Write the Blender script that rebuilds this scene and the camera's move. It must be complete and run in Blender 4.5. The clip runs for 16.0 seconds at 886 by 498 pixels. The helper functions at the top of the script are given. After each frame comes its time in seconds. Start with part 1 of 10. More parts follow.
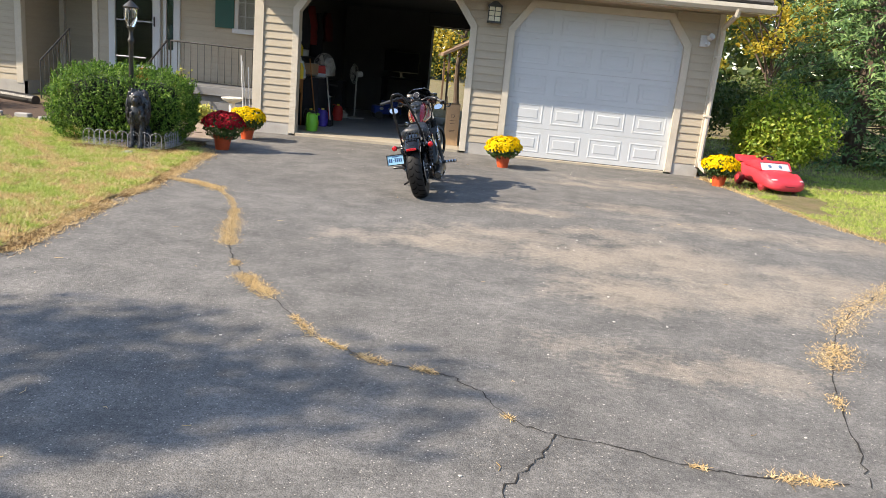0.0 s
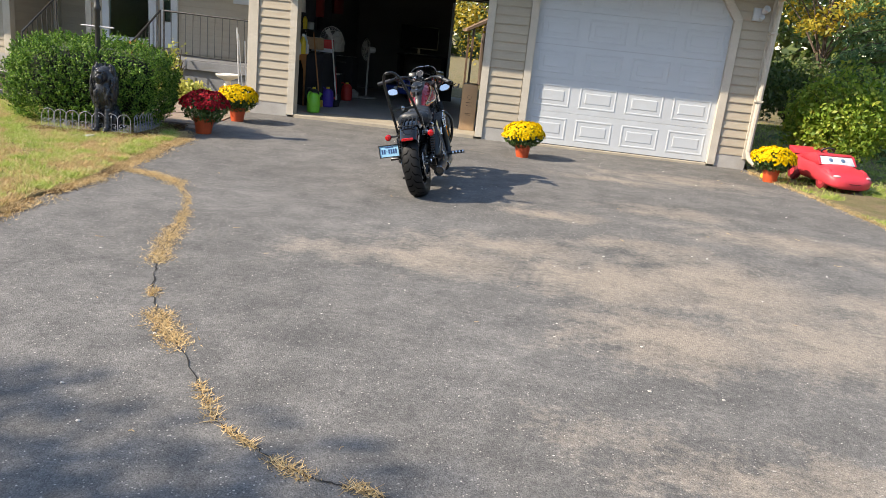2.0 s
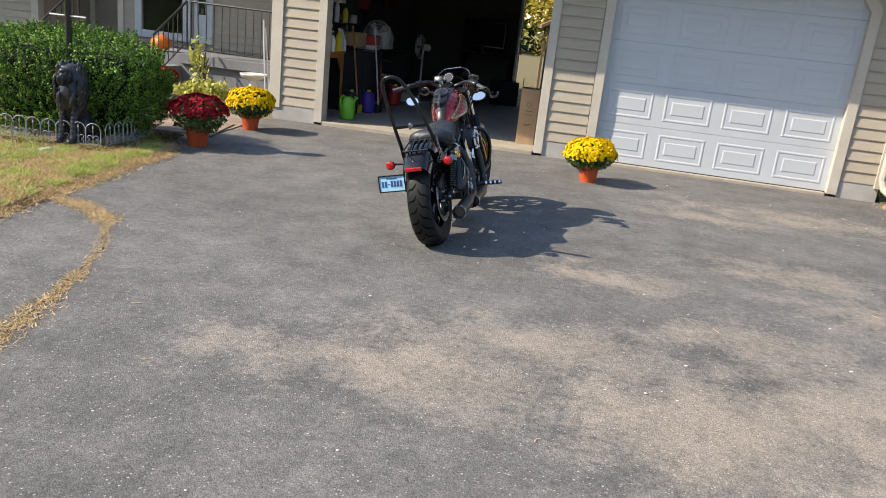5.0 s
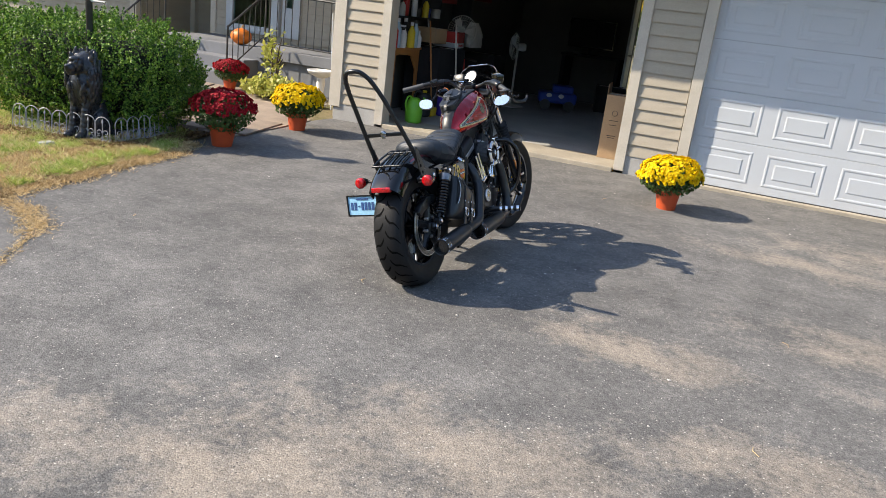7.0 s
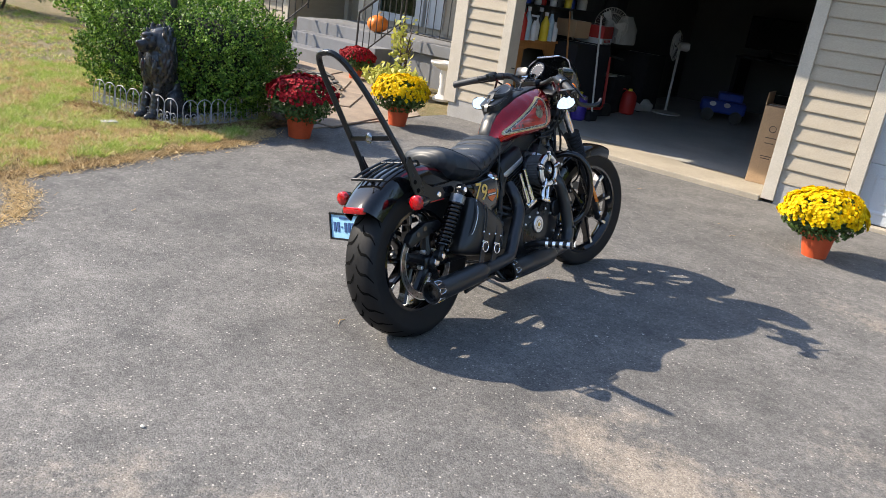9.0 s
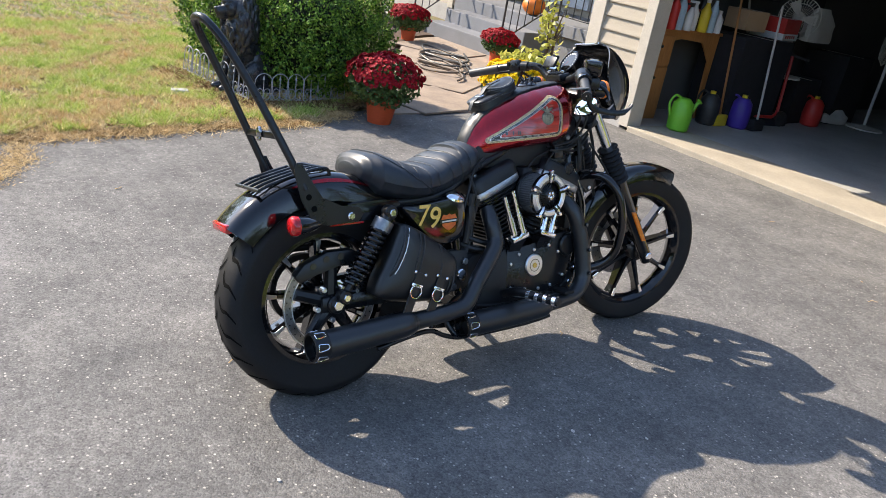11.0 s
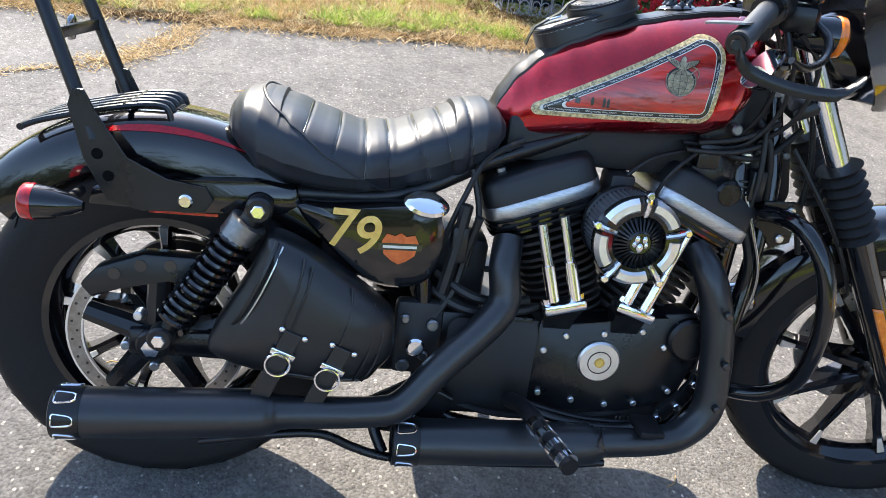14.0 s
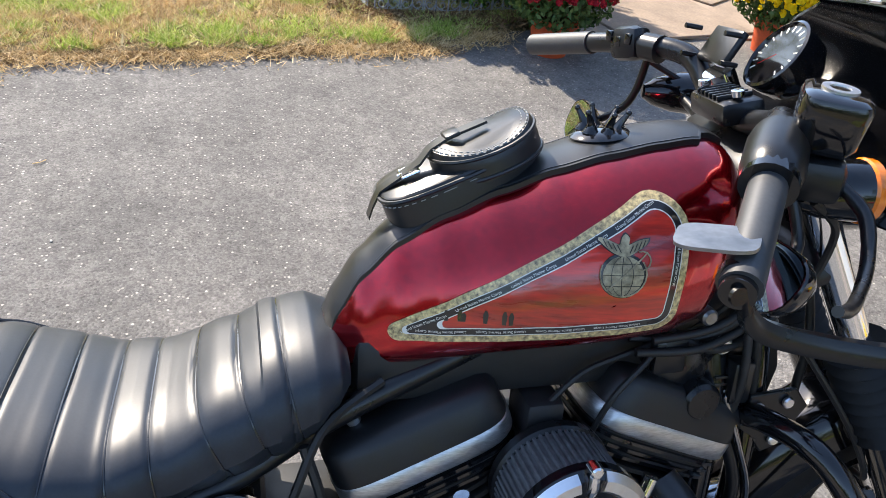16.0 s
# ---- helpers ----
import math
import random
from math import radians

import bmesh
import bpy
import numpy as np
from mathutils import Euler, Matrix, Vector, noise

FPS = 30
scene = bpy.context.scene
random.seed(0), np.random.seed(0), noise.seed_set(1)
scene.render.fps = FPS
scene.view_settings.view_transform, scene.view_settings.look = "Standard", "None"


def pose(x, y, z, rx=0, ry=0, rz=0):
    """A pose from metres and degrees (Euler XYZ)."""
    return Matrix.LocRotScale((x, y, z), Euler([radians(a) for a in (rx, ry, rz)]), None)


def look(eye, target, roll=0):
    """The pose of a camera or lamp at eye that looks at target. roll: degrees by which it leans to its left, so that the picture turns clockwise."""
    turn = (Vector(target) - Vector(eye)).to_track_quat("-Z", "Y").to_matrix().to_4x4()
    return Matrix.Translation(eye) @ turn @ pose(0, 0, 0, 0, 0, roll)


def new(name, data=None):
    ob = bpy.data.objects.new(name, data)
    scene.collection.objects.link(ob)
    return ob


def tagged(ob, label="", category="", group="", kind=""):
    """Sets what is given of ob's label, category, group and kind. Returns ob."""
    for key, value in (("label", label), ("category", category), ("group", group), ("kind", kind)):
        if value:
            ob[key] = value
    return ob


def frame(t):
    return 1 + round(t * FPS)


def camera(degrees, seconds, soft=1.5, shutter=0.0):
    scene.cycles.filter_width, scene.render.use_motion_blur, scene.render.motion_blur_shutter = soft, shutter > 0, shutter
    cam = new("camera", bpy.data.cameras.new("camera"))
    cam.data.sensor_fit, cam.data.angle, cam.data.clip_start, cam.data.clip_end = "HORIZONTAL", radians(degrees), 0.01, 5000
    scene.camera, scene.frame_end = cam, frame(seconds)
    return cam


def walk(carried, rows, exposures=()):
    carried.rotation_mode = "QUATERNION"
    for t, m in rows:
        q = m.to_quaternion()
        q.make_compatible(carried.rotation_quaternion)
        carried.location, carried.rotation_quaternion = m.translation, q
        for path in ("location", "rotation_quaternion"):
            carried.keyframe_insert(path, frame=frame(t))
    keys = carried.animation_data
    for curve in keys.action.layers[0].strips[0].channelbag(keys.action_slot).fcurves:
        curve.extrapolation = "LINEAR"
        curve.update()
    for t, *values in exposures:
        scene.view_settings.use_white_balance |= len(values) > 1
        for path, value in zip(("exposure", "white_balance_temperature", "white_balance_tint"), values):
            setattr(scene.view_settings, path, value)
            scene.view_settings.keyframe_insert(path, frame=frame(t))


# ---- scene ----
cam = camera(60.4, 16.0, 0.55)
PATH = [
    (0, (0.614, 1.251, 1.564), (0.505, 3.188, 1.076), 5.5),
    (0.5, (0.692, 1.6, 1.571), (0.58, 3.535, 1.077), 5.7),
    (1, (0.686, 1.943, 1.565), (0.557, 3.874, 1.058), 5.9),
    (1.5, (0.7, 2.295, 1.546), (0.549, 4.219, 1.021), 6.1),
    (2, (0.768, 2.631, 1.533), (0.59, 4.546, 0.985), 6.0),
    (2.5, (0.777, 2.943, 1.512), (0.572, 4.847, 0.935), 6.0),
    (3, (0.779, 3.293, 1.511), (0.547, 5.188, 0.915), 6.2),
    (3.5, (0.829, 3.616, 1.523), (0.574, 5.508, 0.927), 6.2),
    (4, (0.872, 3.951, 1.517), (0.586, 5.842, 0.934), 6.3),
    (4.2, (0.867, 4.096, 1.524), (0.567, 5.988, 0.946), 6.3),
    (6.5, (1.313, 5.713, 1.476), (0.689, 7.521, 0.893), 6.6),
    (7, (1.452, 6.044, 1.486), (0.74, 7.813, 0.885), 7.0),
    (7.5, (1.517, 6.39, 1.481), (0.708, 8.111, 0.862), 7.4),
    (8, (1.618, 6.706, 1.469), (0.705, 8.366, 0.827), 7.8),
    (8.5, (1.658, 7.003, 1.454), (0.653, 8.603, 0.798), 8.2),
    (9, (1.65, 7.351, 1.452), (0.55, 8.884, 0.789), 8.4),
    (9.2, (1.638, 7.478, 1.445), (0.507, 8.987, 0.779), 8.6),
    (11.3, (1.743, 8.807, 1.477), (0.254, 9.91, 0.725), 9.5),
    (11.5, (1.752, 8.909, 1.434), (0.225, 9.974, 0.704), 9.2),
    (12, (1.627, 9.179, 1.409), (0.035, 10.101, 0.626), 9.6),
    (12.5, (1.493, 9.427, 1.393), (-0.148, 10.19, 0.543), 10.1),
    (13, (1.373, 9.682, 1.361), (-0.298, 10.267, 0.429), 10.2),
    (13.5, (1.214, 9.856, 1.317), (-0.46, 10.281, 0.308), 10.2),
    (14, (0.98, 10.049, 1.309), (-0.681, 10.331, 0.231), 10.2),
    (14.5, (0.817, 10.216, 1.313), (-0.827, 10.418, 0.192), 9.8),
    (15, (0.695, 10.242, 1.355), (-0.923, 10.465, 0.201), 10.1),
    (15.5, (0.485, 10.199, 1.372), (-1.115, 10.54, 0.222), 9.4),
    (16, (0.329, 10.223, 1.359), (-1.233, 10.739, 0.222), 8.3),
]
walk(cam, [(t, look(eye, target, roll)) for t, eye, target, roll in PATH], [(0, 1.0, 7000, 11), (4, 0.70, 6750, 10), (9, 1.0, 6650, 11), (12, 1.34, 6550, 12), (14.3, 1.66, 6500, 11), (16, 1.34, 6600, 12)])

# ---------- world and sun ----------
SUN_WAY = Vector((0.86, 0.387, -0.715)).normalized()
world = bpy.data.worlds.new("sky")
scene.world = world
world.use_nodes = True
wn = world.node_tree
sky = wn.nodes.new("ShaderNodeTexSky")
sky.sky_type = 'NISHITA'
sky.sun_disc = False
sky.sun_elevation = math.asin(-SUN_WAY.z)
sky.sun_rotation = math.atan2(-SUN_WAY.x, -SUN_WAY.y)
sky.air_density, sky.dust_density, sky.ozone_density = 1.0, 0.6, 1.0
wn.links.new(sky.outputs[0], wn.nodes["Background"].inputs[0])
wn.nodes["Background"].inputs[1].default_value = 0.175
sun = new("sun", bpy.data.lights.new("sun", 'SUN'))
sun.data.energy, sun.data.angle, sun.data.color = 4.6, radians(0.55), (1.0, 0.90, 0.75)
sun.matrix_world = look((0, 0, 30), Vector((0, 0, 30)) + SUN_WAY)

# ---------- materials ----------
def nodes_of(name):
    m = bpy.data.materials.new(name)
    m.use_nodes = True
    return m, m.node_tree, m.node_tree.nodes["Principled BSDF"]


def add(nt, kind, **props):
    n = nt.nodes.new(kind)
    for k, v in props.items():
        n.inputs[k].default_value = v
    return n


def ramp(nt, src, stops):
    r = nt.nodes.new("ShaderNodeValToRGB")
    e = r.color_ramp.elements
    while len(e) < len(stops):
        e.new(0.5)
    for el, (p, c) in zip(e, stops):
        el.position = p
        el.color = (*c, 1) if len(c) == 3 else c
    nt.links.new(src, r.inputs[0])
    return r.outputs[0]


def mixc(nt, fac, a, b, mode='MIX'):
    m = nt.nodes.new("ShaderNodeMix")
    m.data_type, m.blend_type = 'RGBA', mode
    for i, v in ((0, fac), (6, a), (7, b)):
        if hasattr(v, "is_linked"):
            nt.links.new(v, m.inputs[i])
        else:
            m.inputs[i].default_value = v if i == 0 else (*v, 1)
    return m.outputs[2]


def val(nt, op, a, b):
    m = nt.nodes.new("ShaderNodeMath")
    m.operation = op
    for i, v in ((0, a), (1, b)):
        if hasattr(v, "is_linked"):
            nt.links.new(v, m.inputs[i])
        else:
            m.inputs[i].default_value = v
    return m.outputs[0]


def coords(nt, stretch=(1, 1, 1), world_space=False):
    tc = nt.nodes.new("ShaderNodeTexCoord")
    mp = nt.nodes.new("ShaderNodeMapping")
    mp.inputs["Scale"].default_value = stretch
    nt.links.new(tc.outputs["Object"], mp.inputs[0])
    return mp.outputs[0]


def surf(name, col, col2=None, scale=6.0, rough=0.6, metal=0.0, bump=0.0, fine=120.0, stretch=(1, 1, 1), vary=0.0, coat=0.0, rough2=None, spec=0.5):
    """A surface with broad mottling, fine grain, and relief."""
    m, nt, b = nodes_of(name)
    col2 = col2 or tuple(c * 0.8 for c in col)
    co = coords(nt, stretch)
    n1 = add(nt, "ShaderNodeTexNoise", Scale=scale, Detail=6.0, Roughness=0.6)
    n2 = add(nt, "ShaderNodeTexNoise", Scale=fine, Detail=3.0)
    nt.links.new(co, n1.inputs["Vector"])
    nt.links.new(co, n2.inputs["Vector"])
    c = ramp(nt, n1.outputs[0], [(0.3, col2), (0.68, col)])
    c = mixc(nt, 0.3, c, ramp(nt, n2.outputs[0], [(0.3, (0.35, 0.35, 0.35)), (0.7, (0.75, 0.75, 0.75))]), 'OVERLAY')
    if vary:
        oi = nt.nodes.new("ShaderNodeObjectInfo")
        hv = nt.nodes.new("ShaderNodeHueSaturation")
        nt.links.new(val(nt, 'MULTIPLY_ADD', oi.outputs["Random"], vary), hv.inputs["Value"])
        hv.inputs["Value"].links[0].from_node.inputs[2].default_value = 1 - vary / 2
        nt.links.new(c, hv.inputs["Color"])
        c = hv.outputs[0]
    nt.links.new(c, b.inputs["Base Color"])
    r2 = rough2 if rough2 is not None else min(1, rough + 0.15)
    nt.links.new(ramp(nt, n1.outputs[0], [(0.35, (rough,) * 3), (0.7, (r2,) * 3)]), b.inputs["Roughness"])
    b.inputs["Metallic"].default_value = metal
    b.inputs["Specular IOR Level"].default_value = spec
    b.inputs["Coat Weight"].default_value = coat
    b.inputs["Coat Roughness"].default_value = 0.04
    if bump:
        bp = nt.nodes.new("ShaderNodeBump")
        bp.inputs["Strength"].default_value = min(1, bump * 60)
        bp.inputs["Distance"].default_value = bump
        nt.links.new(n2.outputs[0], bp.inputs["Height"])
        nt.links.new(bp.outputs[0], b.inputs["Normal"])
    return m


def leafy(name, cols, trans=0.25, rough=0.5, spec=0.4):
    """Leaves, coloured one by one."""
    m, nt, b = nodes_of(name)
    g = nt.nodes.new("ShaderNodeNewGeometry")
    k = len(cols) - 1
    c = ramp(nt, g.outputs["Random Per Island"], [(i / k, q) for i, q in enumerate(cols)])
    nt.links.new(c, b.inputs["Base Color"])
    b.inputs["Roughness"].default_value = rough
    b.inputs["Specular IOR Level"].default_value = spec
    if trans:
        t = nt.nodes.new("ShaderNodeBsdfTranslucent")
        nt.links.new(c, t.inputs[0])
        mx = nt.nodes.new("ShaderNodeMixShader")
        mx.inputs[0].default_value = trans
        nt.links.new(b.outputs[0], mx.inputs[1])
        nt.links.new(t.outputs[0], mx.inputs[2])
        nt.links.new(mx.outputs[0], nt.nodes["Material Output"].inputs[0])
    return m


def asphalt():
    m, nt, b = nodes_of("asphalt")
    co = coords(nt)
    big = add(nt, "ShaderNodeTexNoise", Scale=0.45, Detail=5.0, Roughness=0.6)
    mid = add(nt, "ShaderNodeTexNoise", Scale=3.2, Detail=8.0, Roughness=0.7)
    grain = add(nt, "ShaderNodeTexNoise", Scale=125.0, Detail=5.0, Roughness=0.75)
    chips = add(nt, "ShaderNodeTexVoronoi", Scale=84.0)
    lots = add(nt, "ShaderNodeTexVoronoi", Scale=155.0)
    for n in (big, mid, grain, chips, lots):
        nt.links.new(co, n.inputs["Vector"])
    base = ramp(nt, mid.outputs[0], [(0.30, (0.104, 0.101, 0.097)), (0.5, (0.148, 0.142, 0.135)), (0.72, (0.202, 0.192, 0.180))])
    blotch = add(nt, "ShaderNodeTexNoise", Scale=26.0, Detail=5.0, Roughness=0.7)
    nt.links.new(co, blotch.inputs["Vector"])
    base = mixc(nt, 0.42, base, ramp(nt, blotch.outputs[0], [(0.32, (0.45,) * 3), (0.70, (1.55,) * 3)]), 'MULTIPLY')
    base = mixc(nt, 0.55, base, ramp(nt, big.outputs[0], [(0.35, (0.72,) * 3), (0.65, (1.22,) * 3)]), 'MULTIPLY')
    # sandy dust that lies in broad drifts across the drive
    sx = nt.nodes.new("ShaderNodeSeparateXYZ")
    warp = nt.nodes.new("ShaderNodeVectorMath")
    warp.operation = 'MULTIPLY_ADD'
    nt.links.new(mid.outputs["Color"], warp.inputs[0])
    warp.inputs[1].default_value = (1.1, 1.1, 0)
    nt.links.new(co, warp.inputs[2])
    nt.links.new(warp.outputs[0], sx.inputs[0])
    dust = None
    for x, y, rx, ry, w in ((0.26, 7.75, 0.75, 0.5, 0.85), (-0.4, 7.6, 0.6, 0.4, 0.6), (0.7, 8.3, 0.9, 0.35, 0.8), (1.5, 7.75, 0.8, 0.6, 0.95), (2.3, 7.9, 0.9, 0.9, 0.9), (1.75, 6.75, 0.7, 0.5, 0.95), (2.7, 7.0, 0.9, 0.7, 0.85), (1.1, 9.6, 0.6, 0.25, 0.9), (1.9, 8.8, 0.9, 0.3, 0.75), (2.3, 10.4, 0.9, 0.4, 0.7), (1.9, 12.0, 0.9, 0.3, 0.75), (2.8, 12.6, 1.4, 0.5, 0.75), (3.2, 9.6, 1.2, 0.5, 0.8), (4.4, 9.5, 1.2, 0.6, 0.75), (2.0, 5.35, 0.9, 0.3, 0.75), (3.5, 7.6, 0.9, 0.8, 0.8), (1.2, 5.6, 0.5, 0.25, 0.5)):
        dx = val(nt, 'DIVIDE', val(nt, 'SUBTRACT', sx.outputs[0], x + 0.55), rx)
        dy = val(nt, 'DIVIDE', val(nt, 'SUBTRACT', sx.outputs[1], y + 0.55), ry)
        d = val(nt, 'ADD', val(nt, 'MULTIPLY', dx, dx), val(nt, 'MULTIPLY', dy, dy))
        e = val(nt, 'MULTIPLY', val(nt, 'POWER', 2.718, val(nt, 'MULTIPLY', d, -1.0)), w)
        dust = e if dust is None else val(nt, 'MAXIMUM', dust, e)
    ragged = val(nt, 'ADD', val(nt, 'MULTIPLY', dust, 0.85), val(nt, 'ADD', val(nt, 'MULTIPLY', val(nt, 'SUBTRACT', blotch.outputs[0], 0.5), 0.9), val(nt, 'MULTIPLY', val(nt, 'SUBTRACT', mid.outputs[0], 0.5), 1.1)))
    worn = ramp(nt, ragged, [(0.26, (0, 0, 0)), (0.80, (0.72,) * 3)])
    c = mixc(nt, worn, base, (0.33, 0.277, 0.22))
    c = mixc(nt, 0.5, c, ramp(nt, grain.outputs[0], [(0.28, (0.2,) * 3), (0.72, (0.82,) * 3)]), 'OVERLAY')
    speck = ramp(nt, chips.outputs["Distance"], [(0.0, (1, 1, 1)), (0.26, (1, 1, 1)), (0.38, (0, 0, 0))])
    pick = ramp(nt, chips.outputs["Color"], [(0.76, (0, 0, 0)), (0.84, (1, 1, 1))])
    c = mixc(nt, val(nt, 'MULTIPLY', val(nt, 'MULTIPLY', speck, pick), 0.75), c, (0.46, 0.43, 0.38))
    pit = ramp(nt, chips.outputs["Color"], [(0.14, (1, 1, 1)), (0.22, (0, 0, 0))])
    c = mixc(nt, val(nt, 'MULTIPLY', val(nt, 'MULTIPLY', speck, pit), 0.6), c, (0.05, 0.05, 0.052))
    # sparse pale stones set in the binder
    big_chip = add(nt, "ShaderNodeTexVoronoi", Scale=34.0)
    nt.links.new(co, big_chip.inputs["Vector"])
    spot = ramp(nt, big_chip.outputs["Distance"], [(0.0, (1, 1, 1)), (0.10, (1, 1, 1)), (0.17, (0, 0, 0))])
    few = ramp(nt, big_chip.outputs["Color"], [(0.80, (0, 0, 0)), (0.86, (1, 1, 1))])
    c = mixc(nt, val(nt, 'MULTIPLY', val(nt, 'MULTIPLY', spot, few), 0.8), c, (0.58, 0.54, 0.48))
    s2 = ramp(nt, lots.outputs["Color"], [(0.15, (0.62,) * 3), (0.85, (1.38,) * 3)])
    c = mixc(nt, 0.6, c, s2, 'MULTIPLY')
    nt.links.new(c, b.inputs["Base Color"])
    b.inputs["Roughness"].default_value = 0.85
    b.inputs["Specular IOR Level"].default_value = 0.22
    bp = nt.nodes.new("ShaderNodeBump")
    bp.inputs["Strength"].default_value, bp.inputs["Distance"].default_value = 0.6, 0.004
    h = val(nt, 'ADD', grain.outputs[0], val(nt, 'MULTIPLY', lots.outputs["Distance"], -0.8))
    nt.links.new(h, bp.inputs["Height"])
    nt.links.new(bp.outputs[0], b.inputs["Normal"])
    return m


def lawn():
    m, nt, b = nodes_of("lawn_soil")
    co = coords(nt)
    big = add(nt, "ShaderNodeTexNoise", Scale=2.4, Detail=8.0, Roughness=0.75)
    fine = add(nt, "ShaderNodeTexNoise", Scale=38.0, Detail=6.0, Roughness=0.8)
    for n in (big, fine):
        nt.links.new(co, n.inputs["Vector"])
    c = ramp(nt, big.outputs[0], [(0.30, (0.10, 0.12, 0.03)), (0.45, (0.17, 0.145, 0.06)), (0.58, (0.22, 0.17, 0.09)), (0.72, (0.14, 0.095, 0.055))])
    c = mixc(nt, 0.8, c, ramp(nt, fine.outputs[0], [(0.3, (0.2,) * 3), (0.7, (0.85,) * 3)]), 'OVERLAY')
    nt.links.new(c, b.inputs["Base Color"])
    b.inputs["Roughness"].default_value = 0.9
    bp = nt.nodes.new("ShaderNodeBump")
    bp.inputs["Strength"].default_value, bp.inputs["Distance"].default_value = 1.0, 0.03
    nt.links.new(fine.outputs[0], bp.inputs["Height"])
    nt.links.new(bp.outputs[0], b.inputs["Normal"])
    return m


def glass(name, col=(0.9, 0.95, 0.95), rough=0.0):
    m, nt, b = nodes_of(name)
    b.inputs["Base Color"].default_value = (*col, 1)
    b.inputs["Roughness"].default_value = rough
    b.inputs["Transmission Weight"].default_value = 1.0
    b.inputs["IOR"].default_value = 1.45
    return m


M_ASPHALT, M_LAWN = asphalt(), lawn()
M_SIDING = surf("tan_vinyl_siding", (0.385, 0.335, 0.262), (0.34, 0.294, 0.228), 3.0, 0.55, bump=0.0006, fine=60, stretch=(1, 1, 6), vary=0.06)
M_TRIM = surf("beige_trim_paint", (0.50, 0.455, 0.385), (0.435, 0.393, 0.325), 5.0, 0.5, bump=0.0006)
M_WHITE = surf("white_door_paint", (0.49, 0.515, 0.545), (0.45, 0.47, 0.495), 2.5, 0.42, bump=0.0004)
M_SOFFIT = surf("brown_soffit", (0.42, 0.34, 0.25), (0.36, 0.29, 0.21), 4.0, 0.6)
M_CONC = surf("grey_concrete", (0.40, 0.385, 0.365), (0.29, 0.28, 0.265), 2.5, 0.85, bump=0.002, fine=90)
M_SLAB = surf("garage_slab", (0.40, 0.385, 0.36), (0.29, 0.28, 0.26), 1.8, 0.7, bump=0.001, fine=80)
M_APRON = surf("pale_apron_concrete", (0.39, 0.34, 0.265), (0.29, 0.255, 0.20), 3.0, 0.85, bump=0.002, fine=90)
M_FLAG = surf("tan_walk_slab", (0.32, 0.25, 0.19), (0.19, 0.145, 0.11), 3.5, 0.85, bump=0.003, fine=70, vary=0.15)
M_PORCH = surf("porch_grey_paint", (0.19, 0.195, 0.21), (0.15, 0.155, 0.165), 3.0, 0.75, bump=0.001)
M_ROOF = surf("roof_shingle", (0.10, 0.09, 0.085), (0.07, 0.065, 0.06), 8.0, 0.9, bump=0.003)
# wallboard colour darkened so that the garage interior holds its shade
M_DRYWALL = surf("shaded_garage_wallboard", (0.11, 0.107, 0.102), (0.088, 0.085, 0.08), 2.0, 0.85)
M_GREENDOOR = surf("dark_green_paint", (0.012, 0.055, 0.048), (0.009, 0.042, 0.037), 5.0, 0.3)
M_SHUT = surf("green_shutter", (0.015, 0.09, 0.075), (0.012, 0.07, 0.06), 5.0, 0.45)
M_IRON = surf("black_iron", (0.018, 0.018, 0.019), (0.03, 0.028, 0.026), 20.0, 0.45, spec=0.6)
M_FENCE = surf("grey_wire_fence", (0.42, 0.42, 0.45), (0.24, 0.24, 0.26), 30.0, 0.45, metal=0.1)
M_GLASS = glass("window_glass")
M_STORM = glass("storm_door_glass", (0.55, 0.75, 0.7), 0.12)
M_SOIL = surf("brown_mulch", (0.10, 0.06, 0.04), (0.05, 0.032, 0.022), 25.0, 0.95, bump=0.01, fine=60)
M_POT = surf("terracotta_plastic", (0.56, 0.085, 0.022), (0.47, 0.068, 0.019), 6.0, 0.45)
M_BARK = surf("bark", (0.13, 0.095, 0.07), (0.07, 0.05, 0.038), 12.0, 0.95, bump=0.01, fine=40, stretch=(1, 1, 0.2))
M_BOX = leafy("boxwood_leaves", [(0.014, 0.044, 0.005), (0.060, 0.145, 0.014), (0.135, 0.275, 0.028), (0.34, 0.50, 0.08)], 0.28, 0.48, 0.35)
# near-black colour that paints in the shade deep inside the bush
M_CORE = surf("bush_shade_core", (0.010, 0.013, 0.006), (0.006, 0.008, 0.004), 20.0, 0.95)
M_SHRUB = leafy("shrub_leaves", [(0.11, 0.19, 0.02), (0.22, 0.34, 0.035), (0.32, 0.42, 0.055), (0.44, 0.47, 0.08)], 0.45)
M_YTREE = leafy("yellowing_leaves", [(0.20, 0.22, 0.03), (0.40, 0.32, 0.03), (0.58, 0.40, 0.04), (0.14, 0.17, 0.03)], 0.4)
M_WOOD = leafy("woodland_leaves", [(0.035, 0.07, 0.018), (0.075, 0.13, 0.03), (0.14, 0.17, 0.04), (0.10, 0.12, 0.05)], 0.35)
M_SPRUCE = leafy("spruce_needles", [(0.04, 0.09, 0.03), (0.085, 0.17, 0.05), (0.15, 0.25, 0.075), (0.22, 0.31, 0.11)], 0.2, 0.6)
M_GRASS = leafy("grass_blades", [(0.24, 0.29, 0.06), (0.48, 0.48, 0.15), (0.70, 0.62, 0.29), (0.82, 0.72, 0.42)], 0.3, 0.7, 0.2)
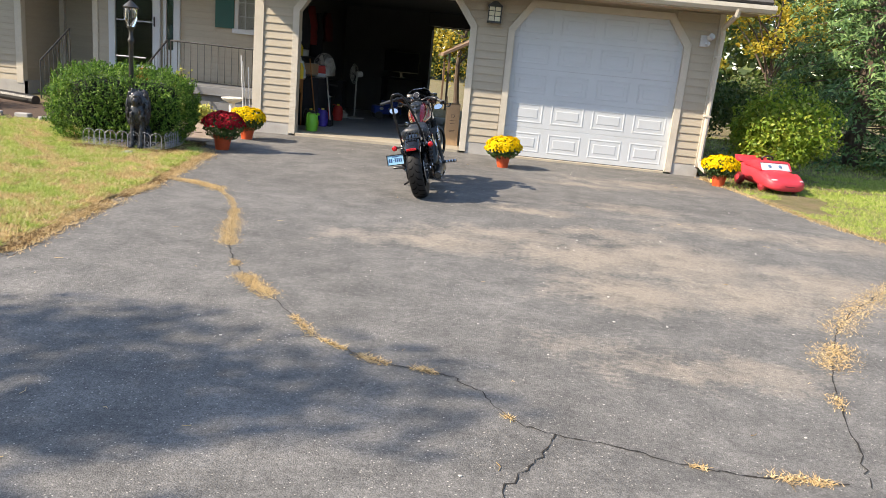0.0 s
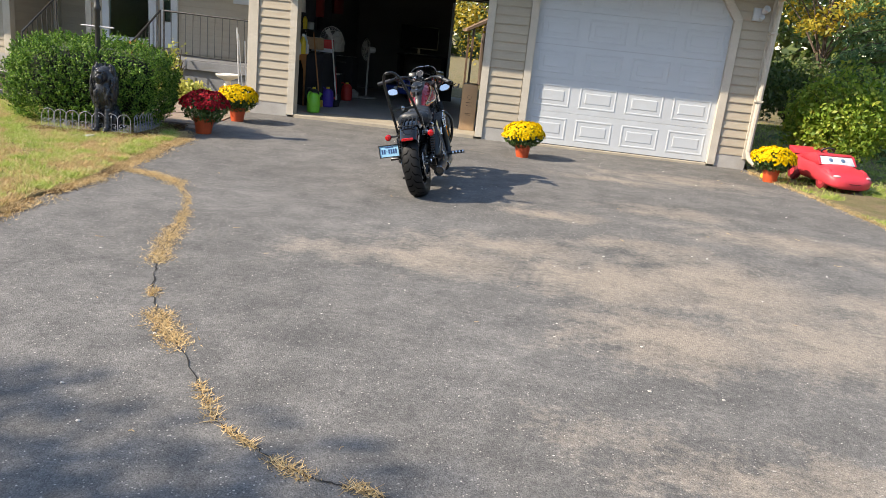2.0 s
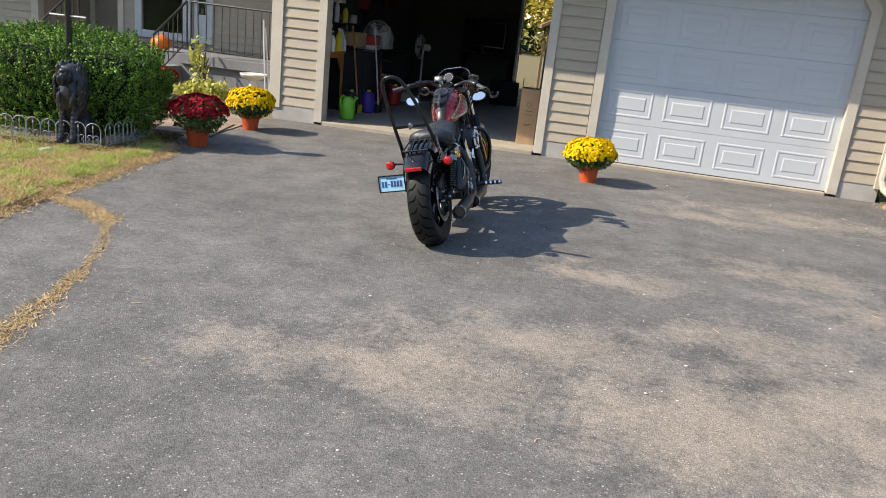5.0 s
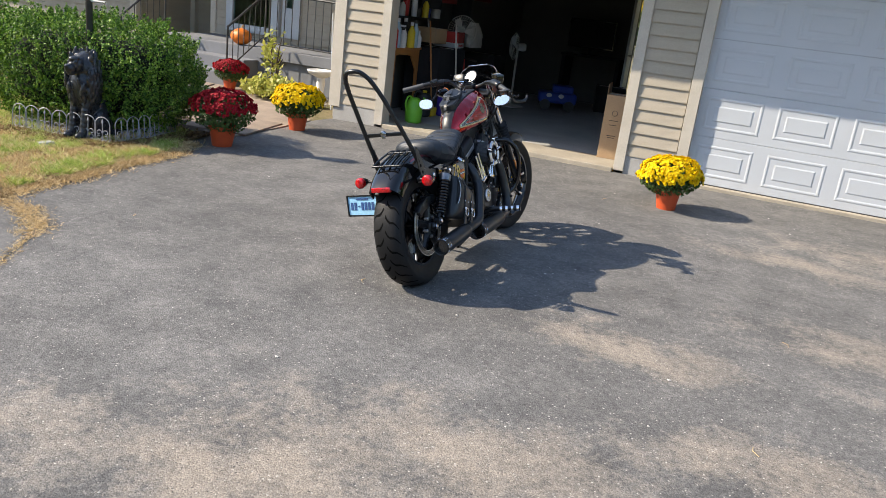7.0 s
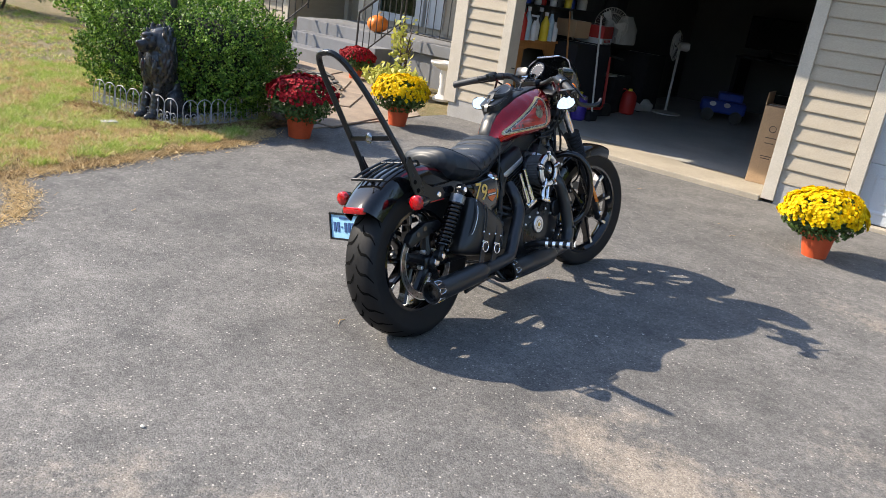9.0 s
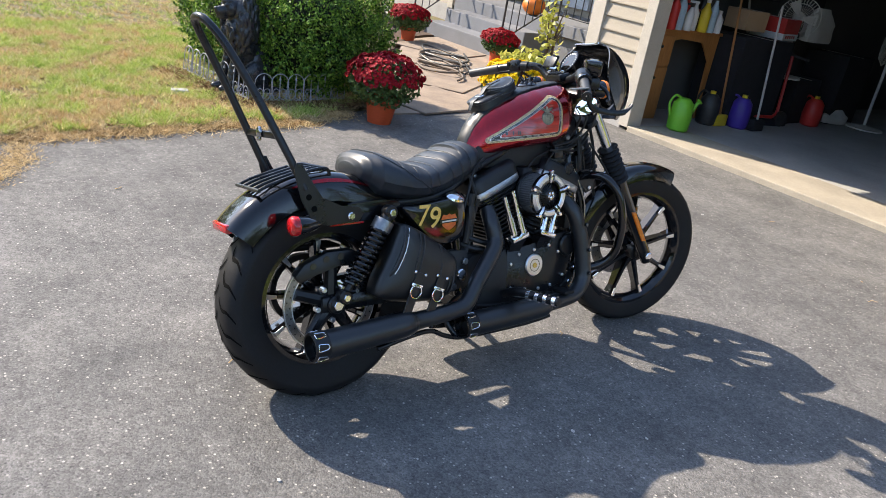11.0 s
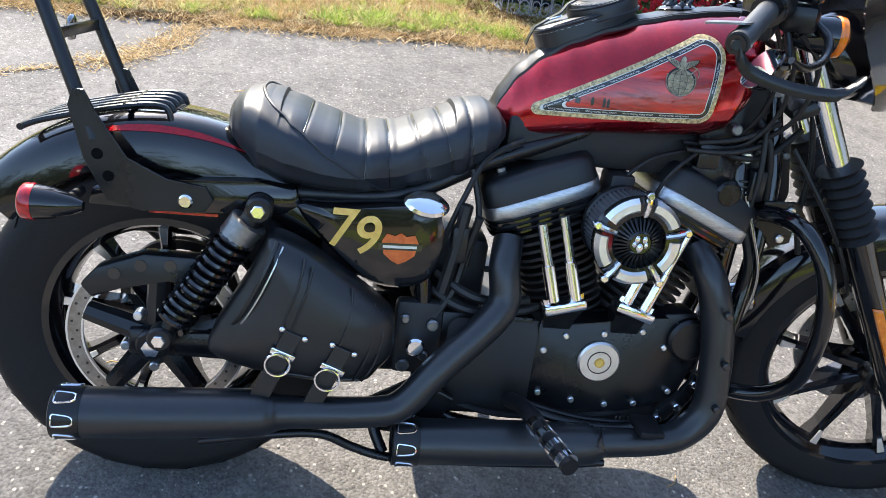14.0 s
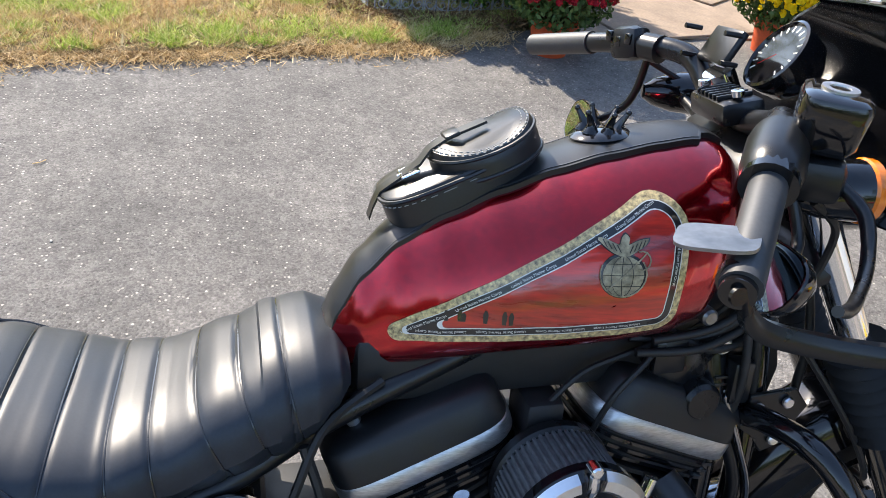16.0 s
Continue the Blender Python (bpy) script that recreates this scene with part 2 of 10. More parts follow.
M_GRASSG = leafy("green_grass_blades", [(0.15, 0.24, 0.035), (0.30, 0.42, 0.07), (0.44, 0.53, 0.12), (0.64, 0.63, 0.25)], 0.3, 0.7, 0.2)
M_STRAW = leafy("dry_straw", [(0.36, 0.23, 0.09), (0.62, 0.45, 0.22), (0.80, 0.62, 0.35), (0.24, 0.145, 0.06)], 0.2, 0.8, 0.2)
M_DEADLEAF = leafy("brown_dead_leaves", [(0.10, 0.055, 0.025), (0.20, 0.12, 0.055), (0.34, 0.22, 0.11), (0.06, 0.04, 0.022)], 0.2, 0.8, 0.2)
M_MUMY = leafy("yellow_petals", [(0.72, 0.46, 0.0), (0.85, 0.60, 0.004), (0.90, 0.68, 0.01)], 0.2, 0.6, 0.2)
M_MUMR = leafy("dark_red_petals", [(0.15, 0.003, 0.010), (0.33, 0.007, 0.017), (0.52, 0.018, 0.026)], 0.15, 0.6, 0.2)
M_MUML = leafy("mum_leaves", [(0.03, 0.07, 0.015), (0.07, 0.13, 0.03), (0.12, 0.18, 0.05)], 0.25)
M_HOSTA = leafy("yellow_green_leaves", [(0.30, 0.34, 0.06), (0.46, 0.46, 0.10), (0.58, 0.54, 0.16)], 0.35)

# ---------- building helpers ----------
def part(name, bm, mat, parent=None, label="", smooth=False):
    me = bpy.data.meshes.new(name)
    bmesh.ops.recalc_face_normals(bm, faces=bm.faces[:])
    bm.to_mesh(me)
    bm.free()
    me.materials.append(mat)
    if smooth:
        me.polygons.foreach_set("use_smooth", [True] * len(me.polygons))
        me.set_sharp_from_angle(angle=radians(38))
    ob = new(name, me)
    if parent is not None:
        ob.parent = parent
    if label:
        ob["label"] = label
    return ob


def piece(name, me, parent, m=None):
    ob = new(name, me)
    ob.parent = parent
    if m is not None:
        ob.matrix_basis = m
    return ob


def thing(name, m, label, category, group="", kind=""):
    ob = new(name)
    ob.empty_display_size = 0.1
    ob.matrix_world = m
    return tagged(ob, label, category, group, kind)


def B():
    return bmesh.new()


def box(bm, x0, x1, y0, y1, z0, z1, bev=0.0, m=None):
    mm = Matrix.LocRotScale(((x0 + x1) / 2, (y0 + y1) / 2, (z0 + z1) / 2), None, (x1 - x0, y1 - y0, z1 - z0))
    if m is not None:
        mm = m @ mm
    r = bmesh.ops.create_cube(bm, size=1.0, matrix=mm)
    if bev:
        es = list({e for v in r["verts"] for e in v.link_edges})
        bmesh.ops.bevel(bm, geom=es, offset=bev, segments=2, profile=0.5, affect='EDGES')
    return bm


def prism(bm, pts, axis, a, b, bev=0.0):
    """A flat outline, thickened along an axis (0, 1, 2) from a to b."""
    def at(p, c):
        q = list(p)
        q.insert(axis, c)
        return q
    v0 = [bm.verts.new(at(p, a)) for p in pts]
    v1 = [bm.verts.new(at(p, b)) for p in pts]
    n = len(pts)
    bm.faces.new(v0)
    bm.faces.new(v1[::-1])
    for i in range(n):
        bm.faces.new((v0[i], v0[(i + 1) % n], v1[(i + 1) % n], v1[i]))
    if bev:
        es = list({e for v in v0 + v1 for e in v.link_edges})
        bmesh.ops.bevel(bm, geom=es, offset=bev, segments=2, profile=0.5, affect='EDGES')
    return bm


def smoothline(pts, n=8, closed=False):
    """A rounded run through points."""
    P = [Vector(p) for p in pts]
    out = []
    k = len(P)
    rng = range(k if closed else k - 1)
    for i in rng:
        p0 = P[(i - 1) % k] if closed or i > 0 else P[0]
        p1, p2 = P[i], P[(i + 1) % k]
        p3 = P[(i + 2) % k] if closed or i + 2 < k else P[-1]
        for j in range(n):
            t = j / n
            out.append(0.5 * ((2 * p1) + (p2 - p0) * t + (2 * p0 - 5 * p1 + 4 * p2 - p3) * t * t + (3 * p1 - p0 - 3 * p2 + p3) * t ** 3))
    if not closed:
        out.append(P[-1])
    return out


def tube(bm, pts, r, seg=10, closed=False, cap=True):
    """A round bar along points; r is one radius or one per point."""
    P = [Vector(p) for p in pts]
    n = len(P)
    R = r if hasattr(r, "__len__") else [r] * n
    rings = []
    up = None
    for i, p in enumerate(P):
        a = P[(i - 1) % n] if closed or i else p
        c = P[(i + 1) % n] if closed or i < n - 1 else p
        d = (c - a).normalized()
        if up is None:
            up = d.orthogonal().normalized()
        up = (up - d * up.dot(d))
        up = up.normalized() if up.length > 1e-6 else d.orthogonal().normalized()
        s = d.cross(up)
        rings.append([bm.verts.new(p + (up * math.cos(2 * math.pi * j / seg) + s * math.sin(2 * math.pi * j / seg)) * R[i]) for j in range(seg)])
    for i in range(n if closed else n - 1):
        a, c = rings[i], rings[(i + 1) % n]
        for j in range(seg):
            bm.faces.new((a[j], a[(j + 1) % seg], c[(j + 1) % seg], c[j]))
    if cap and not closed:
        bm.faces.new(rings[0][::-1])
        bm.faces.new(rings[-1])
    return bm


def lathe(bm, prof, seg=24, m=None, cap=True):
    """A profile of (radius, height) turned about z."""
    m = m or Matrix()
    rings = []
    for r, z in prof:
        rings.append([bm.verts.new(m @ Vector((r * math.cos(2 * math.pi * j / seg), r * math.sin(2 * math.pi * j / seg), z))) for j in range(seg)])
    for a, c in zip(rings, rings[1:]):
        for j in range(seg):
            bm.faces.new((a[j], a[(j + 1) % seg], c[(j + 1) % seg], c[j]))
    if cap:
        bm.faces.new(rings[0][::-1])
        bm.faces.new(rings[-1])
    return bm


def loft(bm, rings, cap=True):
    R = [[bm.verts.new(p) for p in ring] for ring in rings]
    n = len(R[0])
    for a, c in zip(R, R[1:]):
        for j in range(n):
            bm.faces.new((a[j], a[(j + 1) % n], c[(j + 1) % n], c[j]))
    if cap:
        bm.faces.new(R[0][::-1])
        bm.faces.new(R[-1])
    return bm


def leaves(name, centres, normals, size, mat, rng, ratio=0.55, jitter=0.7, bend=0.25):
    """Many small folded leaves, one mesh."""
    n = len(centres)
    nr = normals + rng.normal(0, jitter, (n, 3))
    nr /= np.linalg.norm(nr, axis=1)[:, None]
    t = np.cross(nr, rng.normal(0, 1, (n, 3)))
    t /= np.linalg.norm(t, axis=1)[:, None]
    s = np.cross(nr, t)
    L = size * rng.uniform(0.65, 1.35, (n, 1))
    w = L * ratio
    v = np.stack([centres - t * L * 0.5, centres + s * w * 0.5 + nr * L * bend * 0.5, centres + t * L * 0.5, centres - s * w * 0.5 + nr * L * bend * 0.5], 1).reshape(-1, 3)
    me = bpy.data.meshes.new(name)
    me.vertices.add(4 * n)
    me.vertices.foreach_set("co", v.ravel())
    me.loops.add(4 * n)
    me.loops.foreach_set("vertex_index", np.arange(4 * n))
    me.polygons.add(n)
    me.polygons.foreach_set("loop_start", np.arange(0, 4 * n, 4))
    me.polygons.foreach_set("loop_total", np.full(n, 4))
    me.materials.append(mat)
    me.update()
    me.validate()
    return me


def blades(name, base, height, width, mat, rng, lean=0.5):
    """Thin upright blades of grass, one mesh."""
    n = len(base)
    a = rng.uniform(0, 2 * math.pi, n)
    side = np.stack([np.cos(a), np.sin(a), np.zeros(n)], 1)
    h = height * rng.uniform(0.5, 1.3, (n, 1))
    tip = base + np.concatenate([rng.normal(0, lean, (n, 2)) * h, h], 1)
    w = width * rng.uniform(0.6, 1.4, (n, 1))
    v = np.stack([base - side * w, base + side * w, tip], 1).reshape(-1, 3)
    me = bpy.data.meshes.new(name)
    me.vertices.add(3 * n)
    me.vertices.foreach_set("co", v.ravel())
    me.loops.add(3 * n)
    me.loops.foreach_set("vertex_index", np.arange(3 * n))
    me.polygons.add(n)
    me.polygons.foreach_set("loop_start", np.arange(0, 3 * n, 3))
    me.polygons.foreach_set("loop_total", np.full(n, 3))
    me.materials.append(mat)
    me.update()
    me.validate()
    return me


def inside(x, y, poly):
    k = np.zeros(len(x), bool)
    n = len(poly)
    for i in range(n):
        (x0, y0), (x1, y1) = poly[i], poly[(i + 1) % n]
        c = ((y0 > y) != (y1 > y)) & (x < (x1 - x0) * (y - y0) / (y1 - y0 + 1e-12) + x0)
        k ^= c
    return k


# ---------- ground ----------
EDGE_L = [(-2.4, -30), (-2.5, 0.0), (-2.66, 6.0), (-2.80, 7.1), (-2.91, 8.3), (-2.93, 8.9), (-3.03, 9.5), (-3.11, 10.1), (-3.18, 10.55), (-3.23, 11.0), (-3.33, 11.4), (-3.5, 11.6)]
EDGE_R = [(4.05, 14.1), (4.2, 13.3), (4.38, 12.6), (4.6, 11.3), (4.85, 10.4), (5.1, 9.85), (6.0, 8.6), (7.0, 7.6), (7.4, 5.0), (7.4, -30)]
g = B()
box(g, -400, 400, -400, 400, -0.6, -0.03)
ground = part("ground", g, M_LAWN)
tagged(ground, "dry patchy lawn soil all round the drive", "ground", kind="structure")


def strip_sheet(name, outline, z0, z1, mat, label, step=0.22, jit=0.025, cat="ground"):
    """A flat slab whose edges wander a little."""
    rng = random.Random(5)
    pts = []
    n = len(outline)
    for i in range(n):
        a, c = Vector(outline[i]), Vector(outline[(i + 1) % n])
        k = max(1, min(60, int((c - a).length / step)))
        for j in range(k):
            p = a.lerp(c, j / k)
            pts.append((p.x + rng.uniform(-jit, jit), p.y + rng.uniform(-jit, jit)))
    b = B()
    v = [b.verts.new((x, y, z1)) for x, y in pts]
    f = b.faces.new(v)
    r = bmesh.ops.extrude_face_region(b, geom=[f])
    for q in r["geom"]:
        if isinstance(q, bmesh.types.BMVert):
            q.co.z = z0
    bmesh.ops.triangulate(b, faces=b.faces[:])
    return tagged(part(name, b, mat), label, cat, kind="structure")


drive_outline = EDGE_L + [(-3.6, 12.0), (-3.62, 14.3), (-3.0, 14.42), (4.2, 14.42)] + EDGE_R
strip_sheet("driveway", drive_outline, -0.05, 0.0, M_ASPHALT, "worn grey asphalt drive with sandy stains and cracks", jit=0.015, cat="driveway")
lawn_l = [(-60, -30)] + [(x - 0.02, y) for x, y in EDGE_L[:-1]] + [(-3.42, 11.42), (-3.75, 11.95), (-5.2, 12.5), (-6.6, 12.7), (-9.0, 13.4), (-60, 15)]
strip_sheet("lawn", lawn_l, -0.05, 0.018, M_LAWN, "dry yellow-green lawn beside the drive", jit=0.03, cat="lawn")
lawn_r = [(x + 0.02, y) for x, y in EDGE_R] + [(60, -30), (60, 60), (4.2, 60), (4.2, 15)]
strip_sheet("lawn_side", lawn_r, -0.05, 0.014, M_LAWN, "shaded green lawn beside the garage", jit=0.03, cat="lawn")

# ---------- garage and house ----------
WY = 14.35                     # face of the garage front
def structure(ob, label, cat):
    return tagged(ob, label, cat, kind="structure")


L_OPEN, R_OPEN = (-2.89, -0.02), (0.72, 3.48)
TOP, SPRING, CUT = 2.48, 2.08, 0.29
b = B()
outline = [(-3.62, 0.03), (-3.62, 2.66), (4.04, 2.66), (4.04, 0.03)]
for x0, x1 in (R_OPEN, L_OPEN):
    x0, x1 = x0 - 0.008, x1 + 0.008
    outline += [(x1, 0.03), (x1, SPRING), (x1 - CUT, TOP + 0.008), (x0 + CUT, TOP + 0.008), (x0, SPRING), (x0, 0.03)]
prism(b, outline, 1, WY + 0.022, WY + 0.16)
wall_front = structure(part("wall_front", b, M_SIDING), "tan clapboard garage front with two door openings", "wall")
BOARD = 0.127


def clapboards(parent, x0, x1, z0, z1, face, clip=None, along='x', flip=1):
    """Overlapping siding boards, each its own piece. along 'x': a wall facing -y at y=face; 'y': a wall facing +x (flip 1) at x=face."""
    made = {}
    z = z0
    while z < z1 - 0.02:
        h = min(BOARD, z1 - z)
        a, c = clip(z + h / 2) if clip else (x0, x1)
        key = (round(a, 3), round(c, 3), round(h, 3))
        if key not in made:
            bb = B()
            prof = [(0.02, 0.0), (0.02, h), (0.014, h + 0.006), (-0.004, 0.012), (-0.004, 0.0)]
            if along == 'x':
                prism(bb, prof, 0, a, c)
            else:
                prism(bb, [(-p[0] * flip, p[1]) for p in prof], 1, a, c)
            bmesh.ops.recalc_face_normals(bb, faces=bb.faces[:])
            me = bpy.data.meshes.new("siding_board")
            bb.to_mesh(me)
            bb.free()
            me.materials.append(M_SIDING)
            made[key] = me
        piece("siding_board", made[key], parent, Matrix.Translation((0, face, z) if along == 'x' else (face, 0, z)))
        z += BOARD


def spread(lo, hi, lside, rside):
    def f(z):
        k = min(1, max(0, (z - SPRING) / (TOP - SPRING))) * CUT
        return lo - (k if lside else 0), hi + (k if rside else 0)
    return f


clapboards(wall_front, 0, 0, 0.2, 2.64, WY, spread(-3.5, -3.0, False, True))
clapboards(wall_front, 0, 0, 0.2, 2.64, WY, spread(0.09, 0.6, True, True))
clapboards(wall_front, 0, 0, 0.2, 2.64, WY, spread(3.59, 3.98, True, False))
b = B()
for x0, x1 in ((-3.6, -3.0), (0.085, 0.605), (3.59, 4.03)):
    box(b, x0, x1, WY + 0.004, WY + 0.1, -0.1, 0.2, 0.004)
structure(part("foundation", b, M_CONC), "bare grey concrete foundation under the siding", "foundation")
b = B()
for x0, x1 in (L_OPEN, R_OPEN):
    w = 0.11
    y0, y1 = WY - 0.022, WY + 0.17
    for s, xe in ((1, x0), (-1, x1)):
        prism(b, [(xe, 0.03), (xe, SPRING), (xe - s * w, SPRING + 0.045), (xe - s * w, 0.03)], 1, y0, y1, 0.003)
        prism(b, [(xe, SPRING), (xe + s * CUT, TOP), (xe + s * (CUT - 0.05), TOP + w), (xe - s * w, SPRING + 0.045)], 1, y0, y1, 0.003)
    prism(b, [(x0 + CUT, TOP), (x1 - CUT, TOP), (x1 - CUT + 0.05, TOP + w), (x0 + CUT - 0.05, TOP + w)], 1, y0, y1, 0.003)
structure(part("door_trim", b, M_TRIM), "beige painted door trim with cut corners", "trim")
b = B()
box(b, -3.66, -3.5, WY - 0.02, WY + 0.1, 0.16, 2.64, 0.004)
box(b, 3.97, 4.06, WY - 0.02, WY + 0.1, 0.16, 2.64, 0.004)
structure(part("corner_trim", b, M_TRIM), "beige corner boards at the garage corners", "trim")

# roof edge
b = B()
box(b, -4.1, 4.5, 13.58, WY + 0.2, 2.65, 2.675)
structure(part("soffit", b, M_SOFFIT), "brown panelled soffit under the eave", "soffit")
b = B()
box(b, -4.12, 4.52, 13.555, 13.58, 2.62, 2.8, 0.003)
structure(part("fascia", b, M_TRIM), "beige fascia board along the eave", "trim")
b = B()
prism(b, [(y + 0.08, z) for y, z in ((13.475, 2.64), (13.475, 2.755), (13.468, 2.755), (13.462, 2.652), (13.425, 2.648), (13.392, 2.69), (13.395, 2.742), (13.405, 2.75), (13.383, 2.75), (13.38, 2.69), (13.42, 2.638))], 0, -4.12, 4.55)
gutter = structure(part("gutter", b, M_TRIM), "beige metal rain gutter along the eave", "gutter")
b = B()
prism(b, [(13.50, 2.80), (17.9, 5.3), (22.3, 2.8), (22.3, 2.72), (17.9, 5.2), (13.56, 2.72)], 0, -4.15, 4.5)
structure(part("roof", b, M_ROOF), "dark asphalt-shingle garage roof", "roof")
b = B()
for x in (-3.62, 4.0):
    prism(b, [(14.4, 2.6), (21.2, 2.6), (21.2, 3.3), (17.9, 5.15), (14.4, 3.3)], 0, x, x + 0.05)
structure(part("gable", b, M_SIDING), "tan siding gable ends", "wall")
down = thing("downspout", Matrix.Translation((4.02, WY - 0.07, 0)), "beige metal downspout with rusty stains on the garage corner", "downspout")
b = B()
tube(b, [(-0.02, -0.78, 2.66), (-0.02, -0.76, 2.58), (0.0, -0.05, 2.42), (0.02, 0, 2.3), (0.0, 0, 0.28), (0.03, -0.04, 0.18), (0.1, -0.14, 0.12)], 0.042, 8)
part("pipe", b, M_TRIM, down)
for z in (1.0, 1.95):
    b = B()
    box(b, -0.055, 0.055, -0.05, 0.06, z, z + 0.03, 0.003)
    part("strap", b, M_TRIM, down)

# closed garage door
gd = thing("garage_door", Matrix.Translation((2.1, WY + 0.075, 0.04)), "closed white panelled sectional garage door", "garage door")
SEC = 0.49
pb = B()
w, h = 0.56, 0.335
rings = []
for inset, y in ((0, 0.0), (0.014, -0.006), (0.026, -0.006), (0.04, -0.0005), (0.085, -0.0005), (0.10, -0.007)):
    x, z = w / 2 - inset, h / 2 - inset
    rings.append([Vector((-x, y, -z)), Vector((x, y, -z)), Vector((x, y, z)), Vector((-x, y, z))])
loft(pb, rings)
bmesh.ops.recalc_face_normals(pb, faces=pb.faces[:])
raised = bpy.data.meshes.new("raised_panel")
pb.to_mesh(raised)
pb.free()
raised.materials.append(M_WHITE)
for i in range(5):
    b = B()
    box(b, -1.4, 1.4, 0.0, 0.045, i * SEC + 0.0012, (i + 1) * SEC - 0.0012, 0.003)
    sec = part("door_section", b, M_WHITE, gd)
    for k in range(4):
        piece("raised_panel", raised, sec, Matrix.Translation((-1.035 + 0.69 * k, 0.001, (i + 0.5) * SEC)))
b = B()
box(b, -1.39, 1.39, -0.012, 0.03, -0.03, 0.004, 0.004)
part("bottom_seal", b, M_IRON, gd, "black rubber bottom seal")

# slab, inner walls
b = B()
box(b, -3.5, 4.0, WY + 0.18, 21.0, -0.1, 0.045)
structure(part("floor", b, M_SLAB), "smooth grey concrete garage floor", "floor")
b = B()
box(b, -2.88, -0.03, WY - 0.03, WY + 0.62, -0.08, 0.05, 0.008)
structure(part("threshold", b, M_APRON), "pale worn concrete threshold strip in the open doorway", "threshold")
b = B()
box(b, 0.73, 3.47, WY - 0.02, WY + 0.6, -0.08, 0.035, 0.008)
structure(part("threshold_closed", b, M_APRON), "pale concrete strip under the closed door", "threshold")
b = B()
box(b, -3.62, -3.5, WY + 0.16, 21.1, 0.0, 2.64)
structure(part("wall_west", b, M_DRYWALL), "unpainted grey garage side wall, darkened for the interior shade", "wall")
b = B()
box(b, 4.0, 4.04, WY + 0.16, 21.1, 0.0, 2.64)
structure(part("wall_east", b, M_SIDING), "tan siding garage side wall", "wall")
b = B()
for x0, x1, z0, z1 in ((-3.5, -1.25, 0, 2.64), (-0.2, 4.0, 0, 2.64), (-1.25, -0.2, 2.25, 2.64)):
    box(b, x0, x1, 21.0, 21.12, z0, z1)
structure(part("wall_back", b, M_DRYWALL), "grey garage back wall with a doorway, darkened for the interior shade", "wall")
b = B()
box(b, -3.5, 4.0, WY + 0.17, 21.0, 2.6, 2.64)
structure(part("ceiling", b, M_DRYWALL), "grey garage ceiling, darkened for the interior shade", "ceiling")
bd = thing("back_door", pose(-1.25, 21.0, 0.05, 0, 0, -84), "open white back door at the garage doorway", "door")
b = B()
box(b, 0.0, 0.86, -0.045, 0.0, 0.0, 2.1, 0.004)
part("door_leaf", b, M_WHITE, bd)
b = B()
lathe(b, [(0.012, 0), (0.012, 0.04), (0.03, 0.05), (0.028, 0.075), (0.0, 0.08)], 12, pose(0.8, 0.0, 1.0, -90, 0, 0), cap=False)
part("knob", b, M_FENCE, bd)
b = B()
box(b, -1.35, -0.15, 20.6, 20.99, 2.27, 2.6, 0.01)
tagged(part("storage_box", b, M_IRON), "black box stored above the back doorway", "box")

# house behind the porch
HY = 17.5
b = B()
prism(b, [(-8.14, 0), (-8.14, 2.9), (-3.62, 2.9), (-3.62, 0)], 1, HY + 0.02, HY + 0.2)
wall_porch = structure(part("wall_porch", b, M_SIDING), "tan clapboard house wall behind the porch", "wall")
clapboards(wall_porch, -8.14, -7.82, 0.6, 2.88, HY)
clapboards(wall_porch, -6.28, -5.54, 0.6, 2.88, HY)
clapboards(wall_porch, -5.54, -3.66, 0.6, 1.62, HY)
b = B()
box(b, -8.14, -7.8, HY - 0.02, HY + 0.2, -0.1, 0.6)
prism(b, [(18.52, 0), (18.52, 2.9), (18.7, 2.9), (18.7, 0)], 0, -9.6, -8.0)
wall_recess = structure(part("wall_recess", b, M_SIDING), "tan clapboard recess wall beside the entry", "wall")
clapboards(wall_recess, -9.45, -8.14, 0.25, 2.88, 18.5)
b = B()
box(b, -9.62, -9.47, 17.1, 18.6, 0, 2.9)
wall_wing_side = structure(part("wall_wing_side", b, M_SIDING), "tan clapboard side of the house wing", "wall")
clapboards(wall_wing_side, 17.1, 18.5, 0.25, 2.88, -9.47, None, 'y', 1)
b = B()
box(b, -16, -9.47, 17.02, 17.2, 0, 2.9)
wall_wing = structure(part("wall_wing", b, M_SIDING), "tan clapboard front of the house wing", "wall")
clapboards(wall_wing, -14, -9.6, 0.25, 2.88, 17.0)
b = B()
box(b, -3.66, -3.62, WY + 0.1, HY + 0.1, 0.0, 2.66)
structure(part("wall_garage_side", b, M_SIDING), "tan siding on the garage's house side", "wall")
b = B()
box(b, -9.6, -9.45, 16.97, 17.12, 0.2, 2.9, 0.004)
box(b, -9.47, -9.36, 18.4, 18.5, 0.2, 2.9, 0.004)
box(b, -8.2, -8.08, HY - 0.02, HY + 0.1, 0.2, 2.9, 0.004)
structure(part("house_trim", b, M_TRIM), "beige corner boards of the house", "trim")
b = B()
box(b, -14, -9.44, 16.985, 17.1, -0.1, 0.25)
box(b, -9.5, -9.44, 16.99, 18.5, -0.1, 0.25)
box(b, -9.45, -8.14, 18.47, 18.6, -0.1, 0.25)
structure(part("house_foundation", b, M_CONC), "pale concrete house foundation", "foundation")
b = B()
box(b, -16, -3.2, 15.9, 19, 2.88, 2.95)
prism(b, [(15.7, 2.95), (20.0, 5.6), (24.0, 2.95)], 0, -16, -3.7)
structure(part("house_roof", b, M_ROOF), "dark shingle house roof above the porch", "roof")

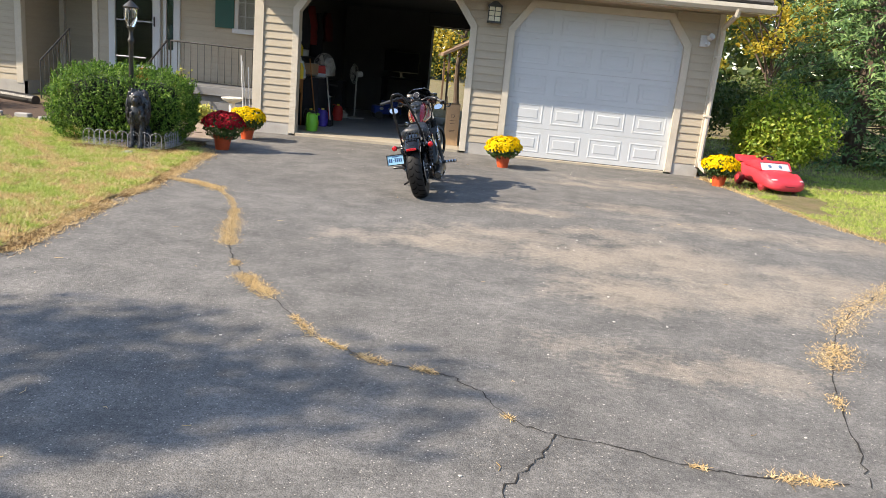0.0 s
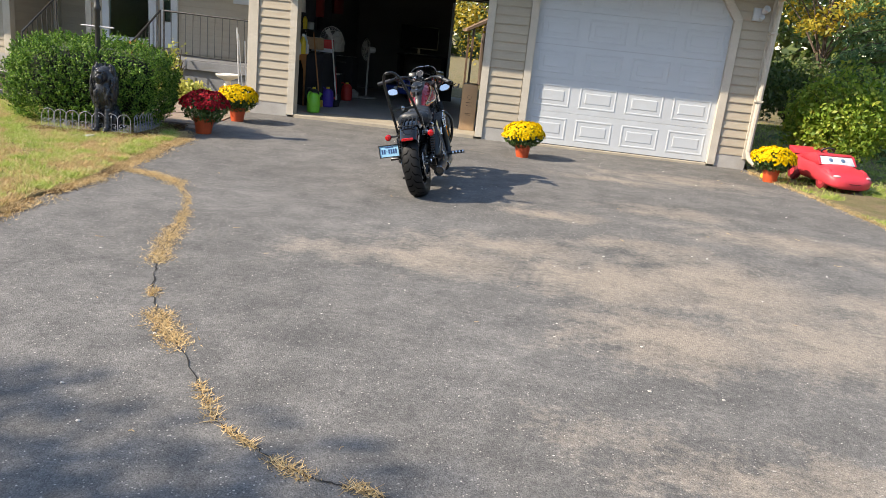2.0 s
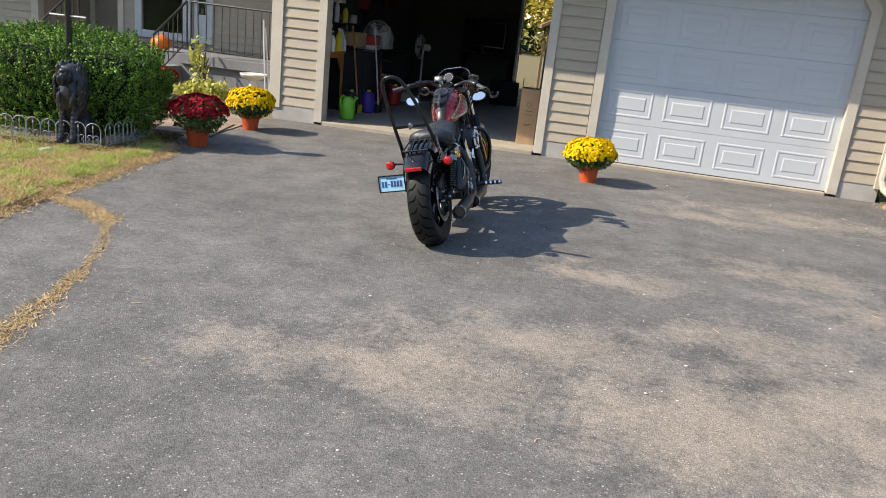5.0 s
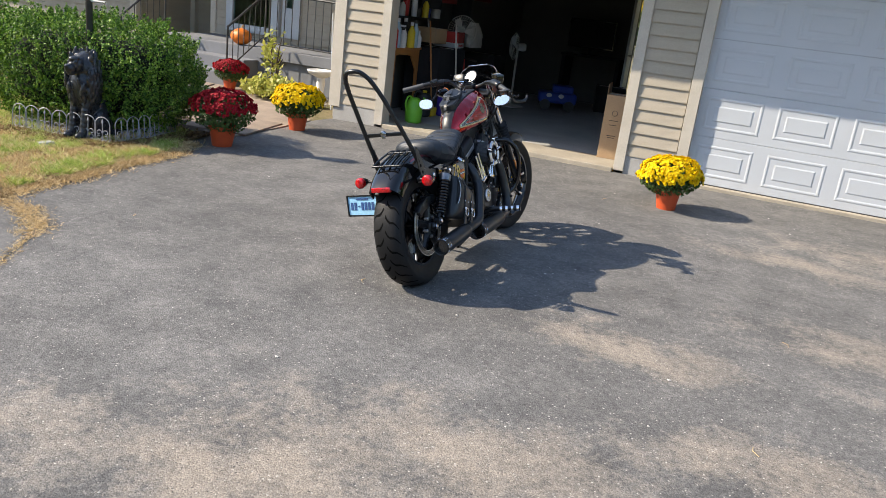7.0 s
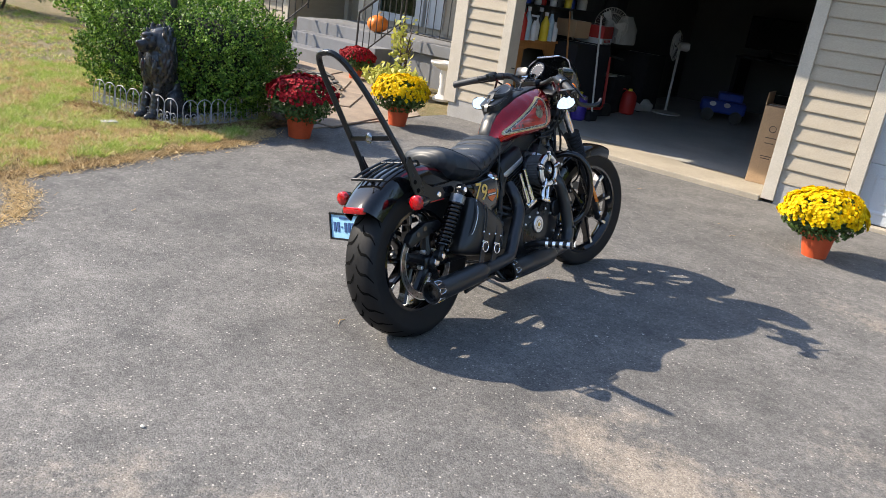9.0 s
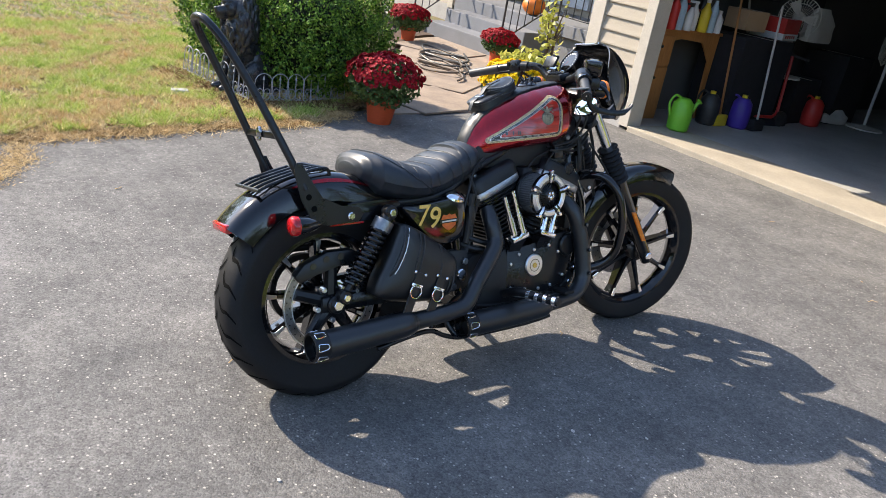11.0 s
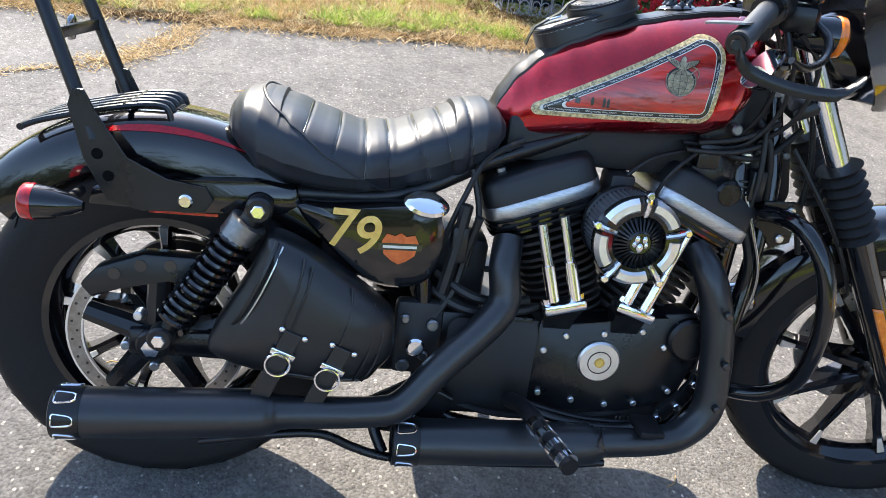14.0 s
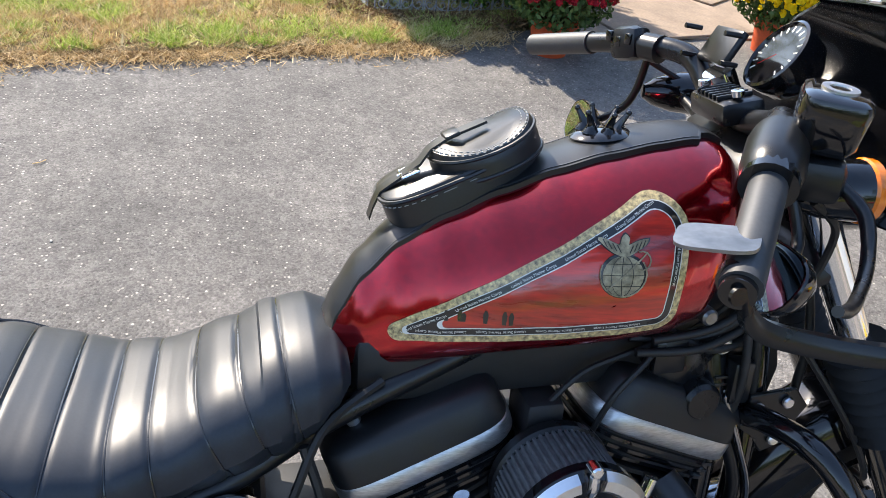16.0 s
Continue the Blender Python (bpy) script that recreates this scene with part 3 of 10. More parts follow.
door = thing("door_1", Matrix.Translation((-7.27, HY, 0.66)), "dark green front door behind a white storm door", "door", kind="structure")
b = B()
for x0, x1 in ((-0.56, -0.42), (0.40, 0.56)):
    box(b, x0, x1, -0.05, 0.04, 0.0, 2.2, 0.004)
box(b, -0.56, 0.56, -0.05, 0.04, 2.08, 2.22, 0.004)
box(b, -0.42, 0.40, -0.045, 0.04, 0.0, 0.13, 0.004)
part("door_frame", b, M_WHITE, door)
b = B()
box(b, -0.42, 0.40, 0.02, 0.06, 0.13, 2.08)
part("door_leaf", b, M_GREENDOOR, door, "dark green painted door leaf")
b = B()
box(b, -0.42, 0.40, -0.012, -0.004, 0.13, 2.08)
gp = part("storm_glass", b, M_STORM, door, "dark storm door glass")
gp.visible_shadow = False
b = B()
box(b, -0.41, 0.39, -0.03, -0.012, 1.02, 1.045)
part("cross_bar", b, M_WHITE, door)
b = B()
box(b, 0.44, 0.46, -0.09, -0.05, 0.95, 1.15, 0.004)
part("door_handle", b, M_IRON, door)
side = thing("window_1", Matrix.Translation((-6.5, HY, 0.66)), "narrow white-framed sidelight window beside the door", "window", kind="structure")
b = B()
for x0, x1 in ((-0.14, -0.08), (0.08, 0.22)):
    box(b, x0, x1, -0.04, 0.04, 0.0, 2.2, 0.003)
box(b, -0.08, 0.08, -0.03, 0.04, 0.0, 0.5, 0.003)
part("window_frame", b, M_WHITE, side)
b = B()
box(b, -0.08, 0.08, 0.0, 0.008, 0.5, 2.1)
part("pane", b, M_GLASS, side)
b = B()
box(b, -0.08, 0.08, 0.012, 0.018, 0.5, 2.1)
part("blind", b, M_GREENDOOR, side)
sh = thing("window_shutter", Matrix.Translation((-5.32, HY - 0.02, 1.72)), "dark green louvred shutter beside the window", "shutter")
b = B()
box(b, -0.2, 0.2, -0.03, 0.0, 0.0, 1.1, 0.004)
part("shutter_board", b, M_SHUT, sh)
b = B()
for i in range(18):
    box(b, -0.15, 0.15, -0.042, -0.03, 0.06 + i * 0.056, 0.09 + i * 0.056)
part("louvre", b, M_SHUT, sh)
win = thing("window_2", Matrix.Translation((-4.6, HY - 0.01, 1.68)), "white double-hung window with dividing bars", "window", kind="structure")
b = B()
for x0, x1 in ((-0.5, -0.42), (0.42, 0.5)):
    box(b, x0, x1, -0.05, 0.03, 0.0, 1.1, 0.003)
box(b, -0.54, 0.54, -0.07, 0.03, -0.05, 0.05, 0.004)
part("window_frame", b, M_WHITE, win)
b = B()
for x in (-0.28, 0.0, 0.28):
    box(b, x - 0.01, x + 0.01, -0.02, 0.0, 0.05, 1.1)
for z in (0.3, 0.58):
    box(b, -0.42, 0.42, -0.021, 0.001, z - 0.01, z + 0.01)
part("glazing_bar", b, M_WHITE, win)
b = B()
box(b, -0.42, 0.42, 0.0, 0.008, 0.05, 1.1)
part("pane", b, M_GLASS, win)
b = B()
box(b, -0.42, 0.42, 0.018, 0.026, 0.05, 1.1)
part("blind", b, surf("pale_blind", (0.45, 0.44, 0.42)), win)

# porch, steps and rails
b = B()
box(b, -8.1, -3.66, 16.0, HY, -0.1, 0.56, 0.012)
structure(part("porch", b, M_PORCH), "grey painted concrete porch slab", "porch")
b = B()
box(b, -6.0, -3.66, 15.93, 16.0, 0.42, 0.575, 0.006)
structure(part("porch_ledge", b, M_PORCH), "pale ledge along the porch front", "porch")
b = B()
box(b, -7.8, -6.0, 15.65, 16.0, -0.1, 0.38, 0.01)
box(b, -7.8, -6.0, 15.3, 15.66, -0.1, 0.2, 0.01)
structure(part("steps", b, M_PORCH), "two grey concrete steps up to the porch", "steps")


def rail(name, pts, base, label, stair=None):
    """A black iron rail: top bar, bottom bar, balusters and end posts."""
    o = thing(name, Matrix.Translation(pts[0]), label, "railing", "porch railings")
    P = [Vector(p) - Vector(pts[0]) for p in pts]
    bb = B()
    tube(bb, P, 0.017, 8)
    part("top_rail", bb, M_IRON, o)
    bb = B()
    tube(bb, [p - Vector((0, 0, base)) for p in P], 0.011, 6)
    part("bottom_rail", bb, M_IRON, o)
    total = sum((q - p).length for p, q in zip(P, P[1:]))
    for p, q in zip(P, P[1:]):
        k = max(1, int((q - p).length / 0.13))
        for i in range(k + 1):
            c = p.lerp(q, i / k)
            bb = B()
            end = i in (0, k)
            lo = base + (0.08 if end else 0)
            tube(bb, [c, c - Vector((0, 0, lo))], 0.014 if end else 0.007, 6)
            part("post" if end else "baluster", bb, M_IRON, o)
    return o


rail("porch_railing", [(-3.7, 16.05, 1.35), (-5.86, 16.05, 1.38)], 0.72, "black iron railing along the porch front")
rail("stair_railing", [(-5.9, 16.0, 1.38), (-6.0, 15.25, 0.86)], 0.62, "black iron handrail beside the porch steps")
rail("stair_railing", [(-7.86, 16.0, 1.42), (-7.98, 15.2, 0.8)], 0.62, "black iron handrail on the far side of the porch steps")

# walk of flat slabs
walk_base = strip_sheet("walk", [(-3.45, 12.0), (-3.6, 13.9), (-4.6, 14.6), (-5.8, 15.35), (-7.5, 15.4), (-7.2, 14.75), (-6.1, 13.75), (-4.9, 12.8)], -0.05, 0.012, M_FLAG, "tan concrete entry walk", jit=0.02, cat="walk")
rs = random.Random(3)
for i, (x, y, w, d, a) in enumerate(((-3.9, 12.75, 0.8, 0.95, 12), (-4.75, 13.45, 0.85, 0.95, 35), (-5.6, 14.1, 0.9, 0.9, 38), (-6.45, 14.65, 0.95, 0.85, 24))):
    bb = B()
    box(bb, -w / 2, w / 2, -d / 2, d / 2, 0, 0.02, 0.006)
    bmesh.ops.recalc_face_normals(bb, faces=bb.faces[:])
    me = bpy.data.meshes.new("walk_slab")
    bb.to_mesh(me)
    bb.free()
    me.materials.append(M_FLAG)
    piece("walk_slab", me, walk_base, pose(x, y, 0.006, 0, 0, a))

# bare soil bed between the walk and the house wing
strip_sheet("soil_bed", [(-5.2, 12.72), (-6.15, 13.7), (-7.25, 14.72), (-7.6, 15.4), (-10.2, 15.4), (-10.2, 13.2), (-7.0, 12.5)], -0.03, 0.02, M_SOIL, "bare dark brown soil bed beside the walk", jit=0.05, cat="garden bed")

# wall lamps on the garage
lamp = thing("wall_lantern", Matrix.Translation((0.36, WY - 0.01, 2.17)), "black framed wall lantern with frosted panes", "wall lamp")
b = B()
for x in (-0.1, 0.1):
    for y in (-0.2, -0.03):
        box(b, x - 0.008, x + 0.008, y - 0.008, y + 0.008, 0.02, 0.26)
box(b, -0.115, 0.115, -0.215, -0.015, 0.0, 0.03, 0.005)
box(b, -0.12, 0.12, -0.22, -0.01, 0.25, 0.27, 0.005)
prism(b, [(-0.12, 0.27), (0.12, 0.27), (0.03, 0.34), (-0.03, 0.34)], 1, -0.2, -0.03)
for z in (0.1, 0.18):
    box(b, -0.104, 0.104, -0.206, -0.196, z, z + 0.01)
box(b, -0.005, 0.005, -0.206, -0.196, 0.03, 0.25)
box(b, -0.05, 0.05, -0.03, 0.01, 0.05, 0.3, 0.004)
part("frame", b, M_IRON, lamp)
b = B()
box(b, -0.092, 0.092, -0.192, -0.038, 0.03, 0.25)
part("pane", b, surf("frosted_pane", (0.75, 0.68, 0.48), rough=0.35), lamp, "frosted cream panes")
ml = thing("security_light", Matrix.Translation((3.8, WY - 0.01, 2.2)), "white plastic motion security light", "security light")
b = B()
box(b, -0.09, 0.05, -0.03, 0.012, -0.09, 0.09, 0.01)
part("base_plate", b, M_WHITE, ml)
b = B()
lathe(b, [(0.02, 0), (0.045, 0.03), (0.05, 0.11), (0.03, 0.115)], 14, pose(0.03, -0.04, 0.03, 60, 0, 20))
part("lamp_head", b, M_WHITE, ml, smooth=True)
b = B()
lathe(b, [(0.02, 0), (0.035, 0.02), (0.035, 0.07), (0.0, 0.085)], 14, pose(0.02, -0.04, -0.05, 75, 0, 0), cap=False)
part("sensor", b, M_WHITE, ml, smooth=True)

# ---------- plants ----------
def blob_shell(rng, n, c, r, lump=0.12, power=2.0, inner=0.0, freq=3.0):
    """Points and outward normals on an uneven rounded shell."""
    d = rng.normal(0, 1, (n, 3))
    d /= np.linalg.norm(d, axis=1)[:, None]
    k = (np.abs(d) ** power).sum(1) ** (-1 / power)
    off = np.array([noise.noise(Vector(q) * freq + Vector(c)) for q in d])
    k = k * (1 + lump * off) * (1 - inner * rng.uniform(0, 1, n) ** 2)
    return np.array(c) + d * k[:, None] * np.array(r), d


def plant(name, loc, label, cat, group=""):
    return thing(name, Matrix.Translation(loc), label, cat, group)


# clipped hedge ball
rng = np.random.default_rng(1)
bush = thing("boxwood_bush", pose(-4.55, 11.57, 0, 0, 0, 18), "clipped dense green boxwood bush", "bush")
pts, nrm = blob_shell(rng, 30000, (0, 0, 0.49), (0.89, 0.57, 0.49), 0.14, 3.6, 0.25, 4.5)
keep = pts[:, 2] > 0.03
piece("foliage", leaves("foliage", pts[keep], nrm[keep], 0.024, M_BOX, rng, 0.6, 0.9), bush)
c, d = blob_shell(rng, 1500, (0, 0, 0.49), (0.89, 0.57, 0.49), 0.16, 3.6, 0.05, 4.0)
c, d = c[c[:, 2] > 0.08], d[c[:, 2] > 0.08]
ax = d * np.array((0.55, 0.55, 0.4)) + np.array((0, 0, 0.65)) + rng.normal(0, 0.22, d.shape)
ax /= np.linalg.norm(ax, axis=1)[:, None]
per = 34
f = rng.uniform(0, 1, (len(c), per, 1))
L = rng.uniform(0.06, 0.15, (len(c), 1, 1))
rad = rng.normal(0, 1, (len(c), per, 3))
rad /= np.linalg.norm(rad, axis=2)[:, :, None]
pts = c[:, None, :] + ax[:, None, :] * f * L + rad * 0.024 * (1.15 - f)
nrm = rad * 0.7 + ax[:, None, :] * 0.5
piece("leafy_shoot_mass", leaves("leafy_shoot_mass", pts.reshape(-1, 3), nrm.reshape(-1, 3), 0.024, M_BOX, rng, 0.55, 0.35), bush)
# dark shell added in place of the shade behind the leaves
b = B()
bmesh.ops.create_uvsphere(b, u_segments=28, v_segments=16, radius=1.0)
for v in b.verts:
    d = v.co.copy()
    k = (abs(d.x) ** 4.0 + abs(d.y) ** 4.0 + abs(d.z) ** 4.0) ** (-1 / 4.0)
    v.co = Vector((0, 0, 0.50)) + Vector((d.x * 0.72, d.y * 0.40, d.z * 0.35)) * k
part("inner_shade_core", b, M_CORE, bush)

def shrub(name, loc, r, n, size, mat, label, cat, seed, blobs=5, ratio=0.55, stems=9, lump=0.3, squash=0.85):
    """A loose shrub: stems, and leaves on several uneven lobes."""
    rg = np.random.default_rng(seed)
    o = plant(name, loc, label, cat)
    P, N = [], []
    for i in range(blobs):
        a = 2 * math.pi * i / blobs + rg.uniform(-0.4, 0.4)
        k = 0.45 if i else 0.0
        c = (math.cos(a) * r[0] * k, math.sin(a) * r[1] * k, r[2] * (1.0 + (0.28 if i == 0 else rg.uniform(-0.25, 0.25))))
        q = 0.72 if i == 0 else rg.uniform(0.5, 0.68)
        p, d = blob_shell(rg, n // blobs, c, (r[0] * q, r[1] * q, r[2] * q * squash * 1.2), lump, 2.0, 0.55)
        P.append(p)
        N.append(d)
    P, N = np.concatenate(P), np.concatenate(N)
    k = P[:, 2] > 0.06
    piece("foliage", leaves("foliage", P[k], N[k], size, mat, rg, ratio, 0.9), o)
    bb = B()
    for i in range(stems):
        a = rg.uniform(0, 6.28)
        e = Vector((math.cos(a) * r[0] * 0.6, math.sin(a) * r[1] * 0.6, r[2] * rg.uniform(1.0, 1.6)))
        tube(bb, smoothline([(math.cos(a) * 0.06, math.sin(a) * 0.06, 0), e * 0.5 + Vector((0, 0, 0.1)), e], 4), [0.02 - 0.0019 * j for j in range(9)], 5)
    part("stem_mass", bb, M_BARK, o)
    return o


def tree(name, loc, h, trunk_r, crown, n, size, mat, label, seed, limbs=10, ratio=0.6, cat="tree", clump=(0.3, 0.5)):
    """A tapered trunk with limbs, and leaves round the limb ends."""
    rg = np.random.default_rng(seed)
    o = plant(name, loc, label, cat)
    bb = B()
    bends = [(0, 0, 0), (rg.uniform(-0.15, 0.15), rg.uniform(-0.15, 0.15), h * 0.3), (rg.uniform(-0.3, 0.3), rg.uniform(-0.3, 0.3), h * 0.62), (rg.uniform(-0.2, 0.2), rg.uniform(-0.2, 0.2), h * 0.95)]
    line = smoothline(bends, 6)
    tube(bb, line, [trunk_r * (1.25 if i == 0 else 1 - 0.85 * i / (len(line) - 1)) for i in range(len(line))], 9)
    part("trunk", bb, M_BARK, o)
    P, N = [], []
    cz, cr = crown[0], crown[1]
    for i in range(limbs):
        z0 = h * rg.uniform(0.3, 0.85)
        k = min(len(line) - 1, int(z0 / (h * 0.95) * (len(line) - 1)))
        s = line[k]
        a = i * 2.4 + rg.uniform(-0.3, 0.3)
        u = rg.uniform(0.55, 1.0)
        zr = rg.uniform(-0.75, 0.85)
        e = Vector((math.cos(a) * cr[0] * u * math.sqrt(1 - zr * zr * 0.8), math.sin(a) * cr[1] * u * math.sqrt(1 - zr * zr * 0.8), cz + cr[2] * zr))
        mid = s.lerp(e, 0.5) + Vector((0, 0, 0.25))
        bb = B()
        tube(bb, smoothline([s, mid, e], 4), [trunk_r * 0.4 * (1 - 0.1 * j) for j in range(9)], 5)
        part("limb", bb, M_BARK, o)
        q = rg.uniform(*clump)
        p, d = blob_shell(rg, n // limbs, tuple(e), (cr[0] * q, cr[1] * q, cr[2] * q * 0.8), 0.5, 2.0, 0.75, 2.0)
        P.append(p)
        N.append(d * 0.4 + np.array((0, 0, 0.8)))
    P, N = np.concatenate(P), np.concatenate(N)
    piece("crown", leaves("crown", P, N, size, mat, rg, ratio, 0.7), o)
    return o


def spruce(loc, h, r, n, seed):
    rg = np.random.default_rng(seed)
    o = plant("spruce_tree", loc, "tall dark green spruce with drooping needle sprays", "tree", "spruces beside the lawn")
    bb = B()
    tube(bb, [(0, 0, 0), (0, 0, h * 0.5), (0, 0, h)], [0.22, 0.13, 0.02], 8)
    part("trunk", bb, M_BARK, o)
    bb = B()
    P, N = [], []
    count = 190
    for i in range(count):
        f = (i + 0.5) / count
        z = 0.25 + (h - 0.4) * f ** 1.15
        a = i * 2.399 + rg.uniform(-0.25, 0.25)
        L = r * (1 - f) ** 0.75 * rg.uniform(0.8, 1.1) + 0.15
        d = Vector((math.cos(a), math.sin(a), 0))
        line = [Vector((0, 0, z)) + d * (L * t) + Vector((0, 0, 0.16 * L * t - 0.34 * L * t * t)) for t in (0, 0.35, 0.7, 1.0)]
        tube(bb, line, [0.025, 0.018, 0.012, 0.004], 4)
        k = int(n / count * (0.45 + 1.1 * (1 - f)))
        t = rg.uniform(0.15, 1.0, k) ** 0.7
        side = np.array((-d.y, d.x, 0.0))
        w = rg.normal(0, 0.17, k) * (0.4 + L * 0.35)
        p = np.array([tuple(Vector((0, 0, z)) + d * (L * q) + Vector((0, 0, 0.16 * L * q - 0.34 * L * q * q))) for q in t])
        p = p + w[:, None] * side + np.stack([np.zeros(k), np.zeros(k), -np.abs(rg.normal(0, 0.09, k)) - np.abs(w) * 0.3], 1)
        P.append(p)
        N.append(np.tile(np.array((d.x * 0.6, d.y * 0.6, 0.7)), (k, 1)))
    part("branch_mass", bb, M_BARK, o)
    P, N = np.concatenate(P), np.concatenate(N)
    piece("needles", leaves("needles", P, N, 0.15, M_SPRUCE, rg, 0.26, 0.5, 0.5), o)
    return o


spruce((8.7, 19.4, 0), 10.5, 2.6, 30000, 11)
spruce((12.6, 20.8, 0), 11.5, 2.9, 16000, 12)
spruce((15.8, 19.5, 0), 12.0, 3.0, 11000, 13)
shrub("leafy_shrub", (5.42, 14.72, 0), (0.92, 0.72, 0.84), 9000, 0.075, M_SHRUB, "round bright green leafy shrub on the lawn", "shrub", 21, 6)
shrub("leafy_shrub", (5.2, 19.5, 0), (1.0, 1.0, 0.95), 3500, 0.10, M_WOOD, "darker green shrub behind the garage corner", "shrub", 22, 5)
tree("yellow_tree", (8.6, 26.0, 0), 4.6, 0.10, (3.3, (1.7, 1.5, 0.9)), 3000, 0.14, M_YTREE, "young tree with yellow autumn leaves", 31, 14)
tree("yellow_tree", (5.9, 24.5, 0), 3.4, 0.08, (2.1, (0.9, 0.9, 0.7)), 1300, 0.13, M_YTREE, "small tree turning yellow behind the garage", 32, 10)
shrub("leafy_shrub", (7.3, 22.8, 0), (1.7, 1.2, 0.95), 6000, 0.11, M_WOOD, "wide dark green shrub behind the lawn", "shrub", 23, 6)
tree("garden_tree", (7.2, 31.0, 0), 8.5, 0.2, (5.0, (3.4, 3.0, 3.0)), 6500, 0.22, M_WOOD, "leafy green garden tree", 33, 14)
tree("garden_tree", (13.5, 30.0, 0), 9.5, 0.2, (5.5, (3.6, 3.0, 3.6)), 6500, 0.22, M_WOOD, "leafy green tree behind the spruces", 34, 14)
tree("yellow_tree", (-0.9, 27.5, 0), 5.5, 0.1, (2.6, (2.4, 2.0, 2.2)), 4500, 0.13, M_YTREE, "yellowing tree in the back yard", 35, 12)
# tree beside the drive, whose branches shade it
tree("street_tree", (-9.92, -0.06, 0), 8.4, 0.22, (5.6, (3.2, 2.35, 1.9)), 14500, 0.12, M_WOOD, "leafy tree beside the drive", 36, 34, clump=(0.17, 0.30))
shrub("low_shrub", (-9.2, 13.6, 0), (1.1, 0.9, 0.55), 5000, 0.06, M_BOX, "low dark green shrub by the house wing", "shrub", 41, 5)
shrub("low_shrub", (-11.8, 13.0, 0), (1.3, 1.0, 0.7), 4500, 0.07, M_WOOD, "wide green shrub at the lawn's edge", "shrub", 42, 5)
shrub("low_shrub", (-14.5, 12.0, 0), (1.5, 1.3, 0.8), 4500, 0.08, M_SHRUB, "loose green shrub at the lawn's edge", "shrub", 43, 5)
shrub("garden_perennial", (-4.9, 14.9, 0), (0.5, 0.32, 0.17), 700, 0.10, M_HOSTA, "yellow-green leafy perennial by the porch", "plant", 44, 5, 0.45, 6)
shrub("rose_bush", (-5.35, 15.5, 0), (0.22, 0.22, 0.5), 120, 0.09, M_HOSTA, "sparse climbing plant on the stair rail", "plant", 45, 4, 0.6, 6)

# far woods all round
rng = np.random.default_rng(77)
P, N = [], []
for i in range(190):
    a = 2 * math.pi * i / 190 + rng.uniform(-0.02, 0.02)
    R = rng.uniform(44, 60)
    c = (math.cos(a) * R, 12 + math.sin(a) * R, rng.uniform(2.5, 6.5))
    p, d = blob_shell(rng, 330, c, (4.5, 4.5, c[2] * 1.2), 0.5, 2.0, 0.6, 2.0)
    P.append(p)
    N.append(d * 0.5 + np.array((0, 0, 0.6)))
P, N = np.concatenate(P), np.concatenate(N)
P[:, 2] = np.abs(P[:, 2])
tagged(new("far_woods", leaves("far_woods", P, N, 0.85, M_WOOD, rng, 0.7, 0.8)), "leafy green woods in the distance", "woods", kind="stuff")

# grass on the lawns
rng = np.random.default_rng(5)
def scatter(n, poly, box_, z):
    x = rng.uniform(box_[0], box_[1], n)
    y = rng.uniform(box_[2], box_[3], n)
    k = inside(x, y, poly)
    return np.stack([x[k], y[k], np.full(k.sum(), z)], 1)
def clumps(n, k, poly, box_, z, r):
    c = scatter(n, poly, box_, z)
    q = np.repeat(c, k, 0)
    q[:, :2] += rng.normal(0, r, (len(q), 2))
    return q[inside(q[:, 0], q[:, 1], poly)]


for count, per, box_, ht, wd in ((11000, 30, (-6.8, -2.6, 7.0, 12.8), 0.044, 0.0036), (9000, 14, (-6.8, -2.4, 3.0, 7.0), 0.045, 0.004), (9000, 14, (-14.0, -6.8, 3.0, 14.0), 0.045, 0.005)):
    Q = clumps(count, per, lawn_l, box_, 0.012, 0.021)
    nz = np.array([0.8 * noise.noise(Vector((q[0] * 2.6, q[1] * 2.6, 3.0))) + 0.8 * noise.noise(Vector((q[0] * 8.0, q[1] * 8.0, 9.0))) for q in Q])
    nz = nz + rng.normal(0, 0.16, len(Q))
    for lo, hi, hk, mt, lab in ((-9, -0.20, 1.15, M_GRASSG, "short green lawn grass in patches"), (-0.20, 0.03, 1.0, M_GRASS, "short dry yellow-green lawn grass"), (0.03, 9, 0.8, M_STRAW, "dead straw-coloured lawn grass in patches")):
        tagged(new("grass", blades("grass", Q[(nz > lo) & (nz <= hi)], ht * hk, wd, mt, rng, 0.95)), lab, "grass", kind="stuff")
Q = clumps(6500, 16, lawn_r, (4.3, 11.0, 8.5, 16.5), 0.012, 0.05)
Q = Q[np.array([noise.noise(Vector((q[0] * 1.3, q[1] * 1.3, 5.0))) for q in Q]) + 0.22 * (Q[:, 0] - 5.3) + 0.1 * (13.0 - Q[:, 1]) > 0.0]
tagged(new("grass", blades("grass", Q, 0.036, 0.0042, M_GRASSG, rng, 0.8)), "short green lawn grass beside the drive", "grass", kind="stuff")
Q = scatter(36000, lawn_r, (4.2, 16, 13, 24), 0.012)
tagged(new("grass", blades("grass", Q, 0.05, 0.007, M_GRASSG, rng, 0.8)), "green lawn grass beside the garage", "grass", kind="stuff")
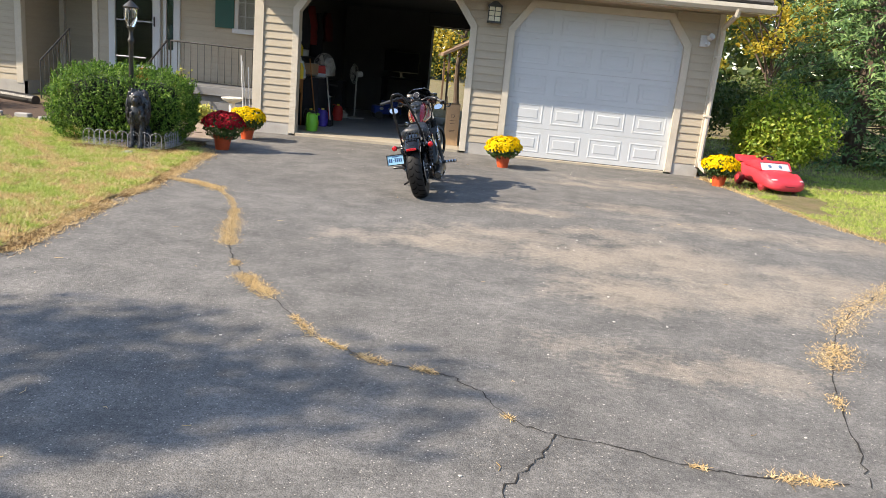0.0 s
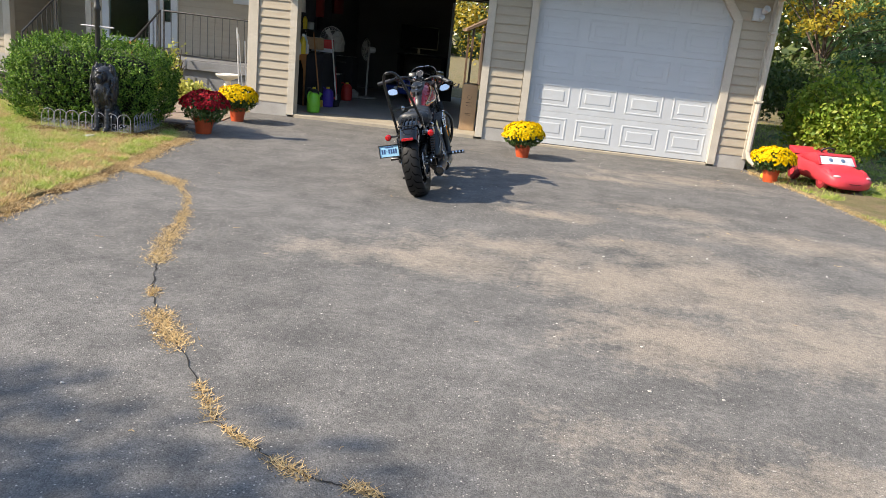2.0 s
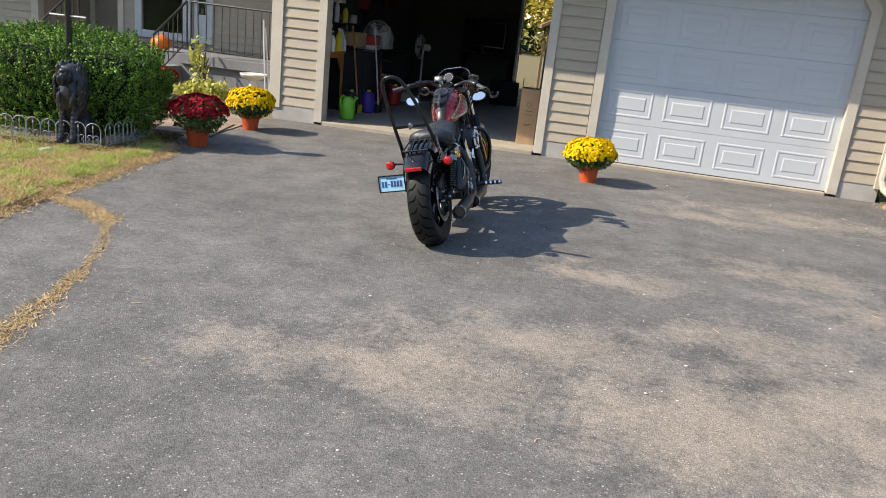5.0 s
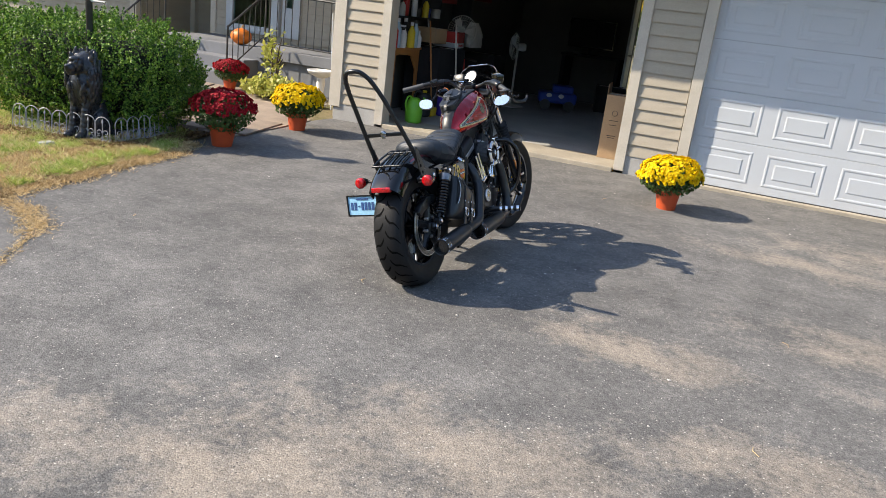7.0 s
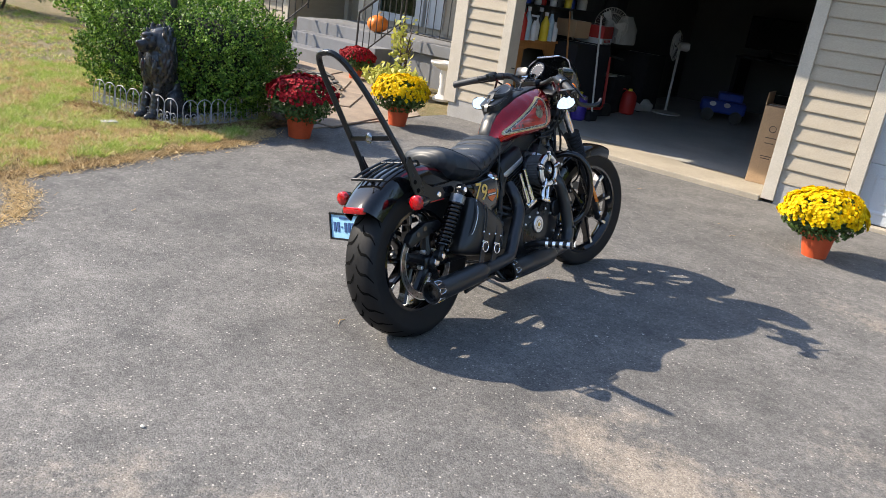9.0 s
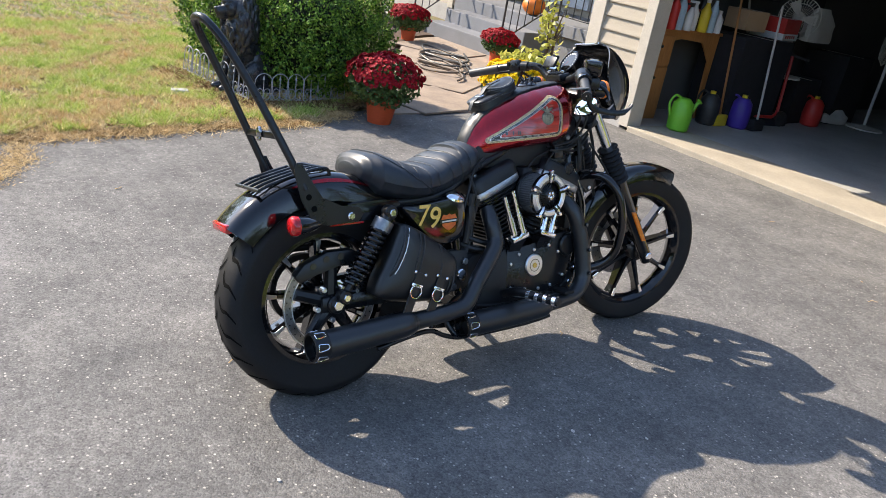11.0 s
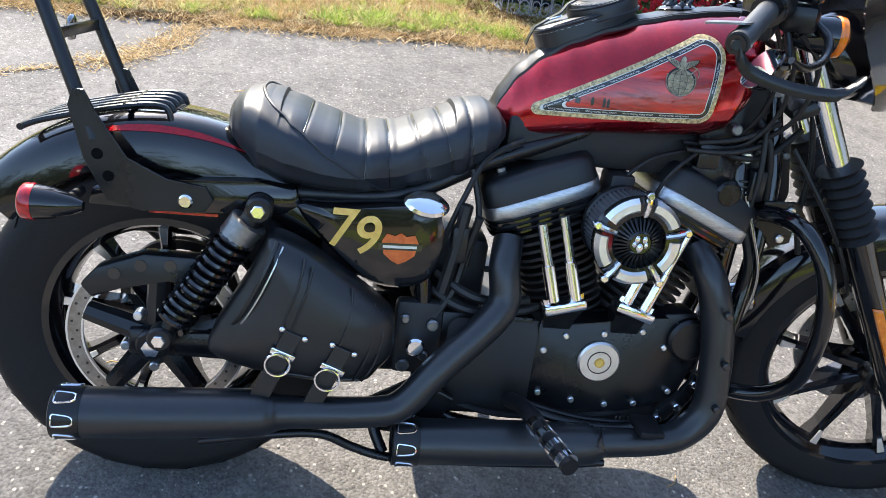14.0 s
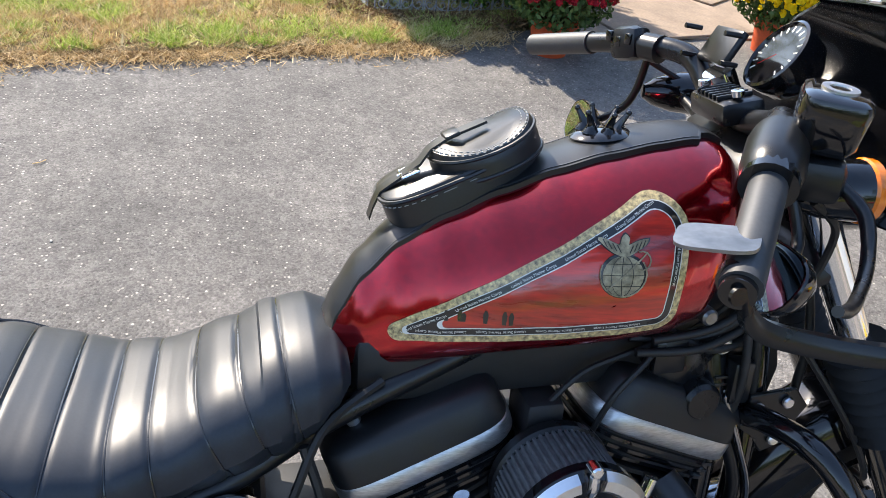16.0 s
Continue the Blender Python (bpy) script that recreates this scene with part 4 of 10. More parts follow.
# straw fringe that hangs over the drive's edge
def along(line, n, spread_, z=0.0, taper=None):
    L = [Vector((*p, 0)) for p in line]
    d = [0]
    for p, q in zip(L, L[1:]):
        d.append(d[-1] + (q - p).length)
    t = rng.uniform(0, d[-1], n)
    out = np.zeros((n, 3))
    for i, s in enumerate(t):
        k = max(j for j in range(len(L) - 1) if d[j] <= s)
        f = (s - d[k]) / max(1e-6, d[k + 1] - d[k])
        p = L[k].lerp(L[k + 1], f)
        w = spread_ if taper is None else spread_ * taper(s / d[-1])
        out[i] = (p.x + rng.normal(0, w), p.y + rng.normal(0, w), z)
    return out
fr = [p for p in EDGE_L if p[1] > 2]
Q = along(fr, 26000, 0.075, 0.008)
Q = Q[np.array([noise.noise(Vector((q[0] * 1.6, q[1] * 1.6, 0))) for q in Q]) > -0.12 + rng.uniform(-0.25, 0.25, len(Q))]
tagged(new("straw_fringe", blades("straw_fringe", Q, 0.021, 0.0036, M_STRAW, rng, 1.5)), "dry straw fringe at the lawn's edge", "dry grass", kind="stuff")
Q = along([p for p in EDGE_R if p[1] > 6], 3500, 0.06, 0.005)
tagged(new("straw_fringe", blades("straw_fringe", Q, 0.032, 0.003, M_STRAW, rng, 1.0)), "dry straw fringe at the side lawn", "dry grass", kind="stuff")

Q = along([(x - 0.40, y) for x, y in fr], 24000, 0.24, 0.012)
Q = Q[inside(Q[:, 0], Q[:, 1], lawn_l)]
tagged(new("straw_fringe", blades("straw_fringe", Q, 0.026, 0.0036, M_STRAW, rng, 1.5)), "dry golden grass along the lawn's edge", "dry grass", kind="stuff")
# brown litter and bare soil along the lawn's edge
Q = along([(x + 0.02, y - 0.02) for x, y in fr], 9000, 0.04, 0.006)
Q = Q[np.array([noise.noise(Vector((q[0] * 3.1, q[1] * 3.1, 7.0))) for q in Q]) > -0.05]
tagged(new("leaf_litter", blades("leaf_litter", Q, 0.016, 0.0065, M_DEADLEAF, rng, 1.8)), "brown dead leaves and soil along the lawn's edge", "leaf litter", kind="stuff")
Q = scatter(2600, lawn_l, (-6.8, -2.4, 5.0, 12.8), 0.03)
tagged(new("leaf_litter", blades("leaf_litter", Q, 0.016, 0.011, M_DEADLEAF, rng, 1.6)), "brown dead leaves scattered over the lawn", "leaf litter", kind="stuff")
Q = along([(-4.75, 10.70), (-4.30, 10.76), (-3.72, 10.88), (-3.64, 11.38), (-3.66, 11.95)], 2600, 0.07, 0.034)
tagged(new("leaf_litter", blades("leaf_litter", Q, 0.020, 0.010, M_DEADLEAF, rng, 1.6)), "brown dead leaves gathered along the wire fence", "leaf litter", kind="stuff")
# cracks in the asphalt, with straw growing out of them
CRACK = [(-2.94, 9.28), (-2.63, 9.23), (-2.28, 9.03), (-1.95, 8.55), (-1.76, 8.1), (-1.64, 7.75), (-1.52, 7.3), (-1.38, 6.9), (-1.25, 6.6), (-1.12, 6.33), (-0.95, 6.05), (-0.74, 5.8), (-0.47, 5.45), (-0.28, 5.17), (-0.11, 5.05), (0.1, 4.92), (0.34, 4.88), (0.52, 4.83), (0.67, 4.69), (0.78, 4.48), (0.88, 4.39), (1.02, 4.34), (1.27, 4.31), (1.5, 4.22), (1.73, 4.19), (1.98, 4.2), (2.31, 4.21)]
CRACK_B = [(1.02, 4.34), (0.94, 4.13), (0.8, 3.88), (0.72, 3.5), (0.6, 3.1)]
CRACK_R = [(2.31, 4.21), (2.41, 4.54), (2.58, 5.2), (2.77, 5.74), (3.04, 6.33), (3.39, 6.88), (3.93, 7.58), (4.3, 8.0)]
M_CRACK = surf("crack_dirt", (0.028, 0.024, 0.02), (0.015, 0.013, 0.012), 30.0, 0.95, bump=0.003)
b = B()
rr = random.Random(8)
for line in (CRACK, CRACK_B, CRACK_R):
    L = []
    for p, q in zip(line, line[1:]):
        for i in range(8):
            v = Vector((*p, 0)).lerp(Vector((*q, 0)), i / 8)
            L.append(v + Vector((rr.uniform(-0.013, 0.013), rr.uniform(-0.013, 0.013), 0)))
    prev = None
    for i, v in enumerate(L[:-1]):
        d = (L[i + 1] - v).normalized()
        s = Vector((-d.y, d.x, 0)) * rr.uniform(0.0012, 0.0052)
        cur = (b.verts.new((v.x + s.x, v.y + s.y, 0.0035)), b.verts.new((v.x - s.x, v.y - s.y, 0.0035)))
        if prev:
            b.faces.new((prev[0], prev[1], cur[1], cur[0]))
        prev = cur
structure(part("crack", b, M_CRACK), "dark jagged cracks across the asphalt", "crack")
tufts = []
for a, c, n, w in ((0, 2.2, 2400, 0.05), (2.2, 4.0, 520, 0.020), (4.0, 5.2, 560, 0.026), (5.2, 7.2, 1500, 0.042), (8.6, 9.0, 200, 0.022), (9.7, 11.1, 1300, 0.04), (12.0, 13.0, 320, 0.018), (13.3, 14.2, 220, 0.010), (14.6, 15.3, 300, 0.022), (15.9, 16.5, 220, 0.016), (19.2, 19.4, 70, 0.014), (23.3, 23.6, 70, 0.014), (24.7, 25.5, 340, 0.022)):
    seg = []
    for i in range(9):
        f = a + (c - a) * i / 8
        k = min(len(CRACK) - 2, int(f))
        p = Vector(CRACK[k]).lerp(Vector(CRACK[k + 1]), f - k)
        seg.append((p.x, p.y))
    tufts.append(along(seg, n, w))
tufts.append(along(CRACK_R[4:], 2000, 0.07))
tufts.append(along([(2.52, 5.0), (2.56, 5.18)], 160, 0.025))
tufts.append(along([(2.70, 5.6), (2.95, 6.05)], 1100, 0.065))
Q = np.concatenate(tufts)
Q[:, 2] = 0.002
tagged(new("straw_tufts", blades("straw_tufts", Q, 0.012, 0.0030, M_STRAW, rng, 1.9)), "dry straw tufts growing out of the cracks", "dry grass", kind="stuff")
# twigs, chips and dead leaves lying about
b = B()
rr = random.Random(4)
for i in range(46):
    x, y = rr.uniform(-2.4, 4.0), rr.uniform(3.0, 13.5)
    a, L = rr.uniform(0, 6.28), rr.uniform(0.015, 0.07)
    tube(b, [(x, y, 0.004), (x + math.cos(a) * L / 2, y + math.sin(a) * L / 2, 0.006), (x + math.cos(a + 0.4) * L, y + math.sin(a + 0.4) * L, 0.004)], 0.0016, 4)
tagged(part("fallen_twigs", b, M_STRAW), "small dry twigs and stems scattered on the drive", "twigs", kind="stuff")
b = B()
for i in range(240):
    x, y, s = rr.uniform(-2.4, 4.0), rr.uniform(2.6, 13.5), 0.0025 + 0.007 * rr.random() ** 3
    bmesh.ops.create_icosphere(b, subdivisions=1, radius=s, matrix=Matrix.Translation((x, y, s * 0.5)) @ Matrix.Diagonal((1.3, 0.9, 0.6, 1)))
tagged(part("pebbles", b, surf("pale_stone", (0.55, 0.52, 0.47))), "small pale stones lying on the asphalt", "pebbles", kind="stuff")


def mum(name, loc, r, h, mat, label, seed, pot_r=0.115, pot_h=0.19):
    low = 0.22 if mat == M_MUMR else 0.0
    """A potted chrysanthemum: pot, leafy dome, and many small flower heads."""
    rg = np.random.default_rng(seed)
    o = thing(name, pose(*loc, rg.uniform(-3, 3), rg.uniform(-3, 3), rg.uniform(0, 360)), label, "potted plant", "potted chrysanthemums")
    bb = B()
    lathe(bb, [(pot_r * 0.74, 0), (pot_r * 0.97, pot_h * 0.82), (pot_r * 1.08, pot_h * 0.82), (pot_r * 1.1, pot_h), (pot_r * 0.98, pot_h), (pot_r * 0.9, pot_h * 0.86)], 28)
    part("pot", bb, M_POT, o, "terracotta-coloured plastic pot", True)
    bb = B()
    lathe(bb, [(pot_r * 0.92, pot_h * 0.84), (0.01, pot_h * 0.9)], 16)
    part("soil", bb, M_SOIL, o)
    zc = pot_h + (h - pot_h) * 0.36
    rz = h - zc
    p, d = blob_shell(rg, 2600, (0, 0, zc), (r * 0.93, r * 0.93, rz * 0.82), 0.12, 2.2, 0.7)
    k = p[:, 2] > pot_h * 0.75
    piece("foliage", leaves("foliage", p[k], d[k], 0.038, M_MUML, rg, 0.5, 0.8), o)
    m = 1900
    c, d = blob_shell(rg, m, (0, 0, zc), (r, r, rz), 0.13, 2.2, 0.06)
    k = d[:, 2] > low + rg.uniform(-0.18, 0.15, m)
    c, d = c[k], d[k]
    P, N = [], []
    for q, nn in zip(c, d):
        nn = Vector(nn) + Vector(rg.normal(0, 0.22, 3))
        nn.normalize()
        t = nn.orthogonal().normalized()
        s = nn.cross(t)
        R = 0.018 * rg.uniform(0.8, 1.25)
        for ring, cnt, up in ((1.0, 8, 0.0), (0.5, 6, 0.5)):
            for j in range(cnt):
                a = 2 * math.pi * (j + rg.uniform(-0.2, 0.2)) / cnt
                e = t * math.cos(a) + s * math.sin(a)
                P.append(tuple(Vector(q) + e * R * ring * 0.62 + nn * R * up * 0.7))
                N.append((nn * (0.75 + 0.2 * up) - e * 0.45 * ring)[:])
    fm = piece("flower_mass", leaves("flower_mass", np.array(P), np.array(N), 0.018, mat, rg, 0.75, 0.12, 0.1), o)
    fm["kind"] = "stuff"
    return o


mum("potted_mum", (-3.25, 11.82, 0.0), 0.29, 0.53, M_MUMR, "dark red chrysanthemum in an orange pot on the drive", 51, 0.125, 0.2)
mum("potted_mum", (-3.36, 13.22, 0.0), 0.28, 0.5, M_MUMY, "bright yellow chrysanthemum in an orange pot by the garage corner", 52)
mum("potted_mum", (0.745, 13.02, 0.0), 0.275, 0.47, M_MUMY, "bright yellow chrysanthemum in an orange pot between the garage doors", 53, 0.11, 0.18)
mum("potted_mum", (4.14, 13.42, 0.0), 0.28, 0.48, M_MUMY, "bright yellow chrysanthemum in an orange pot beside the toy car", 54)
mum("potted_mum", (-5.75, 15.02, 0.012), 0.24, 0.42, M_MUMR, "dark red chrysanthemum in an orange pot by the steps", 55, 0.1, 0.16)
mum("potted_mum", (-7.0, 14.5, 0.012), 0.28, 0.46, M_MUMR, "dark red chrysanthemum in an orange pot on the walk", 56, 0.11, 0.17)

# ---------- motorcycle ----------
# local axes: x to its right, y forward from the rear axle, z up along its lean
M_PAINT = surf("black_gloss_paint", (0.006, 0.006, 0.007), (0.004, 0.004, 0.005), 4.0, 0.08, coat=0.7, rough2=0.13, spec=0.3)
M_SATIN = surf("satin_black_powder", (0.009, 0.0095, 0.011), (0.006, 0.0065, 0.0075), 14.0, 0.25, bump=0.0002, fine=400, rough2=0.38, spec=0.45)
M_EXH = surf("matt_black_exhaust", (0.013, 0.0145, 0.017), (0.010, 0.011, 0.013), 8.0, 0.32, bump=0.00015, fine=500, rough2=0.40, spec=0.65)
M_CHROME = surf("chrome", (0.90, 0.91, 0.93), (0.84, 0.85, 0.87), 8.0, 0.07, 1.0, rough2=0.13)
M_ALU = surf("machined_aluminium", (0.88, 0.885, 0.90), (0.76, 0.765, 0.78), 40.0, 0.30, 1.0, rough2=0.40)
M_RUBBER = surf("tyre_rubber", (0.012, 0.012, 0.013), (0.008, 0.008, 0.0085), 9.0, 0.5, bump=0.0008, fine=160, spec=0.25)
M_LEATHER = surf("black_leather", (0.012, 0.013, 0.015), (0.008, 0.009, 0.010), 10.0, 0.32, bump=0.0006, fine=300, rough2=0.46, spec=0.55)
M_VINYL = surf("seat_vinyl", (0.018, 0.023, 0.031), (0.013, 0.017, 0.024), 9.0, 0.41, bump=0.0005, fine=320, rough2=0.52, spec=0.48)
M_CANDY = surf("candy_red_paint", (0.48, 0.003, 0.013), (0.35, 0.002, 0.009), 3.0, 0.17, 0.9, coat=1.0, rough2=0.23)
M_REDLENS = surf("red_lens", (0.62, 0.004, 0.008), (0.16, 0.001, 0.002), 110.0, 0.12, coat=0.6)
M_AMBER = surf("amber_lens", (0.85, 0.22, 0.008), (0.7, 0.15, 0.006), 60.0, 0.14, coat=0.6)
M_GOLD = surf("gold_leaf", (0.92, 0.60, 0.15), (0.72, 0.42, 0.07), 50.0, 0.35, 0.0)
M_CAMO = surf("gold_camo_band", (0.86, 0.66, 0.30), (0.04, 0.03, 0.02), 190.0, 0.3, fine=300, coat=0.8)
M_WHITEDEC = surf("white_decal", (0.75, 0.74, 0.68), (0.6, 0.6, 0.55), 40.0, 0.3, coat=0.8)
M_BLKDEC = surf("black_decal", (0.01, 0.01, 0.01), rough=0.25, coat=0.8)
M_REDDEC = surf("red_sunset_decal", (0.72, 0.030, 0.012), (0.10, 0.005, 0.006), 18.0, 0.24, 0.0, stretch=(1, 0.38, 3.2), coat=1.0)
M_ORANGEDEC = surf("orange_decal", (0.75, 0.16, 0.03), (0.6, 0.11, 0.02), 60.0, 0.35)
M_EMBLEM = surf("grey_gold_emblem", (0.46, 0.40, 0.26), (0.10, 0.085, 0.05), 110.0, 0.4, 0.0)
M_DARKCHROME = surf("smoked_chrome", (0.34, 0.35, 0.37), (0.26, 0.27, 0.28), 8.0, 0.10, 1.0, rough2=0.16)
M_MIRROR = surf("mirror_face", (0.34, 0.41, 0.47), (0.34, 0.41, 0.47), 5.0, 0.01, 1.0, rough2=0.01)
M_DISC = surf("brake_steel", (0.34, 0.33, 0.32), (0.22, 0.21, 0.20), 30.0, 0.30, 1.0)
M_BLKGLASS = surf("dark_smoked_screen", (0.012, 0.013, 0.015), (0.009, 0.010, 0.012), 4.0, 0.09, coat=1.0, rough2=0.14)
M_PLATE = surf("pale_blue_plate", (0.34, 0.62, 0.84), (0.28, 0.56, 0.80), 12.0, 0.35)
M_PLATETXT = surf("navy_plate_bars", (0.04, 0.09, 0.24), rough=0.4)
M_DIAL = surf("dial_face", (0.085, 0.105, 0.10), (0.05, 0.062, 0.058), 20.0, 0.25)
M_FINDARK = surf("black_fin_casting", (0.016, 0.016, 0.017), (0.011, 0.011, 0.012), 30.0, 0.5, bump=0.0006, fine=200)
M_WRINKLE = surf("black_wrinkle_paint", (0.010, 0.0105, 0.012), (0.007, 0.0072, 0.008), 30.0, 0.42, bump=0.0005, fine=420, rough2=0.5, spec=0.5)
M_BAND = surf("brushed_rocker_band", (0.60, 0.61, 0.63), (0.42, 0.425, 0.44), 30.0, 0.36, 0.95, stretch=(1, 1, 5), rough2=0.46)
M_GUN = surf("dull_grey_metal", (0.30, 0.305, 0.315), (0.18, 0.183, 0.19), 24.0, 0.32, 0.9, rough2=0.45)
M_GRIP = surf("grey_black_grip", (0.045, 0.047, 0.050), (0.032, 0.034, 0.036), 16.0, 0.45, bump=0.0002, fine=300, rough2=0.55)
M_GROOVE = surf("tread_shadow_rubber", (0.004, 0.004, 0.004), (0.003, 0.003, 0.003), 9.0, 0.9, spec=0.1)
M_CABLE = surf("black_cable", (0.012, 0.012, 0.012), rough=0.5)

LEAN = Matrix.Translation((-0.155, 9.741, 0)) @ Matrix.Rotation(radians(-13.5), 4, 'Y')
bike = thing("motorcycle", LEAN, "black and candy-red cruiser motorcycle leaning on its side stand", "motorcycle")
RAKE = radians(31)
AX = Vector((0, -math.sin(RAKE), math.cos(RAKE)))
PIV = Vector((0, 1.05, 0.985))
STEER = Matrix.Translation(PIV) @ Matrix.Rotation(radians(-12.5), 4, AX) @ Matrix.Translation(-PIV)


def bp(name, bm, mat, parent=None, label="", smooth=True, steer=False):
    o = part(name, bm, mat, parent or bike, label, smooth)
    if steer:
        o.matrix_basis = STEER
    return o


def ring_x(bm, prof, cx, cy, cz, seg=48):
    """A profile of (radius, x) turned about the local x axis, as a closed ring."""
    R = []
    n = len(prof)
    for j in range(seg):
        a = 2 * math.pi * j / seg
        R.append([bm.verts.new((cx + x, cy + r * math.cos(a), cz + r * math.sin(a))) for r, x in prof])
    for j in range(seg):
        p, q = R[j], R[(j + 1) % seg]
        for k in range(n):
            bm.faces.new((p[k], q[k], q[(k + 1) % n], p[(k + 1) % n]))
    return bm


def cyl_x(bm, cx, cy, cz, r, x0, x1, seg=24, bev=0.0):
    prof = [(r, x0), (r, x1)] if not bev else [(r - bev, x0), (r, x0 + bev), (r, x1 - bev), (r - bev, x1)]
    rings = [[Vector((cx + x, cy + q * math.cos(2 * math.pi * j / seg), cz + q * math.sin(2 * math.pi * j / seg))) for j in range(seg)] for q, x in prof]
    return loft(bm, rings)


def wheel(name, cy, cz, R, hw, rim, spokes, steer, tread):
    """A cast wheel: rim with hub, spokes with bright ends, and a tyre with a grooved tread."""
    b = B()
    ring_x(b, [(rim + 0.012, -hw * 0.62), (rim + 0.014, -hw * 0.72), (rim - 0.004, -hw * 0.72), (rim - 0.018, -hw * 0.45), (rim - 0.026, 0), (rim - 0.018, hw * 0.45), (rim - 0.004, hw * 0.72), (rim + 0.014, hw * 0.72), (rim + 0.012, hw * 0.62), (rim - 0.004, 0)], 0, cy, cz, 64)
    w = bp(name, b, M_PAINT, None, "black cast wheel", True, steer)
    b = B()
    prof = []
    for k in range(13):
        a = math.pi * (k / 12 - 0.5)
        prof.append((R - hw * 0.55 * (1 - math.cos(a)) ** 1.25, hw * math.sin(a)))
    prof = [(rim + 0.004, -hw * 0.7)] + prof + [(rim + 0.004, hw * 0.7)]
    ring_x(b, prof, 0, cy, cz, 72)
    bp("tyre", b, M_RUBBER, w, "black rubber tyre with wavy tread")
    b = B()
    for s in (-1, 1):
        for j in range(tread):
            a0 = 2 * math.pi * (j + (0.5 if s > 0 else 0)) / tread
            row = []
            for k in range(7):
                f = k / 6
                x = s * hw * (0.08 + 0.85 * f)
                al = math.asin(min(1, abs(x) / hw))
                r = R - hw * 0.55 * (1 - math.cos(al)) ** 1.25 + 0.0012
                a = a0 + 0.21 * f + 0.035 * math.sin(f * 6.3)
                wd = 0.0085 * (1 - 0.55 * f) / R
                row.append((b.verts.new((x, cy + r * math.cos(a - wd), cz + r * math.sin(a - wd))), b.verts.new((x, cy + r * math.cos(a + wd), cz + r * math.sin(a + wd)))))
            for p, q in zip(row, row[1:]):
                b.faces.new((p[0], p[1], q[1], q[0]))
    bp("tread_groove", b, M_GROOVE, w, "dark sipes in the tread")["kind"] = "stuff"
    b = B()
    ring_x(b, [(R - hw * 0.38 + 0.001, hw * 0.955), (R - hw * 0.40, hw * 0.965), (R - hw * 0.42, hw * 0.955)], 0, cy, cz, 60)
    bp("sidewall_ridge", b, M_RUBBER, w)
    b = B()
    cyl_x(b, 0, cy, cz, 0.042, -0.07, 0.07, 20, 0.006)
    cyl_x(b, 0, cy, cz, 0.028, -0.095, 0.095, 16, 0.004)
    bp("hub", b, M_SATIN, w)
    for j in range(spokes):
        a = 2 * math.pi * j / spokes + 0.21
        d = Vector((0, math.cos(a), math.sin(a)))
        t = Vector((0, -math.sin(a), math.cos(a)))
        c0 = Vector((0, cy, cz))
        b = B()
        rings = []
        for f, wd, th in ((0.034, 0.017, 0.034), (0.09, 0.012, 0.026), (rim - 0.06, 0.010, 0.02), (rim - 0.012, 0.014, 0.026)):
            c = c0 + d * f
            rings.append([c + t * wd + Vector((th * 0.6, 0, 0)), c + t * wd * 0.5 + Vector((th, 0, 0)), c - t * wd * 0.5 + Vector((th, 0, 0)), c - t * wd + Vector((th * 0.6, 0, 0)), c - t * wd - Vector((th, 0, 0)), c + t * wd - Vector((th, 0, 0))])
        loft(b, rings)
        sp = bp("spoke", b, M_PAINT, w, "", False)
        b = B()
        for s in (1, -1):
            rings = []
            for f, wd, th in ((rim - 0.055, 0.0045, 0.0218), (rim - 0.02, 0.008, 0.0265)):
                c = c0 + d * f
                rings.append([c + t * wd + Vector((th, 0, 0)), c - t * wd + Vector((th, 0, 0)), c - t * wd + Vector((th + 0.003, 0, 0)), c + t * wd + Vector((th + 0.003, 0, 0))])
            loft(b, rings)
            break
        bp("spoke_accent", b, M_ALU, sp, "bright machined spoke end", False)
    return w


def disc(name, cx, cy, cz, R, r, th, holes, mat, steer, parent=None, label=""):
    b = B()
    ring_x(b, [(R, -th), (R, th), (r, th), (r, -th)], cx, cy, cz, 48)
    o = bp(name, b, mat, parent, label, False, steer)
    b = B()
    for j in range(holes):
        for k, q in ((0, 0.3), (1, 0.68)):
            a = 2 * math.pi * (j + 0.5 * k) / holes
            rr_ = r + (R - r) * q
            cyl_x(b, cx, cy + rr_ * math.cos(a), cz + rr_ * math.sin(a), 0.0026, -th - 0.0008, th + 0.0008, 8)
    h = bp("drilled_hole", b, M_BLKDEC, o, "", False)
    h["kind"] = "stuff"
    return o


RW = wheel("rear_wheel", 0, 0.325, 0.330, 0.081, 0.208, 9, False, 26)
FW = wheel("front_wheel", 1.515, 0.331, 0.331, 0.050, 0.246, 9, True, 30)
RBD = disc("rear_brake_disc", 0.092, 0, 0.325, 0.160, 0.134, 0.0028, 26, M_DISC, False, None, "drilled steel brake disc")
for q in (0.1605, 0.1338):
    b = B()
    ring_x(b, [(q + 0.0018, -0.0032), (q + 0.0018, 0.0034), (q - 0.0018, 0.0034), (q - 0.0018, -0.0032)], 0.092, 0, 0.325, 56)
    bp("disc_edge", b, M_ALU, RBD, "bright worn disc edge")
disc("front_brake_disc", -0.075, 1.515, 0.331, 0.146, 0.10, 0.0028, 20, M_DISC, True, None, "drilled steel brake disc")
b = B()
for j in range(5):
    a = 2 * math.pi * j / 5 + 0.3
    tube(b, [(0.092, 0.03 * math.cos(a), 0.325 + 0.03 * math.sin(a)), (0.092, 0.132 * math.cos(a), 0.325 + 0.132 * math.sin(a))], [0.024, 0.019], 8)
